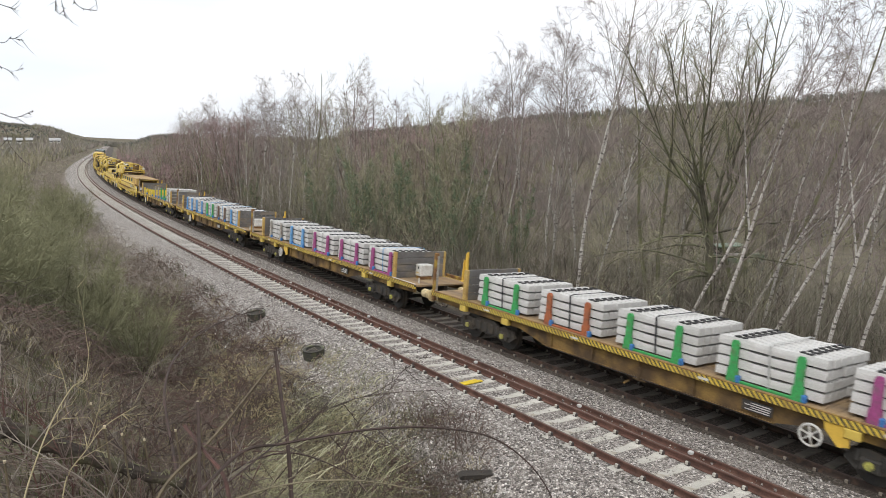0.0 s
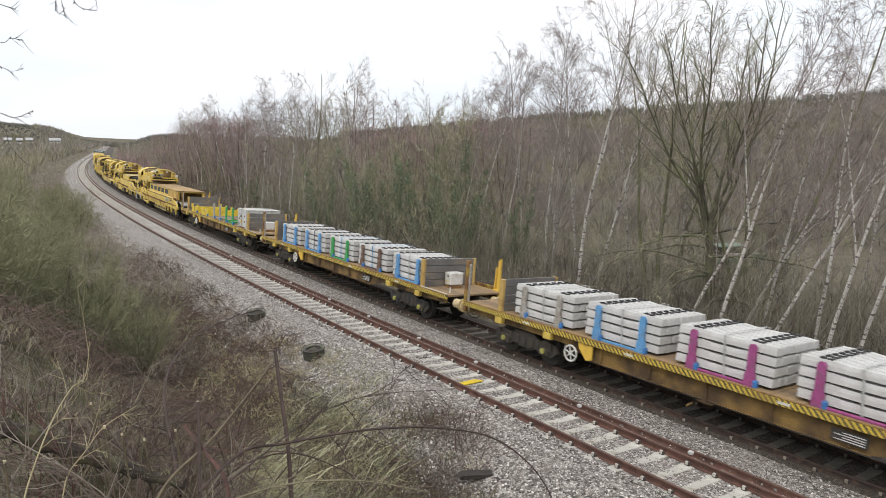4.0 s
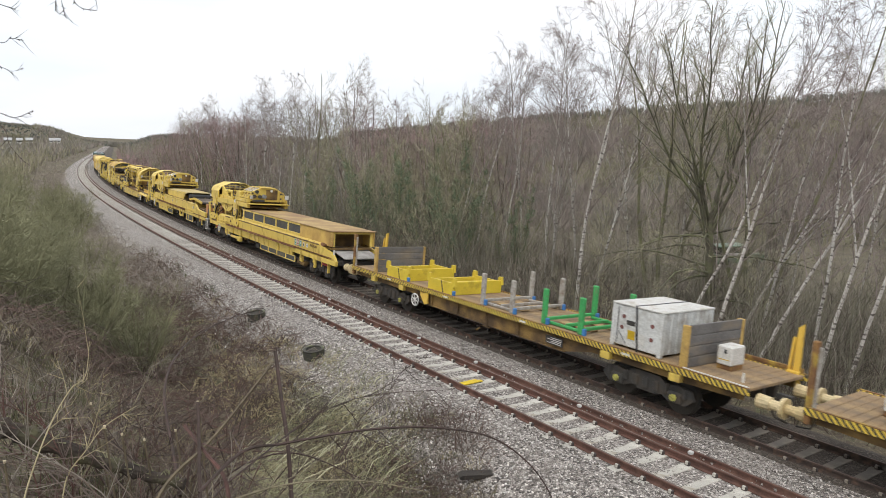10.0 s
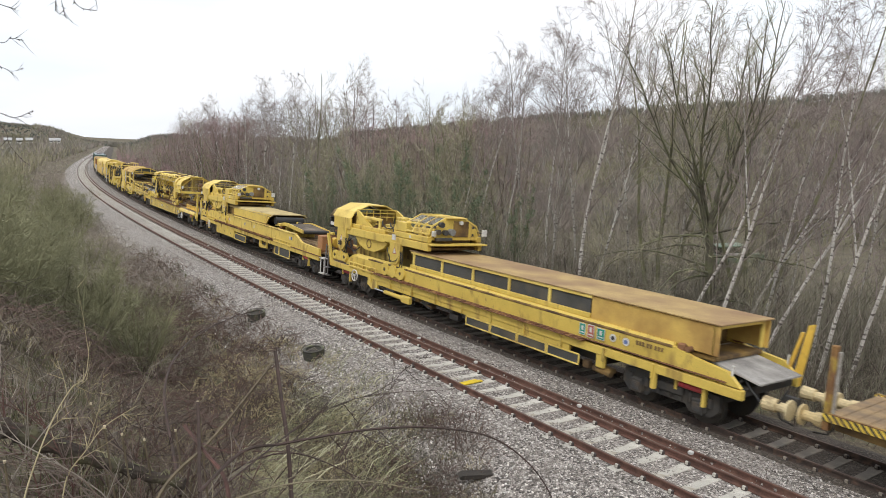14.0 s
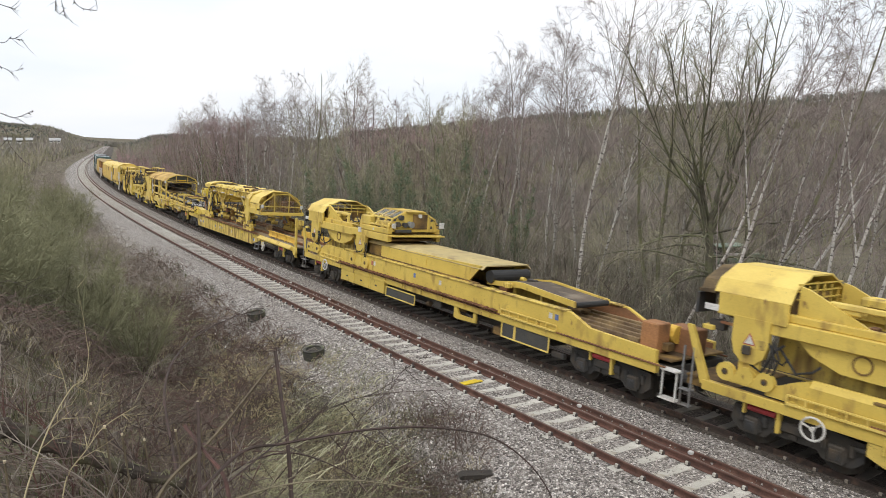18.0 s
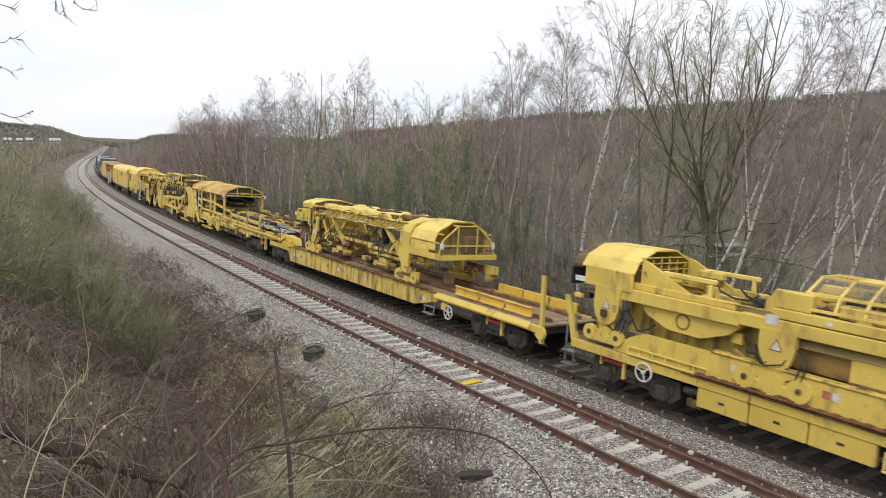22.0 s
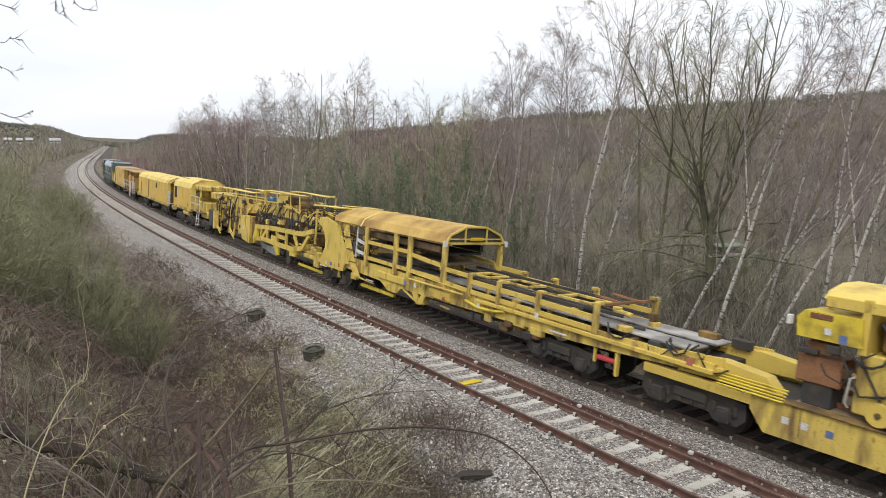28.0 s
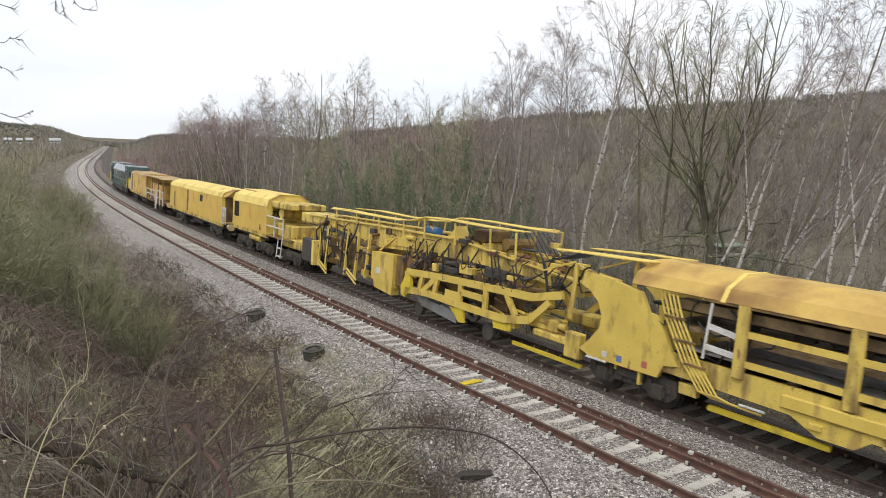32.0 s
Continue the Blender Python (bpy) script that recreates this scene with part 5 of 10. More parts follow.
def gantry_crane():
    """The crane that rides on the side rails: two pairs of legs, girders, an engine hood and a guarded cab."""
    c = -2.5
    g = thing("gantry_crane", "yellow gantry crane with engine hood and cab on a wagon", "gantry crane", "gantry cranes on the train")
    for sd in (-1, 1):
        y0, y1 = sd * 1.22, sd * 1.36
        part("seat_block", Kit(c).box(-1.0, -1.7, sd * 0.7, sd * 1.02, 3.3, 3.52, 0.04), yellow_stained, g)
        part("seat_block", Kit(c).box(-5.0, -5.8, sd * 0.3, sd * 0.9, 3.3, 3.46, 0.04), yellow_stained, g)
        for u, wd, zt in ((0.33, 0.42, 2.9), (-4.32, 0.40, 2.75)):
            k = Kit(c).plate([(u - wd, zt), (u + wd, zt), (u + wd, 2.35), (u + wd * 0.8, 2.05), (u + wd * 0.35, 1.88), (u - wd * 0.35, 1.88), (u - wd * 0.8, 2.05), (u - wd, 2.35)], y0, y1)
            part("leg", k, yellow, g, "rounded yellow leg plate")
            t = part("warning_sign", Kit(c).plate([(u - 0.15, 2.3), (u + 0.15, 2.3), (u, 2.58)], y1, y1 + sd * 0.008), sign_red, g, "triangular warning sign")
            part("sign_face", Kit(c).plate([(u - 0.11, 2.325), (u + 0.11, 2.325), (u, 2.53)], y1 + sd * 0.008, y1 + sd * 0.012), white_paint, t)
            k = Kit(c)
            w3, r3 = (0.46, 0.21) if u > 0 else (0.60, 0.26)
            k.box(u - w3 - 0.1, u + w3 + 0.1, sd * 1.2, sd * 1.40, 1.36, 1.60, 0.03)
            k.box(u - 0.25, u + 0.25, sd * 1.16, sd * 1.3, 1.6, 2.0, 0.05)
            for a in (-w3, 0.0, w3):
                k.disc(u + a, sd * 1.35, 1.58, r3, 0.13, 16)
            part("roller_carriage", k, yellow, g, "yellow roller carriage")
            for a in (-w3, w3):
                part("roller", Kit(c).disc(u + a, sd * 1.42, 1.58, 0.075, 0.02, 12), frame_brown, g)
                part("roller_cap", Kit(c).disc(u + a, sd * 1.43, 1.58, 0.035, 0.03, 8), dark_gear, g)
            for a in (0.1, 0.22):
                part("hose", Kit(c).tube([(u - a - 0.35, sd * 1.38, 2.45), (u - a - 0.5, sd * 1.42, 2.15), (u - a - 0.4, sd * 1.4, 1.8), (u - a - 0.2, sd * 1.36, 1.7)], 0.022, 5), rubber, g, "black hydraulic hose")
        k = Kit(c).box(0.75, -3.4, sd * 1.12, sd * 1.30, 2.62, 2.95, 0.02).box(-3.4, -6.55, sd * 1.12, sd * 1.32, 2.68, 2.98, 0.02)
        k.box(-0.2, -3.2, sd * 1.0, sd * 1.18, 2.95, 3.12, 0.02)
        part("girder", k, yellow, g, "yellow box girder")
        k = Kit(c).plate([(-0.6, 2.62), (-3.4, 2.62), (-3.1, 2.35), (-2.4, 2.1), (-1.5, 2.12), (-0.9, 2.35)], sd * 0.8, sd * 1.16)
        part("belly_cover", k, yellow, g, "rounded belly cover")
        part("inner_panel", Kit(c).box(0.0, -3.6, sd * 0.66, sd * 0.72, 1.75, 2.62, 0.01), yellow_stained, g)
        part("belly_ring", Kit(c).disc(-1.9, sd * 1.165, 2.4, 0.2, 0.03, 16, "y", 0.16), frame_brown, g)
        part("hood_side", Kit(c).box(1.18, -0.42, sd * 1.24, sd * 1.34, 2.85, 3.36, 0.02), yellow, g)
        part("hand_bar", Kit(c).box(-1.1, -2.6, sd * 0.95, sd * 1.05, 3.42, 3.54, 0.02).box(-1.2, -1.3, sd * 0.95, sd * 1.05, 3.1, 3.42).box(-2.4, -2.5, sd * 0.95, sd * 1.05, 3.1, 3.42), yellow_pale, g, "pale yellow seat bar")
        part("girder_brace", Kit(c).plate([(-0.5, 3.1), (-0.5, 3.75), (-0.7, 3.7), (-1.9, 3.12)], sd * 1.0, sd * 1.08), yellow, g)
        part("brace", Kit(c).plate([(-2.9, 3.1), (-3.9, 3.1), (-3.9, 3.3), (-4.1, 3.62), (-4.25, 3.62), (-4.2, 3.1)], sd * 1.05, sd * 1.2), yellow, g)
        k = Kit(c).box(-4.1, -6.5, sd * 1.1, sd * 1.3, 3.0, 3.22, 0.02)
        k.box(-4.1, -4.9, sd * 1.0, sd * 1.26, 3.22, 3.62, 0.03)
        part("cab_side", k, yellow, g)
        part("tool_chest", Kit(c).box(-5.4, -6.3, sd * 0.9, sd * 1.2, 3.22, 3.5, 0.03), yellow_stained, g)
        notice(c, -5.3, 3.1, 0.12, 0.12, sd * 1.30 if sd > 0 else -1.308, g)
        notice(c, -4.15, 2.95, 0.34, 0.26, sd * 1.32 if sd > 0 else -1.328, g)
    sec = arch(1.34, 3.36, 3.98)
    part("engine_hood", Kit(c).run(sec, -0.46, 1.3, False, 0.04), yellow_pale, g, "arched engine hood in yellow paled for sky sheen")
    part("hood_end", Kit(c).plate([(1.3, 3.3), (1.72, 3.3), (1.72, 3.36), (1.3, 3.4)], -1.3, 1.3).run(arch(1.30, 3.30, 3.90), 1.3, 1.68, False, 0.04), hood_brown, g, "brown hood end")
    k = Kit(c)
    for i in range(6):
        y = -0.9 + i * 0.36
        k.bar((-0.44, y, 3.3), (-0.44, y, 3.86 - abs(y) * 0.25), 0.03, 0.03)
    for z in (3.45, 3.62, 3.78):
        k.bar((-0.44, -1.05, z), (-0.44, 1.05, z), 0.03, 0.03)
    part("hood_grid", k, yellow, g)
    part("engine", Kit(c).box(1.1, -0.3, -1.0, 1.0, 2.75, 3.5, 0.05).tube([(0.6, -1.0, 3.2), (0.6, 1.0, 3.2)], 0.25, 10), frame_brown, g)
    part("cross_deck", Kit(c).box(0.7, -6.4, -1.1, 1.1, 2.70, 2.80), frame_brown, g)
    part("lamp_plate", Kit(c).box(1.72, 1.8, 0.5, 1.25, 2.75, 3.25), dark_gear, g)
    part("front_notice", Kit(c).box(1.15, 1.5, 1.345, 1.352, 2.9, 3.05, 0.002), white_paint, g)
    # guarded cab
    sec = arch(1.22, 3.32, 3.95)
    k = Kit(c)
    for x in (-4.7, -5.35, -5.9, -6.41):
        k = Kit(c)
        pts = [(x, y, z) for y, z in sec]
        for p, q in zip(pts[:-1], pts[1:]):
            k.bar(p, q, 0.06, 0.06)
        part("guard_hoop", k, yellow_pale, g, "yellow tubular cab hoop")
    for y, z in sec:
        part("guard_bar", Kit(c).bar((-4.65, y, z), (-6.46, y, z), 0.06, 0.06), yellow_pale, g)
    part("cab_roof", Kit(c).run([(0.46, 3.97), (-0.46, 3.97)], -5.3, -6.6, False, 0.03), yellow_pale, g, "pale sheet cab roof")
    for sd in (-1, 1):
        for xa, xb in ((-4.75, -5.32), (-5.38, -5.87), (-5.93, -6.38)):
            part("roof_pane", Kit(c).run([(sd * 1.0, 3.70), (sd * 0.48, 3.94)], xa, xb, False, 0.008), cab_glass, g, "clear dusty roof pane")
        part("cab_post", Kit(c).box(-6.41, -6.32, sd * 1.14, sd * 1.24, 2.98, 3.45, 0.015), yellow_pale, g)
        part("cab_post", Kit(c).box(-4.75, -4.65, sd * 1.14, sd * 1.24, 3.2, 3.45, 0.015), yellow_pale, g)
    part("cab_end", Kit(c).run(arch(1.2, 3.1, 3.93), -6.41, -6.48), yellow, g, "yellow cab end with lamps")
    # flat brown plate; the opening's shade is put into its colour
    part("cab_hatch", Kit(c).box(-6.49, -6.51, -0.62, 0.12, 3.22, 3.84, 0.005), frame_brown, g, "brown plate standing for the shaded opening in the cab end")
    part("end_lamp", Kit(c).tube([(-6.5, -0.2, 3.78), (-6.6, -0.2, 3.78)], 0.08, 12), lamp_lens, g, "round pale lamp")
    part("end_motor", Kit(c).tube([(-6.49, 0.28, 3.42), (-6.72, 0.28, 3.42)], 0.13, 12), grey_steel, g, "grey motor on the cab end")
    part("end_rail", Kit(c).tube([(-6.86, -1.25, 2.98), (-6.86, -1.25, 3.4), (-6.5, -1.2, 3.75)], 0.016, 6), dark_gear, g)
    for y, z in ((1.0, 3.25), (0.98, 3.6), (-0.85, 3.3), (-0.85, 3.6)):
        part("bolt_plate", Kit(c).box(-6.485, -6.50, y - 0.05, y + 0.05, z - 0.05, z + 0.05, 0.004), dark_gear, g)
    part("lamp_bracket", Kit(c).box(-6.52, -6.68, 0.25, 1.0, 3.08, 3.2, 0.02), dark_gear, g)
    part("mirror_arm", Kit(c).bar((-6.46, -1.1, 3.4), (-6.94, -1.08, 3.42), 0.03, 0.03), dark_gear, g)
    for y, z in ((0.75, 3.7), (0.55, 3.4), (0.9, 3.42)):
        part("work_lamp", Kit(c).tube([(-6.46, y, z), (-6.66, y, z)], [0.09, 0.11], 10), dark_gear, g, "dark work lamp")
    part("mirror", Kit(c).box(-6.91, -6.96, -1.2, -0.95, 3.3, 3.55), white_paint, g)
    part("cab_step", Kit(c).box(-6.2, -6.91, -1.3, 1.3, 2.92, 2.98), yellow, g)
    part("side_lamp", Kit(c).box(-6.51, -6.6, 0.98, 1.15, 3.25, 3.45), white_paint, g)
    part("cab_desk", Kit(c).box(-4.75, -6.3, -0.9, 0.9, 2.95, 3.3, 0.04), frame_brown, g)
    fittings(c, -4.0, -0.4, 0.9, 1.1, 1.75, 2.3, 6, g, 5)
    fittings(c, -4.4, -0.6, 0.2, 1.0, 2.95, 3.3, 12, g, 6)
    fittings(c, -6.5, -5.0, 0.4, 1.15, 3.2, 3.5, 9, g, 7)
    fittings(c, 0.0, 1.6, 1.1, 1.32, 2.1, 2.75, 7, g, 8)
    hose_runs(c, -4.0, -3.6, 1.2, 1.34, 1.75, 2.6, 2, g, 9)
    hose_runs(c, -0.5, -0.1, 1.1, 1.3, 1.7, 2.6, 3, g, 10)
    hose_runs(c, -5.2, -3.4, 0.7, 1.1, 3.0, 3.5, 5, g, 11)
    return g, c


def belt_wagon():
    """Conveyor wagon with a short hopper, a belt arm and low open end."""
    c = 12.9
    w = thing("conveyor_wagon", "yellow conveyor wagon with a dusty hopper and an open belt arm", "rail wagon")
    side_run(c, 2.4, 23.8, 0.98, 1.22, 1.18, 1.34, yellow, "side_sill", w)
    part("underframe", Kit(c).box(2.1, 23.6, -1.15, 1.15, 1.0, 1.2).box(6.5, 19, -0.8, 0.8, 0.6, 1.0), black_gear, w)
    for y in (-1.36, 1.36):
        chequer(c, 8.6, 19.8, 1.33, y, w)
    for sd in (-1, 1):
        k = Kit(c).plate([(22.3, 1.24), (22.3, 1.5), (22.05, 1.56), (21.7, 1.76), (21.4, 1.88), (5.45, 1.92), (4.7, 1.62), (2.45, 1.56), (2.45, 1.22)], sd * 1.2, sd * 1.33)
        part("side_beam", k, yellow, w, "long yellow side beam with a dropped end")
        part("beam_flange", Kit(c).box(19.5, 5.6, sd * 1.1, sd * 1.37, 1.90, 1.95), yellow_stained, w)
        # solid brown strip draws the line of shade between beam and hopper
        part("beam_shadow_gap", Kit(c).box(16.6, 9.9, sd * 1.1, sd * 1.15, 1.95, 2.0), frame_brown, w)
        part("beam_edge", Kit(c).box(20.2, 2.1, sd * 1.33, sd * 1.39, 1.20, 1.245), rusty, w, "rusty lower edge of the side beam")
        part("inner_face", Kit(c).plate([(9.0, 1.5), (9.0, 1.86), (5.45, 1.88), (4.7, 1.58), (2.45, 1.52), (2.45, 1.3), (9.0, 1.3)], sd * 1.16, sd * 1.198), rust_brown, w, "rust-brown inner face of the side")
        for x in np.arange(9.0, 19.9, 1.35):
            part("sill_rib", Kit(c).box(x - 0.03, x + 0.03, sd * 1.30, sd * 1.38, 0.99, 1.2), yellow_stained, w)
        for x in (16.0, 13.2, 10.5):
            part("hopper_rib", Kit(c).plate([(x - 0.03, 1.98), (x + 0.03, 1.98), (x + 0.03, 2.49), (x - 0.03, 2.49)], sd * 1.10, sd * 1.115), yellow, w)
        part("hopper_side", Kit(c).plate([(16.6, 1.96), (16.6, 2.47), (9.88, 2.58), (10.5, 1.98)], sd * 1.05, sd * 1.10), yellow, w, "yellow hopper side")
        part("arm_side", Kit(c).plate([(9.9, 2.08), (8.5, 2.27), (8.1, 2.29), (7.2, 2.22), (5.8, 2.12), (5.8, 1.94), (7.2, 2.03), (8.2, 2.10), (9.9, 1.94)], sd * 0.72, sd * 0.78), yellow, w, "yellow belt arm")
    part("roof", Kit(c).run([(1.12, 2.47), (0.95, 2.60), (-0.95, 2.60), (-1.12, 2.47)], 9.8, 18.4, False, 0.04), sand_roof, w, "dusty grey-yellow hopper roof")
    part("hopper_end", Kit(c).box(16.6, 18.3, -1.0, 1.0, 1.95, 2.5), frame_brown, w)
    part("drum", Kit(c).tube([(9.7, -0.85, 2.24), (9.7, 0.85, 2.24)], 0.22, 16), rubber, w, "black belt drum")
    part("belt", Kit(c).plate([(9.8, 2.06), (8.3, 2.23), (5.85, 2.07), (5.85, 2.04), (8.3, 2.19), (9.8, 2.02)], -0.7, 0.7), brown_belt, w, "dark brown conveyor belt")
    part("end_drum", Kit(c).tube([(5.85, -0.72, 2.0), (5.85, 0.72, 2.0)], 0.09, 12), rubber, w)
    for x in (7.4, 8.7):
        part("arm_prop", Kit(c).box(x - 0.06, x + 0.06, -0.6, 0.6, 1.56, 2.02, 0.02), yellow_stained, w)
    part("inner_deck", Kit(c).box(4.9, 16, -1.15, 1.15, 1.50, 1.56).box(2.1, 4.9, -1.15, 1.15, 1.32, 1.38), frame_brown, w)
    for i in range(5):
        y = -0.9 + i * 0.45
        part("floor_beam", Kit(c).box(3.3, 6.6, y - 0.05, y + 0.05, 1.52, 1.64), floor_tan, w, "dusty tan floor beam")
    part("control_box", Kit(c).box(2.15, 2.95, -0.4, 0.25, 1.36, 2.05, 0.03), rust_brown, w, "rust-brown control box")
    part("control_box", Kit(c).box(2.62, 3.15, 0.55, 1.1, 1.4, 2.18, 0.03), orange_box, w, "orange-brown control box")
    part("roll_end", Kit(c).tube([(2.55, 0.3, 1.85), (2.95, 0.3, 1.85)], 0.24, 14), crib_yellow, w, "yellow drum end")
    grille("vent_grille", c, 15.75, 13.55, 0.46, 0.88, 1.28, w)
    grille("vent_grille", c, 8.4, 7.75, 0.50, 1.12, 1.30, w)
    grille("vent_grille", c, 7.75, 6.2, 0.50, 1.12, 1.30, w)
    for i in range(3):
        a = 19.75 - i * 1.3
        part("locker", Kit(c).box(a, a - 1.27, 1.1, 1.31, 0.50, 1.0, 0.02), yellow, w, "yellow locker door")
        part("locker_catch", Kit(c).box(a - 0.55, a - 0.7, 1.31, 1.32, 0.72, 0.78), dark_gear, w)
    part("bracket", Kit(c).plate([(11.0, 1.0), (11.0, 0.6), (10.8, 0.56), (9.75, 0.62), (9.75, 1.0), (9.9, 1.0), (9.9, 0.74), (10.7, 0.74), (10.85, 1.0)], 1.22, 1.30), yellow, w)
    for u in (4.1, 21.75):
        bogie(c, u, w, "machine")
    red_tank(c, 4.3, w)
    red_tank(c, 22.4, w)
    hand_wheel(c, 21.23, 1.42, 0.93, w, 3, 0.24)
    walkway_rail(c, 21.8, 19.5, 1.29, 1.38, w)
    walkway_rail(c, 8.4, 5.9, 1.24, 1.38, w)
    for i, (x, m_) in enumerate(((18.9, white_paint), (18.6, sign_blue), (16.9, sign_red), (16.7, white_paint), (13.6, sign_blue), (11.9, white_paint), (6.2, white_paint), (5.95, sign_blue))):
        notice(c, x, 1.66, 0.17, 0.2, 1.335, w, m_)
    part("end_platform", Kit(c).box(22.6, 24.0, -1.2, 1.2, 1.16, 1.22), frame_brown, w)
    part("end_strut", Kit(c).plate([(24.2, 2.4), (24.05, 2.4), (23.6, 1.2), (23.8, 1.1)], 1.22, 1.32), yellow, w)
    part("end_steps", Kit(c).bar((23.7, 1.3, 0.4), (23.7, 1.3, 1.9), 0.04, 0.04).bar((24.0, 1.3, 0.4), (24.0, 1.3, 1.9), 0.04, 0.04).box(23.65, 24.1, 1.15, 1.38, 0.42, 0.46).box(23.65, 24.1, 1.15, 1.38, 0.8, 0.84), grey_steel, w, "grey end steps")
    part("end_steps", Kit(c).bar((1.8, 1.3, 0.4), (1.8, 1.3, 1.2), 0.04, 0.04).bar((2.2, 1.3, 0.4), (2.2, 1.3, 1.2), 0.04, 0.04).box(1.75, 2.25, 1.1, 1.38, 1.15, 1.2).box(1.75, 2.25, 1.1, 1.38, 0.42, 0.46), white_paint, w, "pale end steps")
    fittings(c, 5.5, 20.5, 0.95, 1.2, 0.45, 0.95, 26, w, 14, (black_gear, dark_gear, frame_brown, black_gear))
    fittings(c, 2.2, 4.8, -1.0, 1.0, 1.42, 1.6, 10, w, 15, (rust_brown, frame_brown, rusty))
    fittings(c, 8.6, 9.6, -0.9, 1.0, 1.75, 2.2, 8, w, 16)
    buffers(c, 1.95, -1, w, dark_gear)
    return w, c


def portal_wagon():
    """Flat with a deep side beam, carrying the portal crane."""
    c = 36.0
    w = thing("portal_crane_wagon", "long yellow wagon with deep stained side beams and low end", "rail wagon")
    for sd in (-1, 1):
        k = Kit(c).plate([(30.4, 1.24), (30.4, 0.96), (31.9, 0.58), (40.5, 0.50), (44.05, 0.46), (44.4, 0.90), (44.4, 1.24)], sd * 1.22, sd * 1.34)
        part("side_beam", k, yellow_stained, w, "deep yellow side beam streaked with dirt")
        for i in range(7):
            x = 31.9 + i * 1.9
            part("beam_seam", Kit(c).box(x - 0.012, x + 0.012, sd * 1.338, sd * 1.346, 0.6, 1.2, 0.002), frame_brown, w)
        part("beam_top", Kit(c).box(30.4, 44.4, sd * 1.08, sd * 1.40, 1.24, 1.29), frame_brown, w)
        part("flat_sill", Kit(c).box(25.0, 30.5, sd * 1.2, sd * 1.34, 1.02, 1.24), yellow, w)
        part("edge_flange", Kit(c).run([(sd * 1.34, 1.08), (sd * 1.47, 1.10), (sd * 1.47, 1.14), (sd * 1.34, 1.30)], 25.4, 30.5), yellow, w, "yellow walkway edge")
        part("low_sill", Kit(c).box(44.4, 47.3, sd * 1.1, sd * 1.28, 0.95, 1.18), yellow, w)
        for xa, xb in ((25.75, 27.0), (27.1, 28.35), (28.45, 29.75)):
            k = Kit(c).run([(sd * 1.10, 1.36), (sd * 1.10, 1.385), (sd * 1.03, 1.40), (sd * 1.03, 1.62), (sd * 1.10, 1.635), (sd * 1.10, 1.66), (sd * 0.985, 1.66), (sd * 0.985, 1.36)], xa, xb)
            k.box(xa + 0.15, xa + 0.25, sd * 0.99, sd * 1.03, 1.27, 1.37).box(xb - 0.25, xb - 0.15, sd * 0.99, sd * 1.03, 1.27, 1.37)
            part("crib_panel", k, crib_yellow, w, "low orange-yellow channel panel on feet")
        part("guide_rail", Kit(c).box(25.2, 43.5, sd * 0.62, sd * 0.68, 1.28, 1.40), rusty, w, "rusty guide rail")
        chequer(c, 31.0, 41.5, 1.33, sd * 1.34, w)
        for i in range(5):
            part("yellow_fitting", Kit(c).box(31.2 + i * 2.3, 31.5 + i * 2.3, sd * 1.34, sd * 1.37, 1.05, 1.15), yellow_bright, w)
        k = Kit(c).plate([(24.88, 0.74), (25.02, 0.74), (25.12, 2.79), (25.0, 2.79)], sd * 1.24, sd * 1.34)
        k.disc(24.95, sd * 1.34, 1.05, 0.2, 0.1, 12)
        part("end_post", k, yellow, w, "yellow end post")
    part("deck", Kit(c).box(25.0, 43.6, -1.2, 1.2, 1.20, 1.27), dusty_deck, w, "dusty brown deck plates")
    part("deck_plate", Kit(c).box(25.3, 27.4, -0.58, 0.58, 1.272, 1.285).box(27.6, 30.0, -0.58, 0.58, 1.272, 1.285), deck_wood, w)
    part("underframe", Kit(c).box(25.1, 44, -1.15, 1.15, 0.95, 1.2).box(44, 47.2, -1.05, 1.05, 0.95, 1.12), black_gear, w)
    for u in (27.25, 46.0):
        bogie(c, u, w, "machine")
    red_tank(c, 27.3, w)
    hand_wheel(c, 29.6, 1.42, 0.72, w, 5, 0.24)
    part("wheel_bracket", Kit(c).box(29.85, 30.15, 1.25, 1.36, 0.72, 1.0, 0.02), yellow, w)
    part("steps", Kit(c).bar((31.2, 1.3, 0.9), (31.2, 1.35, 0.4), 0.04, 0.04).bar((30.6, 1.3, 0.9), (30.6, 1.35, 0.4), 0.04, 0.04).box(30.6, 31.2, 1.25, 1.45, 0.40, 0.43).box(30.6, 31.2, 1.2, 1.4, 0.66, 0.69), grey_steel, w, "grey steel steps")
    for i, x in enumerate((31.5, 31.3, 35.9, 38.0, 38.5, 39.6, 43.2, 43.6, 42.7)):
        notice(c, x, 0.88, 0.18, 0.18, 1.341, w, (sign_blue, white_paint, white_paint, sign_blue, white_paint)[i % 5])
    for z in (0, 1, 2, 3, 4):
        part("step_slat", Kit(c).box(45.2, 43.65, 1.2 + z * 0.05, 1.24 + z * 0.05, 1.46 - z * 0.055, 1.5 - z * 0.055), yellow_bright, w)
    part("end_hump", Kit(c).plate([(46.4, 1.2), (46.2, 1.62), (45.3, 1.72), (44.2, 1.62), (43.9, 1.3)], 0.75, 1.15), yellow, w, "yellow rounded end cover")
    part("end_hump", Kit(c).plate([(46.4, 1.2), (46.2, 1.62), (45.3, 1.72), (44.2, 1.62), (43.9, 1.3)], -1.15, -0.75), yellow, w)
    part("control_box", Kit(c).box(43.65, 42.75, 0.35, 1.05, 1.75, 2.35, 0.03), rust_brown, w, "rust-brown control box")
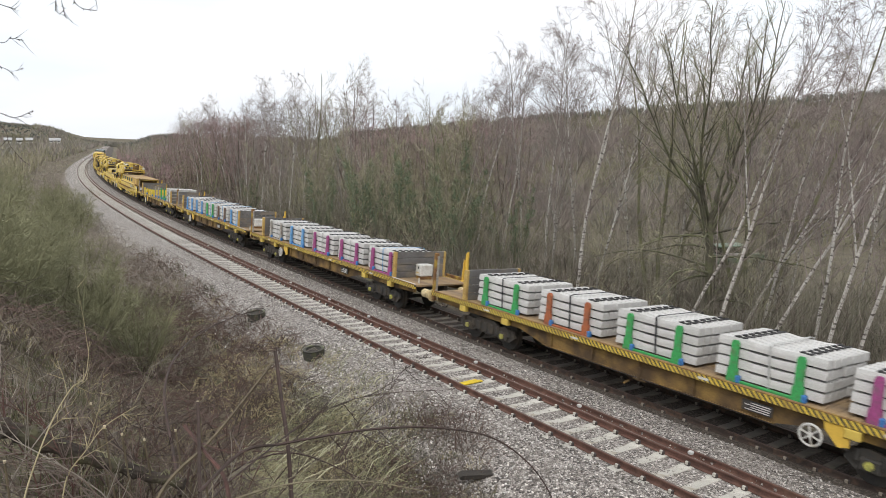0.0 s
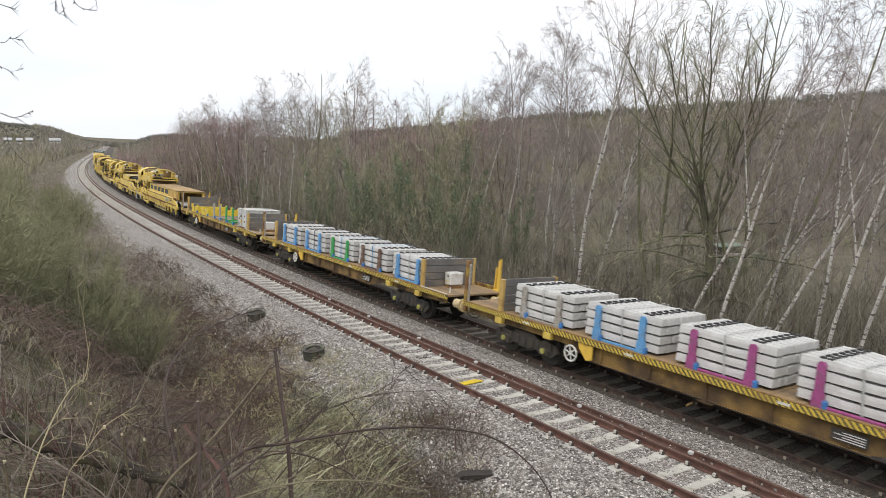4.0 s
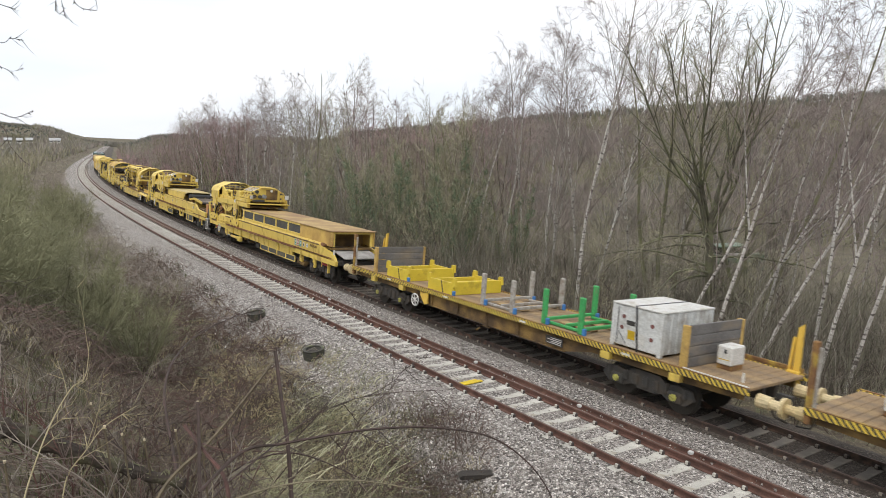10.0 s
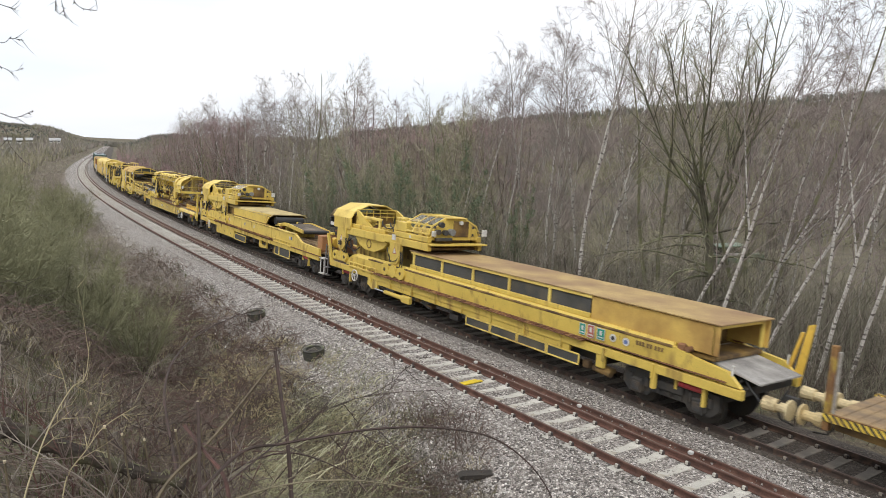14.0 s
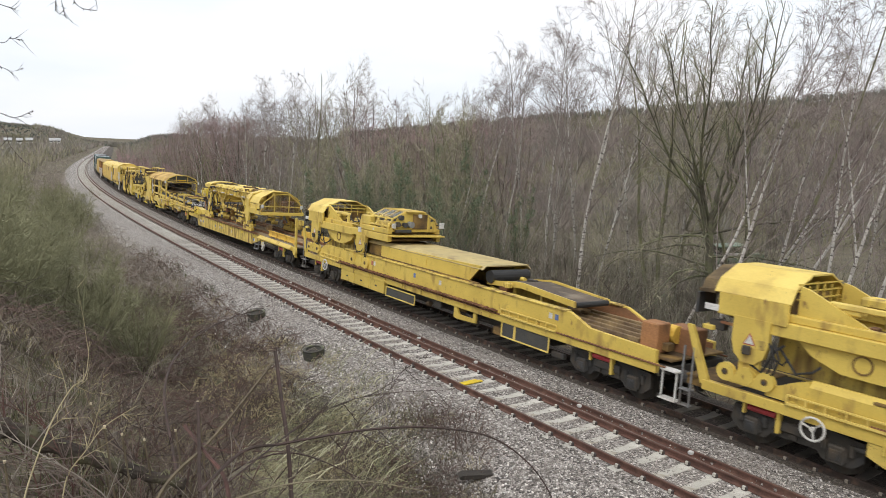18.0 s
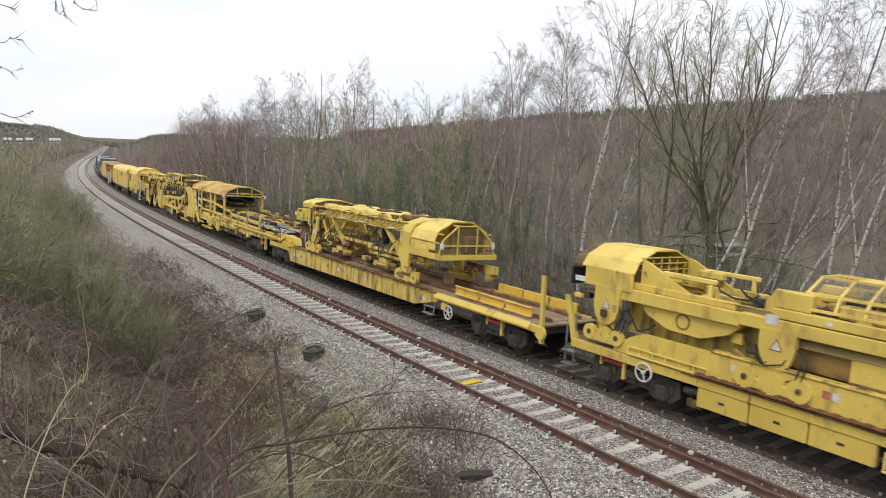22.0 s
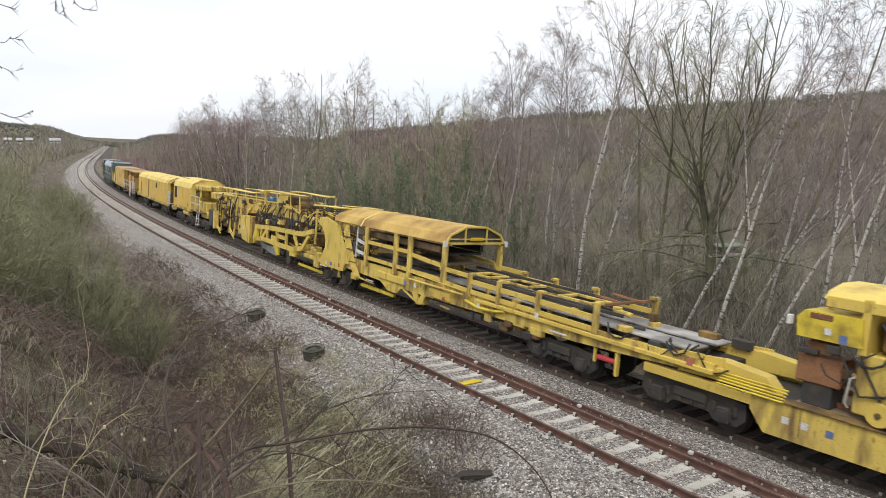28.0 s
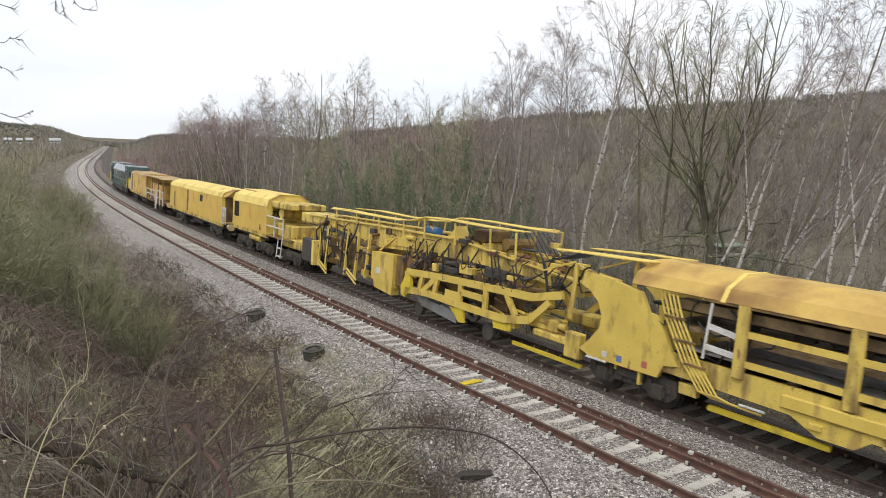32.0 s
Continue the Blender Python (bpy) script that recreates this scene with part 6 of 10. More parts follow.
    part("control_base", Kit(c).box(43.5, 42.9, 0.4, 1.0, 1.28, 1.75), dark_gear, w)
    return w, c


def portal_crane():
    """Long portal with a hooded cab at one end and an upper cab at the other."""
    c = 37.0
    g = thing("portal_crane", "long yellow portal crane with a hooded cab and crossed braces", "gantry crane")
    for sd in (-1, 1):
        part("leg", Kit(c).plate([(33.2, 3.28), (33.28, 2.3), (33.05, 2.0), (32.92, 1.62), (32.52, 1.62), (32.5, 3.28)], sd * 1.26, sd * 1.37).run([(sd * 1.37, 3.27), (sd * 1.14, 3.62), (sd * 0.4, 3.84), (sd * 0.4, 3.8), (sd * 1.1, 3.56), (sd * 1.3, 3.27)], 32.5, 33.2), yellow, g, "broad yellow leg plate bent in at the top")
        part("leg_sign", Kit(c).box(33.05, 33.17, sd * 1.37, sd * 1.378, 2.62, 2.84, 0.002), sign_amber, g)
        part("leg", Kit(c).plate([(41.5, 3.05), (41.2, 3.12), (40.92, 3.0), (40.95, 1.85), (41.1, 1.7), (41.4, 1.7), (41.55, 1.9)], sd * 1.22, sd * 1.36), yellow, g, "rounded yellow leg plate")
        # dark disc on the leg's face stands for the shade in a hole
        part("leg_hole", Kit(c).disc(41.22, sd * 1.37, 2.85, 0.12, 0.02, 14), dark_gear, g)
        for u in (32.6, 41.3):
            k = Kit(c).box(u - 0.72, u + 0.72, sd * 1.18, sd * 1.40, 1.36, 1.56, 0.03)
            for a in (-0.58, 0.0, 0.58):
                k.disc(u + a, sd * 1.34, 1.56, 0.23, 0.13, 16)
            part("roller_carriage", k, yellow, g, "yellow roller carriage")
            for a in (-0.58, 0.58):
                part("roller", Kit(c).disc(u + a, sd * 1.41, 1.56, 0.06, 0.03, 12), frame_brown, g)
        part("girder", Kit(c).box(33.0, 41.9, sd * 0.98, sd * 1.06, 3.22, 3.62, 0.01).box(33.0, 41.9, sd * 1.04, sd * 1.2, 3.56, 3.62, 0.012).box(33.0, 41.9, sd * 1.04, sd * 1.2, 3.20, 3.25, 0.012), yellow_stained, g, "stained yellow box girder")
        for i in range(5):
            part("girder_louvre", Kit(c).box(33.1, 41.6, sd * 1.05, sd * 1.14, 3.275 + i * 0.055, 3.305 + i * 0.055, 0.006), yellow, g, "thin yellow louvre rail")
        for i in range(7):
            x = 33.3 + i * 1.35
            part("girder_rib", Kit(c).box(x, x + 0.06, sd * 1.06, sd * 1.19, 3.25, 3.56, 0.01), yellow_stained, g)
        for x in (34.6, 36.2, 37.5, 39.0, 40.3):
            part("cover_hump", Kit(c).plate([(x, 3.62), (x + 0.08, 3.74), (x + 0.35, 3.80), (x + 0.62, 3.74), (x + 0.7, 3.62)], sd * 0.55, sd * 1.05), yellow_pale, g, "pale rounded cover")
        for x in (33.8, 36.3, 38.2, 40.2):
            part("strip_lamp", Kit(c).box(x, x + 0.55, sd * 1.2, sd * 1.27, 3.26, 3.31, 0.01), lamp_lens, g, "white strip lamp")
        for xa, xb in ((33.3, 34.9), (38.5, 40.0)):
            k = Kit(c).bar((xa, sd * 1.05, 2.05), (xb, sd * 1.05, 3.25), 0.13, 0.15).bar((xa, sd * 0.92, 3.25), (xb, sd * 0.92, 2.05), 0.13, 0.15)
            part("cross_brace", k, yellow_stained, g, "crossed yellow braces")
        k = Kit(c).box(33.0, 36.4, sd * 0.85, sd * 1.05, 2.18, 2.30).box(36.0, 40.9, sd * 0.85, sd * 1.05, 2.28, 2.40).box(33.0, 36.2, sd * 0.85, sd * 1.05, 1.98, 2.08)
        part("lower_rail", k, yellow_stained, g)
        for u in (34.9, 38.9):
            k = Kit(c).box(u - 0.5, u + 0.5, sd * 0.7, sd * 1.2, 1.62, 1.72).box(u - 0.3, u + 0.3, sd * 0.8, sd * 1.15, 1.72, 1.95, 0.04).disc(u - 0.5, sd * 1.0, 1.66, 0.12, 0.4, 10).disc(u + 0.5, sd * 1.0, 1.66, 0.12, 0.4, 10)
            part("clamp_trolley", k, yellow_stained, g, "yellow clamp trolley")
            part("trolley_mesh", Kit(c).box(u - 0.35, u + 0.35, sd * 0.75, sd * 1.16, 1.95, 1.97), mesh_dark, g)
        part("lifting_arm", Kit(c).plate([(40.2, 3.3), (39.3, 3.75), (39.05, 3.7), (38.9, 3.3), (39.3, 3.3)], sd * 0.8, sd * 0.92), yellow, g)
        part("arm_strut", Kit(c).bar((40.7, sd * 1.15, 2.1), (39.6, sd * 1.1, 2.9), 0.07, 0.07).bar((41.0, sd * 1.1, 3.2), (40.2, sd * 1.1, 2.2), 0.08, 0.08), yellow, g)
    part("top_walkway", Kit(c).box(34.9, 39.8, -0.5, 0.5, 3.70, 3.76, 0.02).box(33.4, 41.8, -0.3, 0.3, 3.6, 3.66), yellow_pale, g, "pale walkway boards")
    for i in range(9):
        x = 33.4 + i * 1.0
        part("cross_tie", Kit(c).box(x, x + 0.08, -1.0, 1.0, 3.5, 3.6), yellow_stained, g)
    part("hoist_box", Kit(c).box(33.6, 34.6, -0.5, 0.5, 3.64, 3.82, 0.03), frame_brown, g)
    part("hoist_box", Kit(c).box(36.5, 37.1, -0.4, 0.3, 3.66, 3.85, 0.03), frame_brown, g)
    k = Kit(c)
    for i in range(6):
        k.tube([(36.4, -0.1 + i * 0.05, 3.4), (36.45 + 0.02 * i, -0.1 + i * 0.05, 2.6), (36.55, -0.1 + i * 0.05, 2.35), (36.65, -0.1 + i * 0.05, 2.7), (36.7, -0.1 + i * 0.05, 3.4)], 0.035, 5)
    part("cable_bundle", k, rubber, g, "hanging black cable loops")
    # hooded cab
    sec = arch(1.34, 3.10, 3.84)
    part("cab_hood", Kit(c).run(sec, 30.95, 32.52, False, 0.04), yellow_pale, g, "arched cab hood in yellow paled for sky sheen")
    for sd in (-1, 1):
        part("cab_side", Kit(c).box(30.86, 32.5, sd * 1.26, sd * 1.31, 2.78, 3.12, 0.012), yellow_pale, g)
        part("cab_beam", Kit(c).box(31.2, 32.6, sd * 1.3, sd * 1.38, 2.46, 2.80, 0.015).box(30.52, 31.2, sd * 1.3, sd * 1.36, 2.46, 2.68, 0.015), yellow, g, "yellow beam under the cab")
        for x in (31.35, 32.25):
            part("cab_bracket", Kit(c).plate([(x - 0.07, 2.8), (x + 0.07, 2.8), (x, 3.0)], sd * 1.31, sd * 1.36), yellow, g)
        part("cab_slot", Kit(c).box(31.0, 32.4, sd * 1.31, sd * 1.316, 3.05, 3.07), frame_brown, g)
        part("head_lamp", Kit(c).box(30.48, 30.59, sd * 1.14, sd * 1.28, 2.86, 3.08, 0.02), lamp_lens, g, "white head lamp")
    k = Kit(c)
    for x, zt in ((30.95, 3.84), (30.6, 3.72)):
        s2 = arch(1.3, 2.66 if x < 30.7 else 3.08, zt)
        k = Kit(c)
        pts = [(x, y, z) for y, z in s2]
        for p, q in zip(pts[:-1], pts[1:]):
            k.bar(p, q, 0.05, 0.05)
        part("cab_hoop", k, yellow, g)
    for y, z in arch(1.3, 3.08, 3.72):
        part("cab_bar", Kit(c).bar((30.95, y, z), (30.6, y, z), 0.05, 0.05), yellow, g)
    for y in (-0.45, 0.45):
        part("cab_bar", Kit(c).bar((30.6, y, 2.6), (30.6, y, 3.7), 0.05, 0.05), yellow, g)
    part("cab_bar", Kit(c).bar((30.6, -1.25, 2.98), (30.6, 1.25, 2.98), 0.05, 0.05), yellow, g)
    part("cab_glass", Kit(c).run([(y * 0.98, z - 0.02) for y, z in arch(1.3, 2.66, 3.66)], 30.61, 30.625), cab_glass, g, "clear cab window")
    part("cab_seat", Kit(c).box(30.9, 31.3, -0.9, -0.2, 2.62, 3.3, 0.05), rust_brown, g)
    part("cab_back", Kit(c).run(arch(1.28, 2.62, 3.78), 32.3, 32.36), yellow_stained, g)
    part("cab_glass", Kit(c).box(30.64, 30.93, 1.26, 1.275, 2.7, 3.1, 0.003), cab_glass, g)
    part("lamp_box", Kit(c).box(30.66, 30.9, 1.18, 1.24, 2.76, 3.0, 0.02), grey_steel, g)
    part("cab_floor", Kit(c).box(30.52, 32.6, -1.29, 1.29, 2.48, 2.58).box(30.42, 30.52, -1.34, 1.34, 2.46, 2.64, 0.01), yellow, g)
    part("deck_cabinet", Kit(c).box(39.7, 40.8, -0.7, 0.6, 1.3, 2.35, 0.03), ochre, g, "ochre cabinet standing on the deck")
    part("under_carriage", Kit(c).plate([(30.2, 1.9), (31.9, 1.9), (31.9, 2.2), (30.2, 2.2)], -1.3, -1.0).disc(30.5, -1.15, 1.75, 0.15, 0.3, 12).disc(31.5, -1.15, 1.75, 0.15, 0.3, 12), yellow_stained, g)
    notice(c, 32.75, 2.75, 0.3, 0.25, 1.36, g)
    # upper cab and machinery at the far end
    part("upper_cab", Kit(c).plate([(43.6, 2.75), (43.65, 3.15), (43.5, 3.32), (42.4, 3.32), (42.35, 2.75)], 0.4, 1.3), yellow_bright, g, "bright yellow upper box")
    part("upper_roof", Kit(c).run(arch(1.2, 3.62, 3.9), 41.9, 43.2, False, 0.05), yellow_pale, g, "pale yellow upper roof")
    part("roof_side", Kit(c).box(41.95, 43.15, 1.14, 1.2, 3.45, 3.68), yellow, g)
    part("roof_side", Kit(c).box(41.95, 43.15, -1.2, -1.14, 3.45, 3.68), yellow, g)
    part("upper_frame", Kit(c).box(42.3, 42.45, -1.2, 1.2, 2.6, 3.72).box(41.5, 41.65, -1.2, 1.2, 2.6, 3.6).box(40.9, 42.4, -0.9, 0.9, 2.5, 2.62), yellow, g)
    part("machinery", Kit(c).box(41.6, 42.2, -0.8, 0.8, 2.65, 3.4, 0.06).tube([(41.8, -1.0, 3.1), (41.8, 1.0, 3.1)], 0.16, 10), frame_brown, g)
    part("cab_wall", Kit(c).box(41.75, 42.45, 0.9, 1.15, 1.4, 2.65, 0.03), yellow_stained, g)
    part("grab_rail", Kit(c).tube([(42.5, 1.2, 1.5), (42.55, 1.24, 1.6), (42.5, 1.24, 2.1), (42.42, 1.2, 2.15)], 0.022, 6), white_paint, g)
    for i in range(4):
        k = Kit(c).tube([(41.6 - i * 0.1, 1.2, 3.4), (41.3 - i * 0.1, 1.3, 3.55), (40.6, 1.2, 3.5 + 0.03 * i), (40.0, 1.1, 3.62)], 0.02, 5)
        part("hose", k, rubber, g, "black hydraulic hose")
    notice(c, 43.0, 2.95, 0.16, 0.16, 1.302, g)
    notice(c, 42.7, 2.85, 0.18, 0.2, 1.302, g, sign_blue)
    notice(c, 41.2, 2.35, 0.3, 0.25, 1.362, g)
    fittings(c, 33.4, 41.8, -0.7, 1.1, 3.52, 3.72, 30, g, 21)
    fittings(c, 41.0, 43.4, 0.5, 1.3, 1.7, 3.3, 26, g, 22)
    fittings(c, 33.2, 40.4, 0.5, 1.15, 1.55, 2.2, 26, g, 23)
    fittings(c, 32.2, 33.2, 1.1, 1.4, 1.45, 1.95, 7, g, 24)
    fittings(c, 30.4, 32.2, -1.2, 1.0, 1.7, 2.2, 8, g, 25)
    hose_runs(c, 40.6, 43.0, 1.1, 1.38, 1.6, 3.3, 12, g, 26)
    hose_runs(c, 33.2, 40.5, 0.7, 1.2, 2.0, 3.2, 10, g, 27)
    part("side_wing_lamp", Kit(c).box(43.75, 43.85, 1.2, 1.32, 2.95, 3.15), lamp_lens, g)
    return g, c


def roofed_wagon():
    """Sleeper conveyor wagon: ladder-like side rails and a long faceted roof."""
    c = 56.5
    w = thing("roofed_conveyor_wagon", "yellow conveyor wagon with ladder-like side rails and a long rusty roof", "rail wagon")
    for sd in (-1, 1):
        k = Kit(c).plate([(45.6, 1.36), (45.6, 1.62), (50.2, 1.62), (65.6, 1.60), (65.6, 1.1), (61.0, 1.0), (60.4, 0.7), (59.7, 0.7), (59.4, 0.95), (50.0, 1.1), (48.0, 1.2)], sd * 1.16, sd * 1.26)
        part("side_frame", k, yellow_stained, w, "stained yellow side frame")
        part("lower_rail", Kit(c).box(45.6, 54.5, sd * 1.26, sd * 1.38, 1.38, 1.50, 0.015), yellow, w)
        xs = [49.26, 51.55, 53.4, 54.95, 56.5, 58.8, 59.85, 62.22]
        for x in xs:
            top = 2.28 if x < 56 else 3.14
            if abs(x - 49.26) < 0.1:
                top = 2.4
            wd = 0.14 if x > 56 else 0.10
            part("side_post", Kit(c).box(x - wd, x + wd, sd * 1.25, sd * 1.36, 1.45, top, 0.02).box(x - wd, x + wd, sd * 1.1, sd * 1.3, top - 0.08, top + 0.02, 0.015), yellow_stained, w, "yellow side post")
        for xa, za, xb, zb in ((49.26, 1.95, 54.95, 2.02), (54.95, 2.18, 56.75, 2.22), (56.75, 2.3, 58.9, 2.44), (58.9, 2.5, 62.28, 2.5), (49.26, 1.62, 54.95, 1.66), (56.75, 1.78, 62.28, 1.82), (54.95, 1.66, 56.75, 1.74)):
            part("side_rail", Kit(c).bar((xa, sd * 1.3, za), (xb, sd * 1.3, zb), 0.06, 0.15), yellow, w, "yellow side rail")
        part("roof_beam", Kit(c).box(56.3, 63.2, sd * 1.2, sd * 1.34, 3.06, 3.14), frame_brown, w)
        part("white_ladder", Kit(c).bar((63.1, sd * 1.34, 1.7), (63.0, sd * 1.34, 3.05), 0.05, 0.05).bar((63.05, sd * 1.34, 2.5), (62.35, sd * 1.34, 2.4), 0.03, 0.14).bar((63.05, sd * 1.34, 2.0), (62.35, sd * 1.34, 1.95), 0.03, 0.14), white_paint, w, "white ladder rails")
        part("edge_walk", Kit(c).box(55.2, 58.6, sd * 1.36, sd * 1.46, 1.48, 1.53).bar((55.2, sd * 1.46, 1.66), (58.6, sd * 1.46, 1.78), 0.03, 0.03), yellow_pale, w)
        k = Kit(c).plate([(66.95, 3.15), (66.4, 3.18), (65.0, 2.95), (64.72, 2.46), (64.42, 2.44), (63.78, 1.3), (64.15, 1.22), (64.3, 0.88), (66.5, 0.86), (66.9, 1.0), (66.55, 1.35), (66.25, 1.75), (66.22, 2.1), (66.4, 2.45), (66.75, 2.72), (67.0, 2.8)], sd * 1.2, sd * 1.32)
        part("end_plate", k, yellow, w, "large yellow end plate with a round bite")
        part("strip_lamp", Kit(c).box(66.6, 65.9, sd * 1.32, sd * 1.37, 0.82, 0.88), lamp_lens, w, "white strip lamp")
        part("strip_lamp", Kit(c).box(50.2, 50.9, sd * 1.38, sd * 1.42, 1.2, 1.26), lamp_lens, w)
        part("strip_lamp", Kit(c).box(61.5, 62.1, sd * 1.3, sd * 1.34, 0.85, 0.91), lamp_lens, w)
        for i in range(5):
            o = i * 0.12
            part("pipe", Kit(c).tube([(64.45 - o, sd * 1.3, 3.05), (64.2 - o, sd * 1.36, 2.5), (63.6 - o, sd * 1.38, 1.5), (63.1 - o, sd * 1.36, 0.9), (62.8 - o, sd * 1.3, 0.82), (61.6, sd * 1.25, 0.78)], 0.028, 6), yellow, w, "yellow hydraulic pipe")
        for f in (0.2, 0.5, 0.8):
            part("pipe_clamp", Kit(c).box(64.42 - 1.1 * f, 63.82 - 1.1 * f, sd * 1.39, sd * 1.42, 2.84 - 1.75 * f, 2.90 - 1.75 * f, 0.008), frame_brown, w)
        part("valve_box", Kit(c).box(59.1, 61.2, sd * 1.24, sd * 1.34, 1.12, 1.42, 0.03), yellow, w, "yellow valve box")
        part("valve_box", Kit(c).box(63.0, 63.4, sd * 1.22, sd * 1.38, 1.2, 1.42, 0.03), yellow, w, "yellow valve box")
        part("valve_box", Kit(c).box(56.0, 57.3, sd * 1.24, sd * 1.36, 1.05, 1.38, 0.03), yellow, w, "yellow valve box")
        part("hanger", Kit(c).plate([(58.6, 1.0), (58.2, 0.55), (57.9, 0.6), (57.6, 1.0), (57.9, 1.0), (58.05, 0.78), (58.3, 1.0)], sd * 1.2, sd * 1.27).bar((59.2, sd * 1.24, 0.95), (58.1, sd * 1.24, 0.6), 0.06, 0.05), yellow, w)
        part("plough_arm", Kit(c).box(60.2, 63.0, sd * 0.95, sd * 1.08, 0.42, 0.55), yellow_bright, w, "yellow ground arm")
        part("low_cover", Kit(c).box(45.4, 48.3, sd * 0.85, sd * 1.25, 1.42, 1.56).plate([(45.4, 1.3), (45.5, 1.78), (46.6, 1.72), (47.0, 1.5)], sd * 1.05, sd * 1.15), yellow, w)
    part("roof", Kit(c).run(arch(1.36, 3.14, 3.74), 56.45, 65.3, False, 0.04), ochre, w, "long faceted ochre roof")
    part("roof_edge", Kit(c).run(arch(1.38, 3.12, 3.76), 62.68, 62.8, False, 0.05), yellow_pale, w)
    k = Kit(c)
    pts = [(56.4, y, z) for y, z in arch(1.36, 3.14, 3.74)]
    for p, q in zip(pts, pts[1:] + pts[:1]):
        k.bar(p, q, 0.07, 0.07)
    for y in (-0.5, 0.5):
        k.bar((56.4, y, 3.14), (56.4, y, 3.74), 0.05, 0.05)
    k.bar((56.4, -1.2, 3.3), (56.4, 1.2, 3.3), 0.04, 0.04)
    part("roof_end_frame", k, yellow, w, "yellow roof end frame")
    part("roof_end_mesh", Kit(c).run([(y * 0.97, z) for y, z in arch(1.36, 3.16, 3.72)], 56.5, 56.52), mesh_dark, w)
    part("bell_bar", Kit(c).box(56.3, 56.4, -0.3, 0.3, 3.24, 3.36, 0.02), sign_amber, w)
    for sd in (-1, 1):
        part("end_lamp", Kit(c).box(56.28, 56.42, sd * 1.36, sd * 1.5, 3.0, 3.22, 0.02), lamp_lens, w, "white end lamp")
    for ya, yb in ((-0.95, -0.15), (0.15, 0.95)):
        part("belt", Kit(c).box(46.5, 63.8, ya, yb, 1.70, 1.76), belt, w, "grey conveyor belt")
    part("upper_belt", Kit(c).box(57.0, 65.0, -0.8, 0.8, 2.62, 2.7), rubber, w, "black upper belt")
    for i in range(14):
        x = 46.8 + i * 1.3
        part("cross_member", Kit(c).box(x, x + 0.10, -1.16, 1.16, 1.5, 1.64), frame_brown, w)
    for sd in (-1, 1):
        part("chain_rail", Kit(c).box(49.0, 57.5, sd * 0.42, sd * 0.5, 1.95, 2.05), black_gear, w, "black chain rail")
        part("chain_rail", Kit(c).box(50.0, 57.5, sd * 1.0, sd * 1.06, 2.02, 2.12), black_gear, w, "black chain rail")
    for i, (a, b) in enumerate(((53.0, 54.4), (50.2, 51.6), (54.9, 55.9))):
        part("pallet_frame", Kit(c).box(a, b, -0.45, -0.35, 2.06, 2.14).box(a, b, 0.35, 0.45, 2.06, 2.14).box(a, a + 0.12, -0.4, 0.4, 2.06, 2.14).box(b - 0.12, b, -0.4, 0.4, 2.06, 2.14), yellow_stained, w, "yellow pallet frame")
    part("handle_frame", Kit(c).bar((49.3, -1.3, 2.3), (49.3, 1.0, 2.3), 0.07, 0.07).bar((49.3, 0.2, 2.3), (50.3, 0.2, 2.35), 0.06, 0.06).bar((49.3, -0.6, 2.3), (50.3, -0.6, 2.35), 0.06, 0.06), rust_brown, w)
    part("underframe", Kit(c).box(46, 64.5, -1.1, 1.1, 1.15, 1.45).box(52.5, 60.5, -0.7, 0.7, 0.75, 1.15), black_gear, w)
    part("inner_tray", Kit(c).box(57.2, 64.5, -1.1, 1.1, 2.2, 2.3), floor_tan, w)
    part("inner_rail", Kit(c).box(57.2, 64.5, -1.05, -0.9, 2.7, 2.95), dark_gear, w)
    part("inner_rail", Kit(c).box(57.2, 64.5, 0.9, 1.05, 2.7, 2.95), floor_tan, w)
    part("hose_rope", Kit(c).tube([(55.1, 1.32, 1.32), (54.4, 1.36, 1.22), (53.6, 1.36, 1.24), (53.0, 1.34, 1.34)], 0.05, 8), yellow_bright, w)
    for x, z, m_ in ((58.9, 1.28, sign_blue), (58.2, 1.3, white_paint), (56.3, 1.12, sign_red), (54.3, 1.3, white_paint), (51.5, 1.55, white_paint), (66.0, 1.05, white_paint), (65.5, 1.05, sign_blue), (64.7, 1.1, sign_red), (46.2, 1.55, sign_red)):
        notice(c, x, z, 0.2, 0.2, 1.385 if x < 60 else 1.322, w, m_)
    for u in (50.7, 65.25):
        bogie(c, u, w, "machine")
    fittings(c, 46.0, 56.5, -1.0, 1.05, 1.62, 2.05, 34, w, 31)
    fittings(c, 51.5, 64.5, 1.0, 1.24, 0.75, 1.1, 26, w, 32)
    fittings(c, 57.0, 64.5, -0.9, 1.0, 2.3, 2.6, 14, w, 33, (dark_gear, black_gear, frame_brown))
    hose_runs(c, 45.4, 48.5, 0.8, 1.3, 1.3, 1.9, 8, w, 34)
    hose_runs(c, 62.0, 64.6, 0.8, 1.25, 1.6, 3.0, 8, w, 35)
    red_tank(c, 48.9, w)
    red_tank(c, 65.3, w)
    return w, c


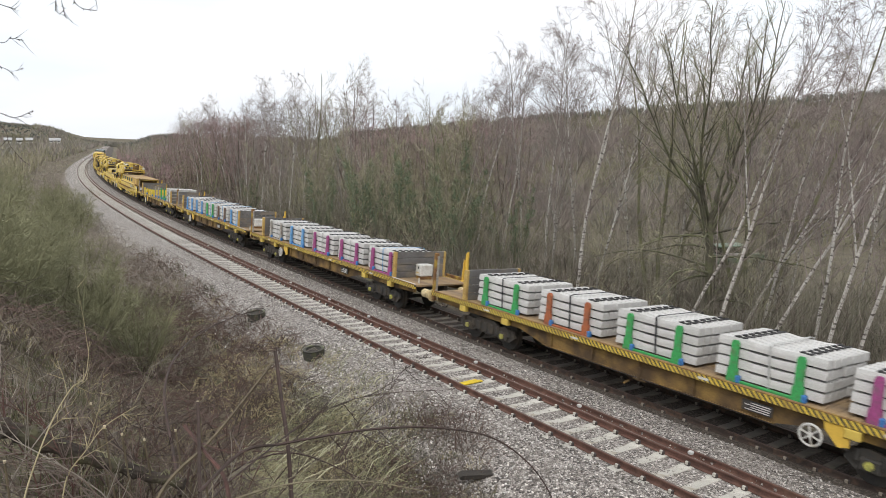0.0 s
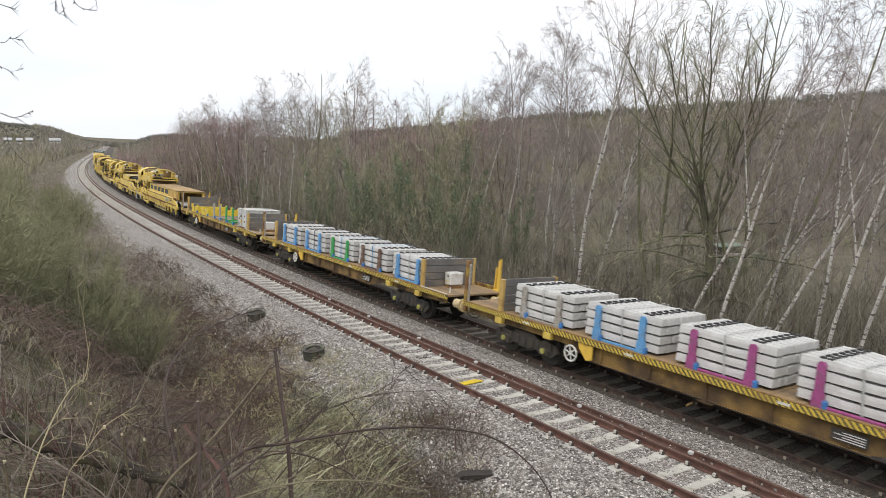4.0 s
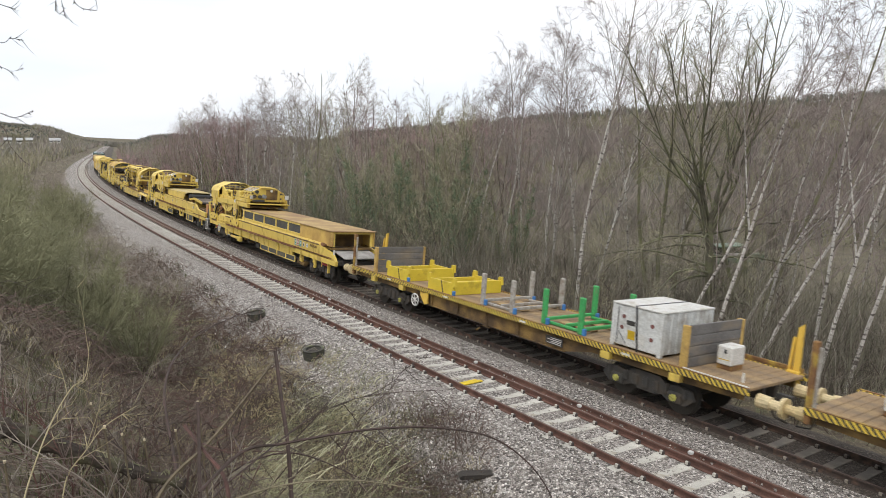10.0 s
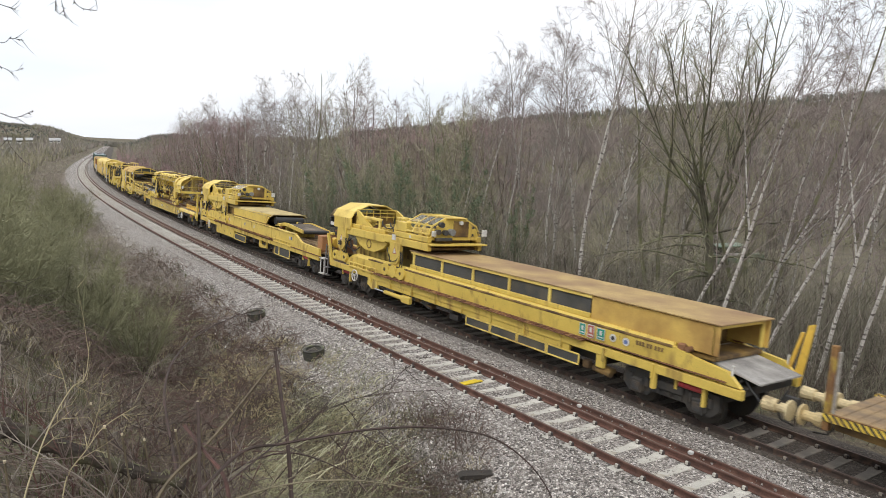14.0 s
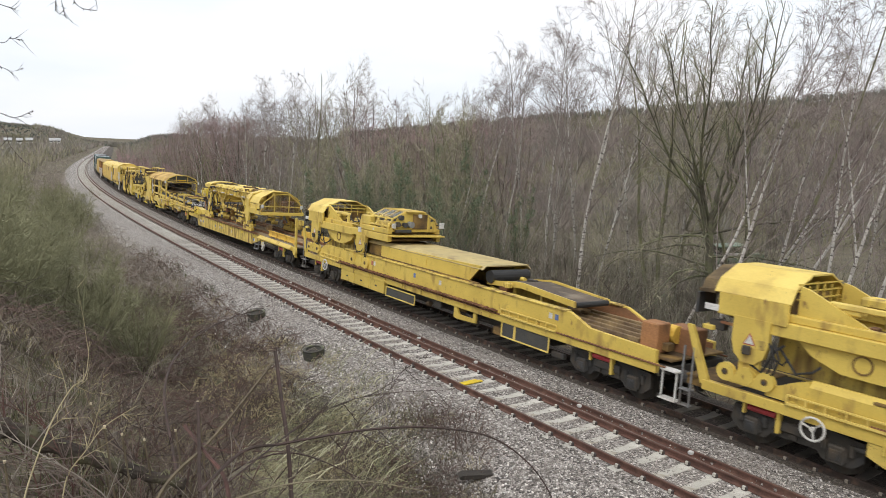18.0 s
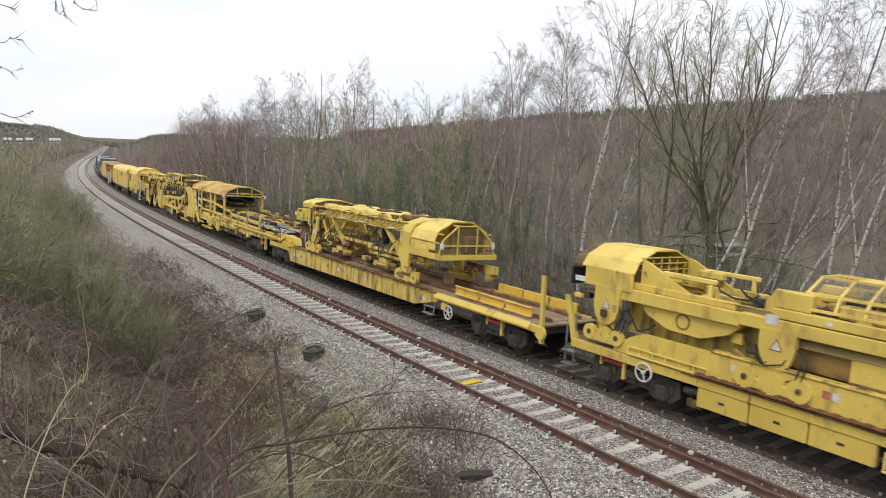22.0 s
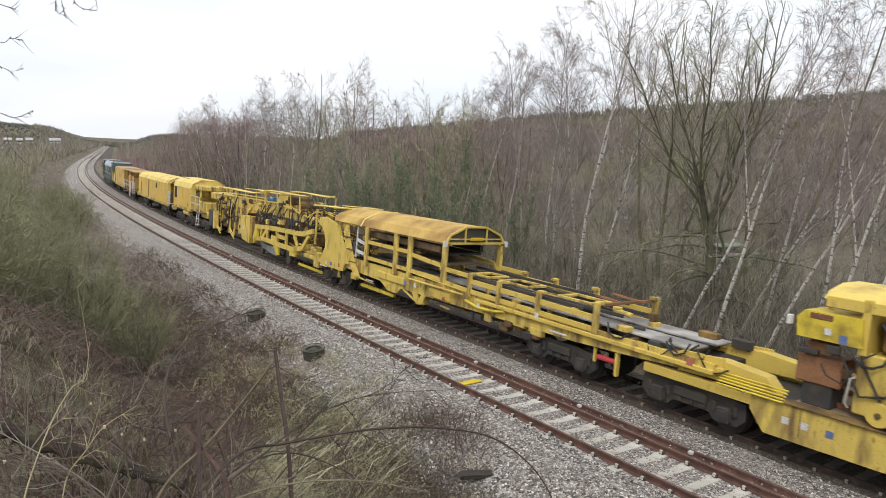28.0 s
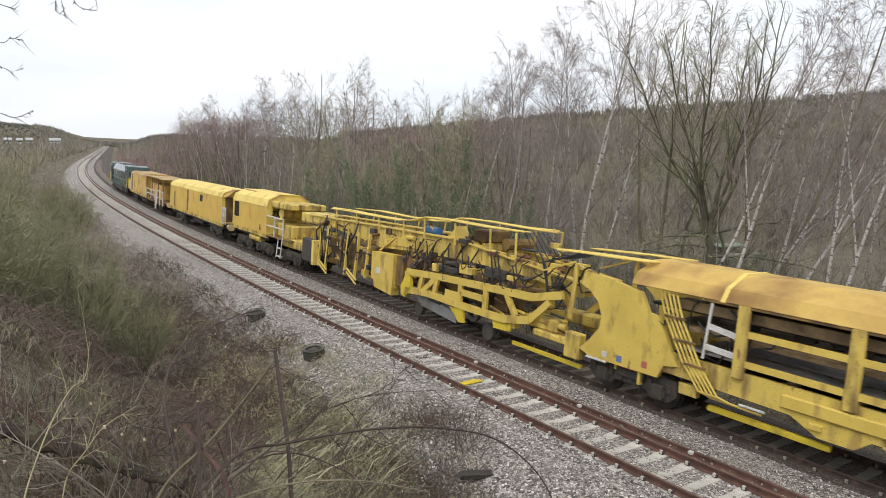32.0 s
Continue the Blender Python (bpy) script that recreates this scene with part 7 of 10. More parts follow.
def relaying_machine():
    """The relaying machine: a long high girder on wheels with hanging ploughs and walkways."""
    c = 78.5
    w = thing("relaying_machine", "yellow track-relaying machine with a high girder, hoses and hanging ploughs", "rail machine")
    for sd in (-1, 1):
        k = Kit(c).plate([(67.4, 2.3), (67.4, 2.72), (69.5, 3.05), (73.5, 3.28), (81.9, 3.15), (86.2, 3.05), (86.2, 2.75), (81.5, 2.55), (79.0, 2.3), (76.6, 2.45), (73.0, 2.6), (69.5, 2.55)], sd * 0.72, sd * 0.86)
        part("main_girder", k, yellow_stained, w, "high yellow main girder")
        part("girder_flange", Kit(c).bar((67.4, sd * 0.8, 2.74), (73.5, sd * 0.8, 3.3), 0.3, 0.05).bar((73.5, sd * 0.8, 3.3), (86.2, sd * 0.8, 3.07), 0.3, 0.05), yellow, w)
        part("panel", Kit(c).plate([(78.6, 2.5), (76.0, 2.62), (76.0, 2.95), (78.4, 2.9)], sd * 0.86, sd * 0.9), yellow, w)
        part("diagonal_strut", Kit(c).bar((80.4, sd * 0.9, 2.35), (79.4, sd * 0.9, 2.95), 0.06, 0.06).bar((78.8, sd * 1.0, 2.2), (77.7, sd * 0.9, 2.9), 0.06, 0.06), yellow_pale, w)
        # truss frame with openings, built from bars
        top = [(76.1, 1.72), (74.0, 1.86), (71.0, 1.98), (69.0, 2.05), (67.7, 2.35)]
        low = [(76.1, 1.0), (74.6, 1.12), (72.0, 1.08), (70.2, 1.10), (69.0, 1.32)]
        for ch in (top, low):
            k = Kit(c)
            for p, q in zip(ch[:-1], ch[1:]):
                k.bar((p[0], sd * 1.28, p[1]), (q[0], sd * 1.28, q[1]), 0.12, 0.24)
            part("truss_chord", k, yellow, w, "yellow truss chord")
        for p, q in (((76.1, 1.72), (76.15, 0.95)), ((75.0, 1.8), (75.2, 1.05)), ((74.0, 1.86), (74.2, 1.12)), ((72.6, 1.92), (72.6, 1.1)), ((71.2, 1.98), (71.2, 1.1)), ((70.2, 2.0), (69.6, 1.2)), ((69.0, 1.32), (68.2, 2.05)), ((75.0, 1.1), (74.1, 1.8)), ((72.6, 1.55), (71.2, 1.55))):
            part("truss_web", Kit(c).bar((p[0], sd * 1.28, p[1]), (q[0], sd * 1.28, q[1]), 0.10, 0.21), yellow, w)
        part("truss_end", Kit(c).plate([(76.4, 0.75), (76.1, 0.7), (75.7, 1.1), (75.9, 1.75), (76.2, 1.5), (76.45, 1.1)], sd * 1.2, sd * 1.34), yellow_bright, w)
        part("plough", Kit(c).plate([(75.8, 1.1), (75.2, 0.55), (72.9, 0.35), (72.9, 0.72), (74.4, 0.95)], sd * 1.1, sd * 1.18), grey_steel, w, "bare grey plough blade")
        part("ground_wheel", Kit(c).disc(75.3, sd * 1.1, 0.40, 0.26, 0.16, 16), black_gear, w, "black guide wheel")
        part("guide_ring", Kit(c).disc(71.9, sd * 1.15, 0.95, 0.32, 0.12, 16, "y", 0.18), black_gear, w, "black guide ring")
        part("ground_wheel", Kit(c).disc(71.1, sd * 1.1, 0.45, 0.28, 0.16, 16), black_gear, w, "black guide wheel")
        part("plough_bracket", Kit(c).plate([(73.2, 0.9), (72.6, 0.45), (72.3, 0.5), (72.4, 1.0)], sd * 1.2, sd * 1.28).plate([(70.8, 1.05), (70.7, 0.7), (69.9, 0.75), (69.8, 1.1)], sd * 1.2, sd * 1.28), yellow_bright, w)
        part("cylinder", Kit(c).tube([(76.0, sd * 1.2, 1.9), (75.2, sd * 1.1, 2.4)], 0.06, 8), grey_steel, w, "grey hydraulic cylinder")
        part("cylinder", Kit(c).tube([(73.9, sd * 1.22, 1.9), (71.9, sd * 1.22, 2.0)], 0.05, 8), grey_steel, w, "grey hydraulic cylinder")
        part("front_arm", Kit(c).bar((67.3, sd * 1.34, 1.75), (67.2, sd * 1.34, 3.35), 0.05, 0.14).bar((67.2, sd * 1.34, 3.35), (66.8, sd * 1.3, 3.35), 0.14, 0.05).bar((68.6, sd * 1.25, 2.95), (67.3, sd * 1.3, 3.4), 0.05, 0.05), yellow, w, "yellow front arm")
        part("truss_plate", Kit(c).box(73.5, 72.7, sd * 1.26, sd * 1.31, 1.1, 1.5, 0.01).box(75.9, 75.3, sd * 1.26, sd * 1.31, 1.62, 1.75, 0.01), yellow, w)
        part("lower_gear", Kit(c).box(68.9, 67.0, sd * 0.9, sd * 1.25, 0.9, 1.1, 0.04).box(69.4, 68.0, sd * 0.6, sd * 1.1, 1.1, 1.5, 0.05).box(67.5, 66.9, sd * 1.0, sd * 1.3, 0.6, 1.35, 0.04), yellow_stained, w)
        for i in range(5):
            x = 72.2 + i * 0.85
            k = Kit(c).tube([(x, sd * 0.92, 3.1), (x + 0.2, sd * 1.1, 2.6), (x - 0.1, sd * 1.25, 2.2), (x + 0.2, sd * 1.25, 1.95)], 0.03, 5)
            part("hose", k, rubber, w, "hanging black hose")
        part("hose", Kit(c).tube([(81.0, sd * 0.92, 3.2), (80.9, sd * 1.1, 2.7), (81.6, sd * 1.1, 1.9), (81.4, sd * 1.1, 1.0)], 0.04, 5), rubber, w, "hanging black hose")
        part("hose", Kit(c).tube([(84.2, sd * 0.92, 3.2), (84.0, sd * 1.1, 2.9), (85.0, sd * 1.1, 2.4), (84.8, sd * 1.1, 1.6)], 0.04, 5), rubber, w, "hanging black hose")
        part("valve_block", Kit(c).box(73.0, 74.6, sd * 0.9, sd * 1.2, 2.05, 2.3, 0.04).box(70.5, 71.6, sd * 0.9, sd * 1.15, 2.25, 2.6, 0.05), dark_gear, w)
        part("hatch_box", Kit(c).plate([(78.9, 2.15), (77.1, 2.22), (77.1, 0.85), (78.85, 1.0)], sd * 0.95, sd * 1.34), yellow, w, "yellow hatch box")
        part("hatch_lower", Kit(c).plate([(78.7, 1.0), (77.2, 0.88), (77.2, 0.55), (78.6, 0.68)], sd * 0.95, sd * 1.32), yellow, w)
        notice(c, 78.3, 1.42, 0.42, 0.3, 1.342 if sd > 0 else -1.35, w)
        part("grey_panel", Kit(c).box(85.0, 86.2, sd * 1.0, sd * 1.3, 0.75, 1.9, 0.03), dark_gear, w, "dark grey cabinet")
        part("panel_edge", Kit(c).box(84.75, 85.0, sd * 1.0, sd * 1.33, 0.65, 1.9, 0.02), yellow_pale, w)
        for x in (84.4, 80.6, 83.6, 81.6, 79.6):
            part("hanger_post", Kit(c).bar((x, sd * 1.2, 0.7 if x > 80 else 1.2), (x, sd * 1.05, 2.75), 0.10, 0.10), yellow, w)
        for x in (83.6, 80.6):
            for z in (0.6, 0.78):
                part("step_bar", Kit(c).bar((x + 0.6, sd * 1.3, z + 0.28), (x - 0.35, sd * 1.3, z - 0.12), 0.05, 0.07), yellow_pale, w)
        rnd = random.Random(60 + sd)
        for i in range(6):
            y = sd * (0.62 + 0.09 * i)
            q = [rnd.uniform(-0.025, 0.025) for _ in range(12)]
            part("overhead_pipe", Kit(c).tube([(84.2 - 0.15 * i, y, 3.60), (82.0, y + q[0], 3.64 + q[1]), (79.5, y, 3.60 + q[2]), (77.3, y + q[3], 3.63), (76.4, y, 3.70 + q[4]), (75.4, y, 3.93), (73.6, y + q[5], 3.96 + q[6]), (71.8, y, 3.93), (70.0 + 0.2 * (i % 3), y, 3.95 + q[7])], 0.028, 6), yellow_pale, w, "pale yellow overhead hydraulic pipe")
            part("overhead_pipe", Kit(c).tube([(68.5 - 0.1 * (i % 3), y, 3.60 + q[8]), (67.2, y, 3.66), (66.2, y + q[9], 3.70 + q[10]), (65.0, y, 3.72)], 0.028, 6), yellow_pale, w, "pale yellow overhead hydraulic pipe")
        for x, z in ((83.4, 3.57), (80.6, 3.57), (78.2, 3.57), (75.0, 3.9), (72.6, 3.9), (70.6, 3.9), (68.0, 3.58), (65.8, 3.64)):
            part("pipe_clamp", Kit(c).box(x - 0.03, x + 0.03, sd * 0.56, sd * 1.14, z, z + 0.03, 0.005), yellow_stained, w)
        for x in (83, 81, 79, 77, 75.5, 73.5, 71.5, 70.2):
            part("walkway_post", Kit(c).bar((x, sd * 1.0, 3.1), (x, sd * 1.05, 3.62 if x > 76 else 3.9), 0.05, 0.05), yellow_pale, w)
    part("blue_motor", Kit(c).tube([(76.2, 0.5, 3.38), (75.2, 0.5, 3.40)], 0.14, 10), blue_tank, w, "blue electric motor")
    part("pyramid_cover", Kit(c).plate([(74.2, 3.3), (73.5, 3.3), (73.8, 3.75)], 0.3, 0.8), yellow, w)
    part("dark_interior", Kit(c).box(70.5, 76.0, -0.9, 0.9, 1.2, 1.9, 0.05).box(79.5, 84.5, -0.8, 0.8, 0.9, 2.2, 0.05).box(76.6, 77.1, -1.2, 1.2, 1.0, 2.2), frame_brown, w)
    part("brown_hopper", Kit(c).plate([(77.1, 2.2), (75.8, 2.35), (75.9, 1.4), (77.1, 0.9)], -1.0, 1.0), rust_brown, w, "rust-brown chute")
    part("winch", Kit(c).tube([(71.2, -0.6, 3.4), (71.2, 0.6, 3.4)], 0.2, 10).box(72.3, 73.0, -0.6, 0.6, 3.3, 3.75, 0.05), frame_brown, w)
    for i in range(6):
        k = Kit(c).tube([(70.4, -0.5 + i * 0.2, 3.9), (69.6, -0.5 + i * 0.2, 3.25 - 0.05 * i), (68.6, -0.5 + i * 0.2, 3.3), (67.8, -0.4 + i * 0.15, 3.62)], 0.022, 5)
        part("hose", k, rubber, w, "sagging black hose")
    part("ballast_arm", Kit(c).box(67.0, 70.0, 0.95, 1.05, 0.30, 0.42), yellow_bright, w)
    fittings(c, 68.0, 76.0, 0.5, 1.22, 1.9, 2.55, 44, w, 41)
    fittings(c, 67.6, 75.8, 0.9, 1.24, 0.9, 1.75, 30, w, 42)
    fittings(c, 68.5, 76.0, -0.3, 0.95, 2.9, 3.6, 26, w, 43)
    fittings(c, 79.2, 85.0, 0.8, 1.2, 0.8, 2.6, 30, w, 44)
    fittings(c, 76.2, 84.5, 0.86, 0.98, 2.5, 3.1, 18, w, 45)
    hose_runs(c, 68.5, 76.2, 0.85, 1.22, 1.7, 3.3, 30, w, 46)
    hose_runs(c, 79.5, 85.0, 0.9, 1.2, 0.9, 3.1, 12, w, 47)
    hose_runs(c, 67.0, 70.5, 0.2, 1.2, 2.3, 3.5, 14, w, 48)
    bogie(c, 88.2, w, "machine")
    part("neck", Kit(c).box(86.0, 89.8, -0.9, 0.9, 1.0, 1.5, 0.05).box(85.5, 87.6, -0.8, 0.8, 2.6, 3.1, 0.05), yellow_stained, w)
    return w, c


def van(name, label, xa, xb, z0, z1, zt, doors, windows, mat, flat, roof_mat=None):
    c = (xa + xb) / 2
    w = thing(name, label, "rail wagon")
    # default roof yellow is paler than the sides: light from above put into colour
    roof_mat = roof_mat or yellow_pale
    sec = [(1.34, z0), (1.34, z1), (1.34 * 0.9, z1 + (zt - z1) * 0.55), (1.34 * flat, zt), (-1.34 * flat, zt), (-1.34 * 0.9, z1 + (zt - z1) * 0.55), (-1.34, z1), (-1.34, z0)]
    part("body", Kit(c).run(sec, xa, xb), mat, w, "yellow van body with a chamfered roof")
    part("roof", Kit(c).run([(1.37, z1 - 0.02), (1.37 * 0.9, z1 + (zt - z1) * 0.55 + 0.02), (1.34 * flat, zt + 0.025), (-1.34 * flat, zt + 0.025), (-1.37 * 0.9, z1 + (zt - z1) * 0.55 + 0.02), (-1.37, z1 - 0.02)], xa - 0.1, xb + 0.1, False, 0.03), roof_mat, w, "pale sheet van roof")
    for x in (xa, xb):
        part("end_rim", Kit(c).run([(y * 1.01, z + (0.01 if z > z0 else 0)) for y, z in sec], x - 0.05, x + 0.05), yellow_pale, w)
    for x, wd, h in doors:
        for sd in (-1, 1):
            d = part("door", Kit(c).box(x - wd / 2, x + wd / 2, sd * 1.335, sd * 1.352, z0 + 0.05, z0 + h, 0.006), frame_brown, w, "brown door slot")
    for x, z, wd, h in windows:
        for sd in (-1, 1):
            f = part("window", Kit(c).box(x - wd / 2, x + wd / 2, sd * 1.335, sd * 1.35, z - h / 2, z + h / 2, 0.004), glass_dark, w, "small dark window")
            part("window_frame", Kit(c).box(x - wd / 2 - 0.04, x + wd / 2 + 0.04, sd * 1.338, sd * 1.36, z + h / 2, z + h / 2 + 0.04).box(x - wd / 2 - 0.04, x + wd / 2 + 0.04, sd * 1.338, sd * 1.36, z - h / 2 - 0.04, z - h / 2), yellow_pale, f)
    side_run(c, xa, xb, z0 - 0.22, z0, 1.14, 1.3, yellow_stained, "solebar", w)
    part("underframe", Kit(c).box(xa + 0.2, xb - 0.2, -1.1, 1.1, z0 - 0.4, z0 - 0.02).box(c - 1.5, c + 1.5, -0.9, 0.9, 0.5, z0 - 0.3), black_gear, w)
    return w, c


def rail_gate(x0, x, z0, z1, parent, mat, y0=-1.3, y1=1.3):
    """End handrail with a mid bar."""
    k = Kit(x0)
    for y in (y0, (y0 + y1) / 2, y1):
        k.bar((x, y, z0), (x, y, z1), 0.05, 0.05)
    for z in (z1, (z0 + z1) / 2):
        k.bar((x, y0, z), (x, y1, z), 0.05, 0.05)
    part("end_handrail", k, mat, parent, "pale end handrail")


def side_gate(x0, xa, xb, z0, z1, y, parent, mat):
    k = Kit(x0)
    for x in (xa, (xa + xb) / 2, xb):
        k.bar((x, y, z0), (x, y, z1), 0.06, 0.06)
    for z in (z1, (z0 + z1) / 2):
        k.bar((xa, y, z), (xb, y, z), 0.06, 0.06)
    part("side_handrail", k, mat, parent, "white side handrail")


def power_van():
    w, c = van("power_van", "yellow power van with an arched roof and an open end platform", 91.2, 97.3, 1.45, 3.05, 3.75, (), ((96.6, 2.5, 0.9, 0.95),), van_yellow, 0.45)
    part("platform", Kit(c).box(88.0, 91.2, -1.3, 1.3, 1.38, 1.45), frame_brown, w)
    side_gate(c, 88.6, 91.2, 1.45, 2.55, 1.32, w, white_paint)
    side_gate(c, 88.6, 91.2, 1.45, 2.55, -1.32, w, white_paint)
    part("end_machine", Kit(c).box(88.3, 91.0, -0.9, 0.9, 1.45, 2.2, 0.06).tube([(90.0, -0.9, 2.8), (90.0, 0.9, 2.8)], 0.35, 12).box(88.4, 91.2, -1.1, 1.1, 3.05, 3.4, 0.06), yellow_stained, w, "machinery under a small roof")
    part("end_window", Kit(c).box(91.15, 91.19, 0.2, 1.0, 2.4, 2.95, 0.004), glass_dark, w)
    part("mark", Kit(c).plate([(92.3, 1.6), (92.05, 1.6), (92.15, 1.95), (92.25, 1.95)], 1.342, 1.348), dark_gear, w)
    part("steps", Kit(c).bar((88.7, 1.3, 1.4), (88.7, 1.38, 0.4), 0.05, 0.05).bar((89.3, 1.3, 1.4), (89.3, 1.38, 0.4), 0.05, 0.05).box(88.7, 89.3, 1.2, 1.4, 0.45, 0.49).box(88.7, 89.3, 1.2, 1.4, 0.9, 0.94), white_paint, w, "white steps")
    part("roof_sheet", Kit(c).box(94.8, 96.8, 0.2, 0.75, 3.7, 3.76), ochre_dusty, w)
    part("air_tank", Kit(c).tube([(92.6, 1.0, 1.0), (94.4, 1.0, 1.0)], 0.22, 12), yellow, w)
    bogie(c, 95.6, w, "machine")
    bogie(c, 92.0, w, "machine")
    return w, c


def stores_van():
    w, c = van("stores_van", "plain yellow stores van with brown door slots", 99.8, 115.6, 1.2, 3.0, 3.5, ((109.4, 0.5, 1.75), (114.0, 0.35, 1.3)), ((105.2, 2.55, 0.75, 0.5),), van_yellow, 0.5)
    for x in (112.6, 101.9):
        bogie(c, x, w, "machine")
    # no recess is cut: a flat brown sheet stands for its shade
    part("end_void", Kit(c).box(99.74, 99.79, -1.1, 1.1, 1.3, 3.0, 0.01), frame_brown, w, "flat brown sheet standing for the shaded recess of the van end")
    part("roof_hood", Kit(c).run([(1.3, 3.05), (0.66, 3.55), (-0.66, 3.55), (-1.3, 3.05)], 98.9, 99.8, False, 0.03), ochre, w)
    side_gate(c, 98.9, 99.7, 1.2, 2.3, 1.3, w, white_paint)
    buffers(c, 99.5, -1, w)
    buffers(c, 115.6, 1, w)
    return w, c


def orange_wagon():
    w, c = van("generator_wagon", "rusty orange generator wagon with white railed platforms", 128.0, 138.5, 1.15, 3.15, 3.35, ((137.6, 0.8, 1.9),), (), ochre, 0.7, ochre_dusty)
    part("platform", Kit(c).box(118.2, 140.0, -1.3, 1.3, 1.05, 1.14), frame_brown, w)
    part("canopy", Kit(c).box(118.4, 128.0, -1.32, 1.32, 3.2, 3.28), ochre_dusty, w, "dusty flat canopy")
    for x in (118.6, 121.0, 124.5, 127.8):
        for y in (-1.28, 1.28):
            part("canopy_post", Kit(c).box(x - 0.05, x + 0.05, y - 0.05, y + 0.05, 1.1, 3.2), rust_brown, w)
    part("generator", Kit(c).box(121.6, 127.5, -0.95, 0.95, 1.14, 2.6, 0.08), ochre, w, "ochre generator set")
    for y in (-1.32, 1.32):
        side_gate(c, 122.6, 127.6, 1.1, 2.0, y, w, white_paint)
        side_gate(c, 118.4, 121.6, 0.8, 2.1, y, w, white_paint)
        side_gate(c, 138.5, 140.0, 1.1, 2.1, y, w, white_paint)
        part("white_ladder", Kit(c).bar((122.4, y, 0.3), (122.4, y, 1.9), 0.07, 0.07).bar((121.9, y, 0.3), (121.9, y, 1.9), 0.07, 0.07).bar((122.4, y, 0.6), (121.9, y, 0.6), 0.05, 0.05).bar((122.4, y, 1.0), (121.9, y, 1.0), 0.05, 0.05), white_paint, w, "white ladder")
    part("solebar", Kit(c).box(118.3, 139.9, 1.1, 1.26, 0.86, 1.06).box(118.3, 139.9, -1.26, -1.1, 0.86, 1.06), frame_brown, w)
    for x in (121.2, 136.4):
        bogie(c, x, w, "machine")
    buffers(c, 118.2, -1, w)
    buffers(c, 140.0, 1, w)
    return w, c


def locomotive():
    c = 152.0
    w = thing("diesel_locomotive", "dark green diesel locomotive with a pale roof and dark windows", "locomotive")
    xa, xb = 141.6, 162.4
    side_run(c, xa, xb, 1.0, 1.3, 1.2, 1.32, loco_green, "solebar", w)
    part("underframe", Kit(c).box(xa, xb, -1.2, 1.2, 0.98, 1.25).box(147.5, 156.5, -1.25, 1.25, 0.35, 1.0, 0.12), black_gear, w, "black underframe and fuel tank")
    part("engine_body", Kit(c).run([(1.15, 1.3), (1.15, 3.0), (0.8, 3.55), (-0.8, 3.55), (-1.15, 3.0), (-1.15, 1.3)], 144.4, 159.6), loco_green, w, "dark green engine body")
    part("roof", Kit(c).run([(1.17, 2.8), (1.17, 3.02), (0.84, 3.62), (-0.84, 3.62), (-1.17, 3.02), (-1.17, 2.8)], 144.3, 159.7, False, 0.03), loco_roof, w, "pale blue-grey roof")
    for x in (147, 149.5, 152, 154.5, 157):
        part("roof_hatch", Kit(c).box(x - 0.9, x + 0.9, -0.6, 0.6, 3.64, 3.74, 0.03), dark_gear, w)
    for a, b, s in ((141.6, 144.4, -1), (159.6, 162.4, 1)):
        front = a if s < 0 else b
        back = b if s < 0 else a
        part("cab", Kit(c).plate([(back, 1.25), (back, 3.65), (front - s * 0.9, 3.7), (front - s * 0.45, 3.1), (front, 2.4), (front, 1.0)], -1.3, 1.3), loco_green, w, "dark green cab")
        part("cab_roof", Kit(c).run([(1.33, 3.3), (1.05, 3.78), (-1.05, 3.78), (-1.33, 3.3)], min(front - s * 0.85, back), max(front - s * 0.85, back)), loco_roof, w, "pale blue-grey cab roof")
        for y in (-1.31, 1.31):
            part("cab_window", Kit(c).box(front - s * 1.6, front - s * 0.75, y - 0.01, y + 0.01, 2.6, 3.25, 0.004), glass_dark, w, "dark cab window")
            part("cab_stripe", Kit(c).box(front - s * 0.02, front - s * 0.5, y - 0.012, y + 0.012, 1.1, 2.3, 0.003), yellow_bright, w, "yellow warning end")
        part("warning_end", Kit(c).box(front + s * 0.002, front + s * 0.02, -1.2, 1.2, 1.1, 2.35, 0.004), yellow_bright, w, "yellow warning panel")
        part("windscreen", Kit(c).plate([(front - s * 0.42, 3.08), (front - s * 0.04, 2.45), (front + s * 0.0, 2.45), (front - s * 0.38, 3.1)], -1.1, 1.1), glass_dark, w)
        buffers(c, front, s, w, dark_gear)
    for y in (-1.16, 1.16):
        part("grille", Kit(c).box(146, 150, y - 0.02, y + 0.02, 2.0, 2.9, 0.005), mesh_dark, w)
        part("pale_panel", Kit(c).box(155.0, 158.5, y - 0.012, y + 0.012, 2.2, 2.9, 0.004), grey_steel, w)
        part("white_rail", Kit(c).bar((144.4, y * 1.13, 1.9), (159.6, y * 1.13, 1.9), 0.03, 0.03), white_paint, w)
    for x in (145.6, 158.4):
        bogie(c, x - 0.95, w, "machine")
        bogie(c, x + 0.95, w, "machine")
    return w, c


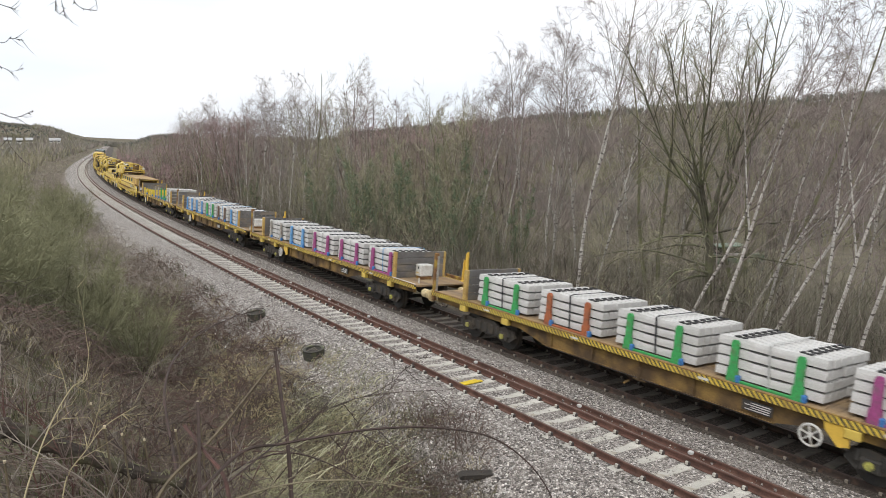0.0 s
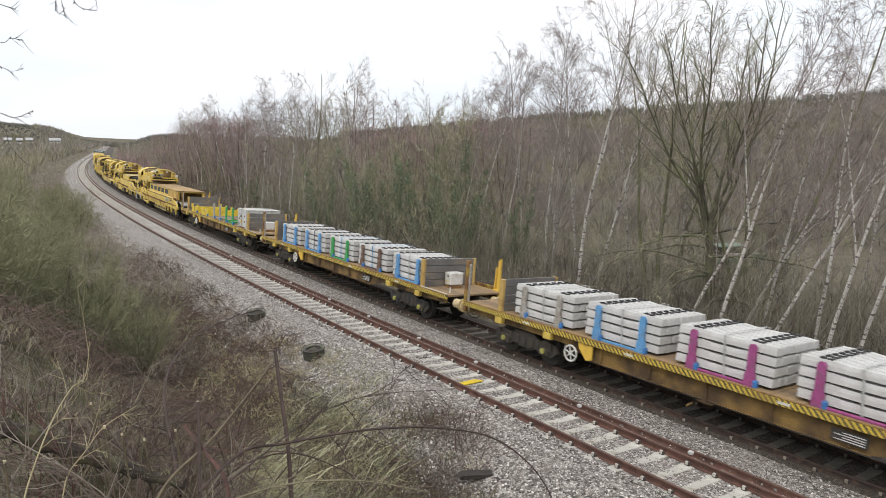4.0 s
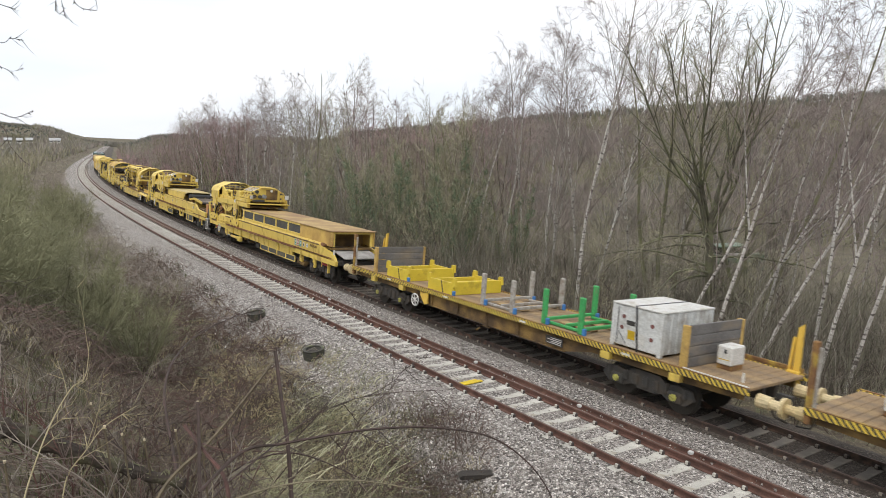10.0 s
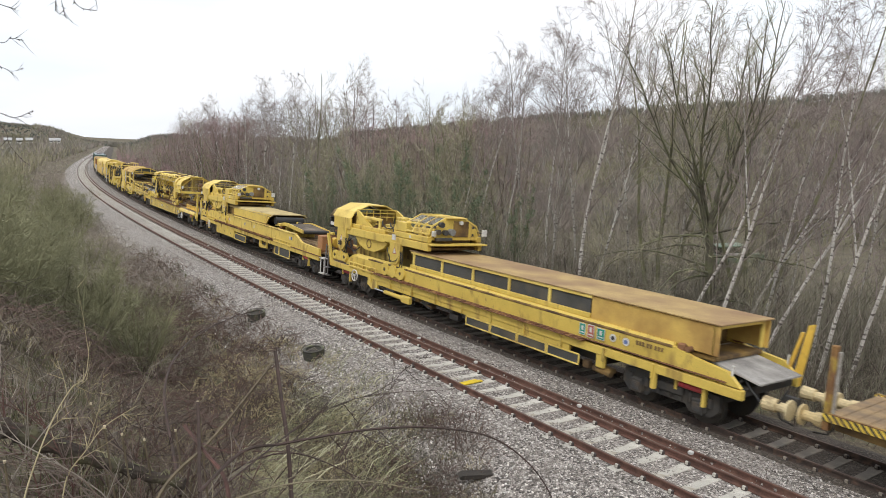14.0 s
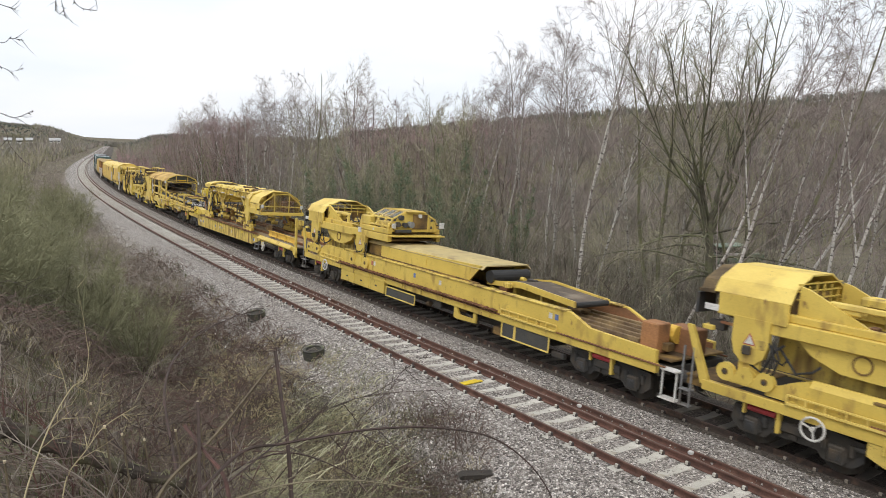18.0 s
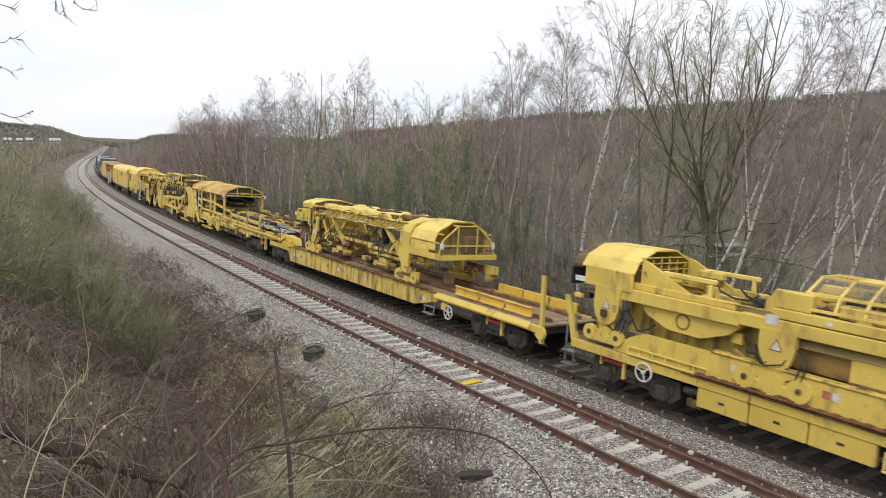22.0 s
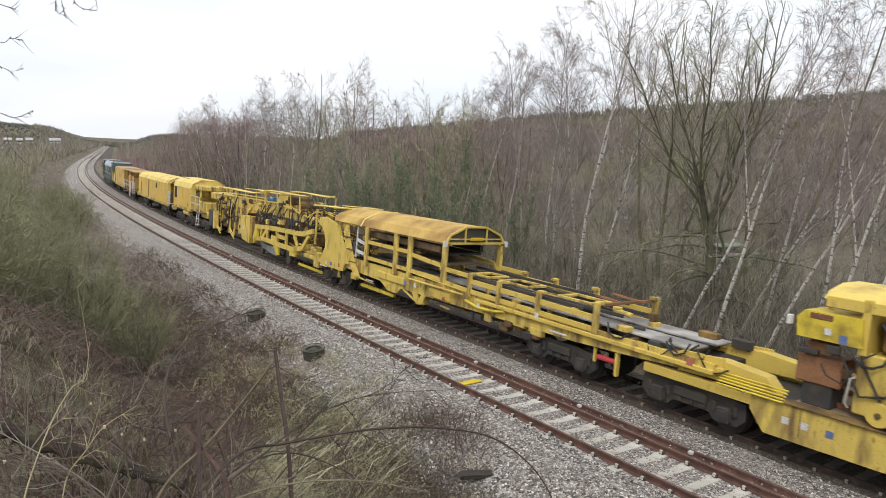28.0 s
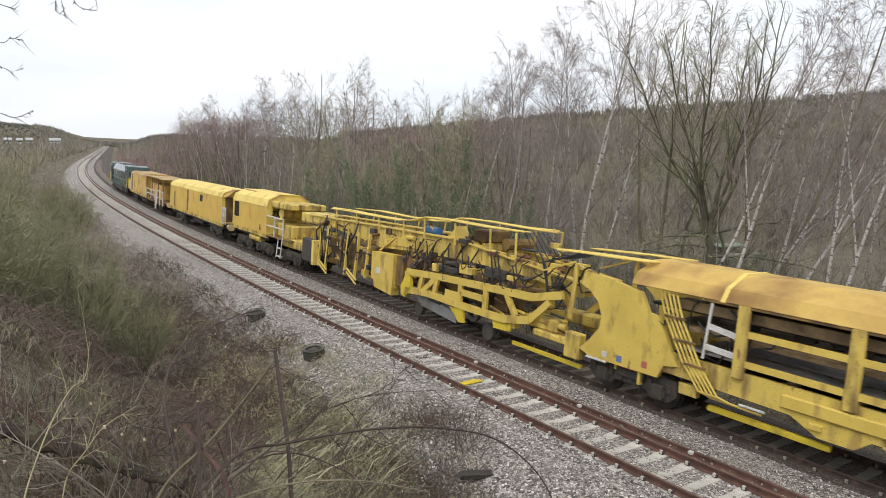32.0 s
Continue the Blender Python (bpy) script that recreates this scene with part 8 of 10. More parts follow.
h5, c5 = hopper_wagon()
carry(h5, c5 - 0.25, 8.27)
h6, c6 = belt_wagon()
carry(h6, c6 + 0.10, 8.8)
g5, cg = gantry_crane()
carry(g5, c5 - 0.22, 8.27, pose(cg - c5, 0, 0))
g6 = copy_thing(g5, Matrix.Identity(4))
carry(g6, c6 + 0.0, 8.8, pose(cg + 22.43 - c6, 0, 0))
h7, c7 = portal_wagon()
carry(h7, c7 + 0.24, 9.3)
g7, cg7 = portal_crane()
carry(g7, c7 + 0.24, 9.3, pose(cg7 - c7, 0, 0))
for build, shift, half in ((roofed_wagon, 0.03, 7.3), (relaying_machine, 0.12, 9.0), (power_van, 0.34, 2.5), (stores_van, 0.5, 5.3), (orange_wagon, 0.95, 7.6), (locomotive, 1.35, 6.4)):
    ob, cc = build()
    carry(ob, cc + shift, half)


# ---------------------------------------------------------------- trees and scrub
def spike(kit, p, q, r):
    """A tapering three-sided twig."""
    p, q = Vector(p), Vector(q)
    d = (q - p).normalized()
    a = d.orthogonal().normalized() * r
    b = d.cross(a)
    kit.add([tuple(p + a), tuple(p - a * 0.5 + b * 0.87), tuple(p - a * 0.5 - b * 0.87), tuple(q)], [(0, 1, 3), (1, 2, 3), (2, 0, 3)])


def sliver(kit, p, q, r, a):
    """The finest twigs: one thin tapering blade."""
    kit.add([tuple(p + a * r), tuple(p - a * r), tuple(q)], [(0, 1, 2)])


def whip(kit, p, d, length, r, rnd, droop, solid=True):
    """A thin shoot with one bend; returns its three points."""
    p, d = Vector(p), Vector(d)
    m = p + d * (length * 0.5)
    d2 = (d + Vector((rnd.uniform(-0.25, 0.25), rnd.uniform(-0.25, 0.25), rnd.uniform(-0.1, 0.3) - droop * 3))).normalized()
    q = m + d2 * (length * 0.5)
    a = d.orthogonal().normalized()
    if not solid:
        a = Matrix.Rotation(rnd.uniform(0, 6.283), 3, d) @ a
        kit.add([tuple(p + a * r), tuple(p - a * r), tuple(m - a * r * 0.7), tuple(m + a * r * 0.7), tuple(q)], [(0, 1, 2, 3), (3, 2, 4)])
        return [p, m, q]
    b = d.cross(a)
    vs = []
    for c, rr in ((p, r), (m, r * 0.75)):
        vs += [tuple(c + a * rr), tuple(c + (a * -0.5 + b * 0.87) * rr), tuple(c + (a * -0.5 - b * 0.87) * rr)]
    kit.add(vs + [tuple(q)], [(0, 1, 4, 3), (1, 2, 5, 4), (2, 0, 3, 5), (3, 4, 6), (4, 5, 6), (5, 3, 6)])
    return [p, m, q]


def limb(kit, p, d, length, r0, r1, rnd, n=4, bend=0.12, droop=0.0, sides=4):
    """A bent branch; returns its points."""
    pts, rad = [Vector(p)], [r0]
    d = Vector(d).normalized()
    for i in range(n):
        d = (d + Vector((rnd.uniform(-bend, bend), rnd.uniform(-bend, bend), rnd.uniform(-bend, bend) - droop))).normalized()
        pts.append(pts[-1] + d * (length / n))
        rad.append(r0 + (r1 - r0) * (i + 1) / n)
    kit.tube([tuple(q) for q in pts], rad, sides, False)
    return pts


def along(pts, t):
    k = min(int(t * (len(pts) - 1)), len(pts) - 2)
    f = t * (len(pts) - 1) - k
    return pts[k].lerp(pts[k + 1], f), (pts[k + 1] - pts[k]).normalized()


def side_dir(d, angle, turn):
    a = d.orthogonal().normalized()
    a = Matrix.Rotation(turn, 3, d) @ a
    return (d * math.cos(angle) + a * math.sin(angle)).normalized()


def twiggy(kit_twig, pts, r, count, length, twigs, twig_len, rnd, lo=0.15, angle=0.6, droop=0.0, twig_r=0.0085):
    """Side shoots with fine twigs along a branch."""
    for i in range(count):
        t = lo + (1 - lo) * (i + rnd.random()) / count
        p, d = along(pts, min(t, 0.999))
        L = length * (1.15 - 0.55 * t) * rnd.uniform(0.6, 1.25)
        sd = side_dir(d, angle * rnd.uniform(0.5, 1.2), rnd.uniform(0, 6.283))
        sd = (sd + Vector((0, 0, 0.12 - droop))).normalized()
        sub = whip(kit_twig, p, sd, L, r * (1.1 - 0.5 * t), rnd, droop, False)
        for j in range(twigs):
            tt = 0.1 + 0.9 * (j + rnd.random()) / twigs
            q, e = along(sub, min(tt, 0.999))
            te = side_dir(e, rnd.uniform(0.3, 1.1), rnd.uniform(0, 6.283))
            te = (te + Vector((0, 0, -droop * 2.5))).normalized()
            sliver(kit_twig, q, q + te * twig_len * rnd.uniform(0.45, 1.35), twig_r, side_dir(te, 1.57, rnd.uniform(0, 6.283)))


def birch(seed, height, lean, forks, girth=1.0, dense=1.0):
    """A slim trunk that keeps its girth far up, rising branches and a haze of fine hanging twigs."""
    rnd = random.Random(seed)
    wood, twig = Kit(), Kit()
    d = Vector((math.sin(lean), 0, math.cos(lean)))
    r0 = (0.03 + height * 0.0039) * girth
    trunk = limb(wood, (0, 0, -0.3), d, height * 0.72, r0, r0 * 0.42, rnd, 9, 0.065, -0.008, 7)
    top = limb(wood, trunk[-1], trunk[-1] - trunk[-2], height * 0.3, r0 * 0.42, 0.008, rnd, 5, 0.09, -0.02, 5)
    whole = trunk + top[1:]
    stems = [whole]
    for f in range(forks):
        p, dd = along(trunk, rnd.uniform(0.3, 0.75))
        stems.append(limb(wood, p, side_dir(dd, 0.32, rnd.uniform(0, 6.28)), height * rnd.uniform(0.35, 0.5), r0 * 0.5, 0.008, rnd, 6, 0.09, -0.035, 5))
    for s in stems:
        n = int((25 if s is whole else 11) * dense)
        for i in range(n):
            t = 0.26 + 0.73 * (i + rnd.random()) / n if s is whole else 0.15 + 0.84 * (i + rnd.random()) / n
            p, dd = along(s, min(t, 0.995))
            L = height * (0.25 * (1.12 - t) + 0.045) * rnd.uniform(0.6, 1.3)
            b = limb(twig, p, side_dir(dd, rnd.uniform(0.5, 1.0), rnd.uniform(0, 6.283)), L, 0.006 + 0.018 * (1.1 - t), 0.005, rnd, 4, 0.16, -0.06, 3)
            twiggy(twig, b, 0.0065, 7, L * 0.42, 11, 0.42, rnd, 0.12, 0.8, 0.06, 0.0056)
    return wood, twig


def fan_tree(seed, height):
    """A short dark trunk that breaks into a fan of crooked limbs, with sagging pale lower boughs."""
    rnd = random.Random(seed)
    wood, twig = Kit(), Kit()
    trunk = limb(wood, (0, 0, -0.3), (0.02, 0, 1), height * 0.40, 0.17, 0.12, rnd, 4, 0.05, 0, 8)
    for k in range(8):
        a = 6.283 * k / 8 + rnd.uniform(-0.3, 0.3)
        up = rnd.uniform(0.15, 0.6)
        d = Vector((math.sin(up) * math.cos(a), math.sin(up) * math.sin(a), math.cos(up)))
        p, _ = along(trunk, rnd.uniform(0.75, 0.99))
        s = limb(wood, p, d, height * rnd.uniform(0.5, 0.66), 0.062, 0.010, rnd, 8, 0.14, -0.06, 6)
        for i in range(12):
            t = 0.2 + 0.78 * (i + rnd.random()) / 12
            q, dd = along(s, t)
            L = height * (0.15 * (1.15 - t) + 0.05) * rnd.uniform(0.7, 1.3)
            b = limb(wood, q, side_dir(dd, rnd.uniform(0.4, 0.8), rnd.uniform(0, 6.283)), L, 0.028 * (1.2 - t) + 0.004, 0.006, rnd, 4, 0.16, -0.08, 4)
            twiggy(twig, b, 0.008, 5, L * 0.45, 6, 0.36, rnd, 0.1, 0.7, -0.02, 0.006)
    for k in range(13):
        a = rnd.uniform(0, 6.283)
        p, _ = along(trunk, rnd.uniform(0.3, 0.98))
        s = limb(wood, p, (math.cos(a), math.sin(a), rnd.uniform(0.1, 0.6)), height * rnd.uniform(0.22, 0.36), 0.045, 0.010, rnd, 7, 0.16, 0.10, 5)
        twiggy(twig, s, 0.010, 12, 0.9, 7, 0.4, rnd, 0.2, 0.9, 0.08, 0.0075)
    return wood, twig


STEMS = {}


def broadleaf(seed, height, stems, spread, droop=0.0, twig_r=0.007, density=1.0):
    """A many-stemmed alder or willow."""
    rnd = random.Random(seed)
    wood, twig = Kit(), Kit()
    for k in range(stems):
        a = 6.283 * k / stems + rnd.uniform(-0.4, 0.4)
        lean = rnd.uniform(0.3, 1.0) * spread
        d = Vector((math.sin(lean) * math.cos(a), math.sin(lean) * math.sin(a), math.cos(lean)))
        H = height * rnd.uniform(0.65, 1.0)
        s = limb(wood, (0.15 * math.cos(a), 0.15 * math.sin(a), -0.3), d, H, 0.03 + H * 0.0065, 0.012, rnd, 7, 0.10, -0.03, 5)
        STEMS.setdefault(seed, []).append(s)
        n = int(11 * density)
        for i in range(n):
            t = 0.15 + 0.82 * (i + rnd.random()) / n
            p, dd = along(s, t)
            L = H * 0.33 * (1.15 - 0.72 * t) * rnd.uniform(0.6, 1.25)
            b = limb(wood, p, side_dir(dd, rnd.uniform(0.4, 1.0), rnd.uniform(0, 6.283)), L, 0.018 * (1.25 - t), 0.006, rnd, 3, 0.14, droop - 0.03, 3)
            twiggy(twig, b, twig_r * 1.4, max(3, int(6 * density)), L * 0.5, 6, 0.38, rnd, 0.05, 0.8, droop, twig_r)
    return wood, twig


def ivy_coat(seed, stems, n):
    """Small leaves in ragged columns about the stems of a tree, fuller low down."""
    rnd = random.Random(seed)
    clumps = []
    for s in stems:
        for i in range(22):
            t = 0.02 + 0.86 * (i + rnd.random()) / 22
            p, _ = along(s, t)
            clumps.append((p + Vector((rnd.uniform(-0.2, 0.2), rnd.uniform(-0.2, 0.2), rnd.uniform(-0.2, 0.2))), rnd.uniform(0.22, 0.6) * (1.15 - 0.55 * t)))
    k = Kit()
    for i in range(n):
        c, r = clumps[rnd.randrange(len(clumps))]
        w = Vector((rnd.gauss(0, 1), rnd.gauss(0, 1), rnd.gauss(0, 1.5))).normalized()
        p = c + w * r * rnd.uniform(0.45, 1.15)
        z = rnd.uniform(0.03, 0.062)
        u = Vector((-w.y, w.x, rnd.uniform(-0.6, 0.6))).normalized() * z
        v = (Vector((0, 0, -0.9)) + w * 0.5).normalized() * z
        k.add([tuple(p - u), tuple(p + v), tuple(p + u), tuple(p - v * 0.7)], [(0, 1, 2, 3)])
    return k


def tree_thing(name, label, category, group, wood, twig, wood_mat, twig_mat, ivy=None):
    t = thing(name, label, category, group)
    part("trunk", wood, wood_mat, t)
    part("crown", twig, twig_mat, t)
    if ivy:
        part("ivy", ivy, ivy_leaf, t, "dark green climbing ivy")
    return t


PROTO = {}
G_WOOD, G_SCRUB = "bare trees beside the railway", "bare shrubs beside the railway"
for i, (h, fk, girth) in enumerate(((16.0, 1, 1.0), (15.0, 0, 0.9), (15.0, 2, 0.8), (13.5, 0, 0.85), (14.0, 3, 0.8), (16.0, 2, 0.75))):
    PROTO["birch", i] = tree_thing("birch_tree", "slender bare birch with white bark and purple-brown twigs", "tree", G_WOOD, *birch(100 + i, h, 0.0, fk, girth), bark_birch, (twig_purple, twig_brown)[i == 4])
PROTO["fan", 0] = tree_thing("willow_tree", "spreading bare willow with dark crooked limbs and pale twigs", "tree", G_WOOD, *fan_tree(250, 13.0), bark_dull, twig_olive)
for i, (h, st, sp) in enumerate(((12.5, 4, 0.35), (9.5, 5, 0.45), (14.0, 4, 0.3), (8.0, 6, 0.5))):
    PROTO["alder", i] = tree_thing("alder_tree", "bare many-stemmed alder with olive-grey bark", "tree", G_WOOD, *broadleaf(200 + i, h, st, sp), bark_olive, (twig_olive, twig_brown)[i % 2])
for i, (h, st, sp) in enumerate(((8.0, 3, 0.3), (6.5, 4, 0.35))):
    PROTO["ivy", i] = tree_thing("ivy_clad_tree", "bare tree clad in dark green ivy", "tree", G_WOOD, *broadleaf(300 + i, h + 2, st, sp), bark_olive, twig_olive, ivy_coat(310 + i, STEMS[300 + i], 5200))
for i, (h, st, sp) in enumerate(((3.6, 9, 0.75), (4.6, 8, 0.6), (2.8, 10, 0.9))):
    PROTO["scrub", i] = tree_thing("bare_shrub", "dense bare shrub of grey-brown twigs", "shrub", G_SCRUB, *broadleaf(400 + i, h, st, sp, 0.0, 0.0075, 0.75), bark_brown, (twig_brown, twig_olive, twig_purple)[i])
for i, (h, st, sp) in enumerate(((4.4, 7, 0.55), (3.4, 8, 0.7), (5.2, 7, 0.5))):
    PROTO["hedge", i] = tree_thing("mossy_shrub", "dense bare shrub with mossy olive-green twigs", "shrub", G_SCRUB, *broadleaf(500 + i, h, st, sp, 0.03, 0.0052, 1.15), moss_twig, moss_twig)
for i, (h, st, sp) in enumerate(((13.0, 3, 0.22), (12.0, 4, 0.3), (14.0, 3, 0.2))):
    PROTO["far", i] = tree_thing("far_bare_tree", "bare winter tree with a fine purple-brown crown", "tree", G_WOOD, *broadleaf(600 + i, h, st, sp, 0.0, 0.013, 1.05), (bark_brown, bark_olive, bark_grey)[i], (twig_far, twig_olive, twig_brown)[i])
for i, (h, ln) in enumerate(((8.5, 0.10), (7.0, 0.26), (9.5, 0.18), (6.0, 0.05))):
    PROTO["sapling", i] = tree_thing("birch_sapling", "thin grey-barked sapling with fine bare twigs", "sapling", G_WOOD, *birch(700 + i, h, ln, 0, 0.5, 0.75), (bark_grey, bark_olive, bark_grey, bark_olive)[i], (twig_olive, twig_brown)[i % 2])
USED = set()


def plant(kind, i, x, y, turn, size=1.0, sink=0.0, tilt=0.0, way=0.0):
    """A tree or shrub on the ground, turned about its stem and then tilted towards a bearing."""
    src = PROTO[kind, i]
    m = Matrix.Translation((x, y, land_z(x, y) - sink)) @ (Euler((0, tilt, way)).to_matrix() @ Euler((0, 0, turn)).to_matrix()).to_4x4()
    if (kind, i) in USED:
        ob = copy_thing(src, m)
    else:
        USED.add((kind, i))
        ob = src
        ob.matrix_basis = m
    ob.scale = (size, size, size)
    return ob


def beside(s, o):
    x, y, h = np.interp(s, _s, _x), np.interp(s, _s, _y), np.interp(s, _s, _h)
    return x + o * math.sin(h), y - o * math.cos(h)


rw = random.Random(21)
HEIGHT = {("birch", 0): 16.0, ("birch", 1): 15.0, ("birch", 2): 15.0, ("birch", 3): 13.5, ("birch", 4): 14.0, ("birch", 5): 16.0, ("alder", 0): 11.5, ("alder", 2): 13.0, ("fan", 0): 12.0}
# trees that stand out: distance, then bearing and dip in degrees of a low and a high point of the stem, and the rise of the top
for kind, i, d, a0, e0, a1, e1, rise, turn in (
        ("birch", 0, 31, 12.0, 9.0, 13.1, -5.0, 14.5, 0.4), ("birch", 1, 38, 8.57, 5.4, 8.06, -8.4, 9.5, 2.0), ("birch", 4, 33, 13.8, 9.0, 16.0, -5.0, 10.0, 1.1),
        ("birch", 2, 40, 9.58, 2.2, 9.87, -6.7, 8.0, 4.0), ("fan", 0, 30, 22.1, 9.5, 21.6, 0.0, 10.6, 1.0), ("birch", 0, 27, 23.9, 10.3, 28.1, -5.0, 11.0, 2.2),
        ("birch", 3, 28, 22.4, 10.2, 26.5, 0.4, 8.5, 5.0), ("birch", 5, 29, 27.0, 6.7, 30.6, -5.5, 10.5, 0.7), ("birch", 1, 30, 27.9, 8.0, 30.5, -2.8, 9.5, 3.0),
        ("birch", 3, 26, 30.5, 10.9, 31.9, 0.3, 9.0, 4.4), ("birch", 0, 25, 31.6, 11.0, 33.3, 2.8, 9.5, 1.6), ("birch", 2, 27, 30.9, 6.8, 33.4, 1.0, 10.0, 5.6),
        ("birch", 1, 24, 33.0, 11.3, 33.9, 4.0, 10.5, 0.1), ("birch", 3, 43, 5.2, 1.8, 6.2, -2.0, 6.2, 2.8), ("birch", 1, 97, -16.2, 3.5, -15.7, -2.0, 3.5, 2.2),
        ("birch", 4, 80, -8.7, 2.6, -7.9, -4.5, 6.1, 0.9), ("alder", 2, 78, -10.7, 3.9, -10.8, -3.0, 5.0, 0.0), ("birch", 5, 45, 1.4, 1.5, 1.6, -3.0, 4.8, 1.2),
        ("alder", 0, 34, 18.3, 8.0, 18.1, -3.0, 10.2, 1.9), ("birch", 5, 36, 16.4, 6.0, 17.0, -4.0, 10.8, 3.3), ("alder", 2, 33, 24.6, 5.0, 24.4, -4.0, 9.8, 0.6),
        ("birch", 0, 44, 6.8, 2.0, 7.0, -4.0, 7.2, 3.9), ("birch", 2, 37, 11.0, 4.0, 10.6, -5.0, 8.8, 2.6), ("birch", 4, 34, 19.9, 5.0, 20.6, -4.0, 10.6, 4.9)):
    yy = d * math.cos(radians((a0 + a1) / 2))
    x0, x1 = yy * math.tan(radians(a0)), yy * math.tan(radians(a1))
    z0, z1 = EYE[2] - d * math.tan(radians(e0)), EYE[2] - d * math.tan(radians(e1))
    k = (x1 - x0) / (z1 - z0)
    g = land_z(x0, yy)
    x0 += k * (g - z0)
    plant(kind, i, x0, yy, turn, (EYE[2] + d * math.tan(radians(rise)) - g) / HEIGHT[kind, i] * math.sqrt(1 + k * k), 0.1, math.atan(k))
# the wood on the far side of the line
for n in range(48):
    s = rw.uniform(-24, 75)
    o = (11.5 if s > 8 else 15) + 20 * rw.random() ** 1.3
    x, y = beside(s, o)
    k = rw.random()
    kind, i = ("birch", rw.randrange(6)) if k < 0.62 else (("alder", rw.randrange(4)) if k < 0.94 else ("ivy", rw.randrange(2)))
    plant(kind, i, x, y, rw.uniform(0, 6.28), rw.uniform(0.68, 0.98), 0.0, rw.uniform(0.0, 0.28) if s < 8 else rw.uniform(0, 0.08), rw.uniform(-0.6, 0.6))
for s, o, i, z in ((22, 13, 0, 0.95), (26, 12, 1, 1.0), (30, 14, 0, 1.0), (17, 14.5, 1, 1.05), (34, 12.5, 1, 0.9), (20, 17, 0, 1.1), (13, 15.5, 1, 0.95), (38, 14, 0, 0.9), (24, 16, 1, 1.1), (28, 18, 0, 1.1), (15, 12.5, 1, 0.8), (32, 16.5, 1, 1.1), (19, 13.0, 0, 0.9), (25, 13.5, 1, 0.85), (36, 17, 0, 1.0)):
    plant("ivy", i, *beside(s, o), s * 1.7, z)
for n in range(80):
    s = -22 + 75 * rw.random() ** 1.2
    o = 11.0 + 16 * rw.random()
    plant("sapling", rw.randrange(4), *beside(s, o), rw.uniform(-0.8, 0.8) if s < 20 else rw.uniform(0, 6.28), rw.uniform(0.75, 1.15))
# the taller edge of the wood as it runs off, by bearing, distance and height over the eye
az = -22.5
while az < 6.0:
    for row in range(1 if -14.4 < az < -5.5 else (4 if -20.8 < az < -15.2 else 2)):
        d = np.interp(az, [-22.5, -20, -15.5, -14, -9, -4, 6], [175, 118, 98, 92, 78, 62, 46]) * rw.uniform(0.92, 1.12) * (1 + 0.22 * (row % 3))
        rise = np.interp(az, [-22.5, -21, -19, -15.5, -14.6, -13, -7, -5, -1, 3, 6], [0.8, 1.8, 3.0, 3.1, 1.6, 4.2, 5.4, 3.4, 3.4, 4.6, 5.4]) * rw.uniform(0.82, 1.02)
        b = radians(az + rw.uniform(-0.3, 0.3))
        x, y = d * math.sin(b), d * math.cos(b)
        h = EYE[2] + d * math.tan(radians(rise)) - land_z(x, y)
        k = rw.random()
        kind, i, full = ("birch", 0, 16.0) if k < 0.12 else (("birch", 5, 16.0) if k < 0.24 else ("far", 0 if az < -15.2 and k < 0.75 else rw.randrange(3), 12.6))
        plant(kind, i, x, y, rw.uniform(0, 6.28), h / full)
    az += 0.75 if az > -14.5 else 0.5
for n in range(96):
    s = 95 + 260 * rw.random() ** 1.2
    o = 10.5 + 0.02 * s + 26 * rw.random() ** 1.5
    plant("far", (0, 0, 1, 2)[rw.randrange(4)], *beside(s, o), rw.uniform(0, 6.28), rw.uniform(0.45, 0.72))
for n in range(66):
    s = -26 + 170 * rw.random() ** 1.2
    o = 8.8 + 16 * rw.random() ** 1.3
    plant("scrub", rw.randrange(3), *beside(s, o), rw.uniform(0, 6.28), rw.uniform(0.75, 1.3))
# mossy scrub on the near bank: low towards the line, eye-high away from it
planted = 0
while planted < 96:
    az, d = rw.uniform(-40, -25.0), 6.5 + 85 * rw.random() ** 1.8
    x, y = d * math.sin(radians(az)), d * math.cos(radians(az))
    s, o = line_coords(np.array([x]), np.array([y]))
    brow = np.interp(az + math.degrees(0.9 / d), [-36, -33, -31, -29.7, -28.9, -27.4, -26.7, -25.4], [0.1, 0.3, 0.7, 1.6, 2.6, 4.9, 7.2, 10.2])
    h = min(EYE[2] - d * math.tan(radians(brow)) - land_z(x, y), 3.6) * rw.uniform(0.75, 1.0)
    if h < 0.5 or o[0] + 0.5 * h > -3.3 or d < 18 and az + math.degrees(0.6 * h / d) > -27.4:
        continue
    i, turn = rw.randrange(3), rw.uniform(0, 6.28)
    planted += 1
    if d < 20 and az + math.degrees(1.25 * h / d) > -26.5:
        continue
    plant("hedge", i, x, y, turn, h / (4.0, 3.0, 4.7)[i])


# ---------------------------------------------------------------- ground cover
def stuff(name, kit, mat, label, category):
    me = bpy.data.meshes.new(name)
    me.from_pydata(kit.v, [], kit.f)
    me.materials.append(mat)
    return tagged(new(name, me), label, category, kind="stuff")


def scatter(rnd, n, s0, s1, o0, o1, bias=1.0):
    """Places on the near bank, by the line's own coordinates, with their ground heights."""
    out = []
    ss = [s0 + (s1 - s0) * rnd.random() ** bias for _ in range(n)]
    oo = [rnd.uniform(o0, o1) for _ in range(n)]
    P = [beside(a, b) for a, b in zip(ss, oo)]
    Z = land([p[0] for p in P], [p[1] for p in P])
    return [(p[0], p[1], z) for p, z in zip(P, Z)]


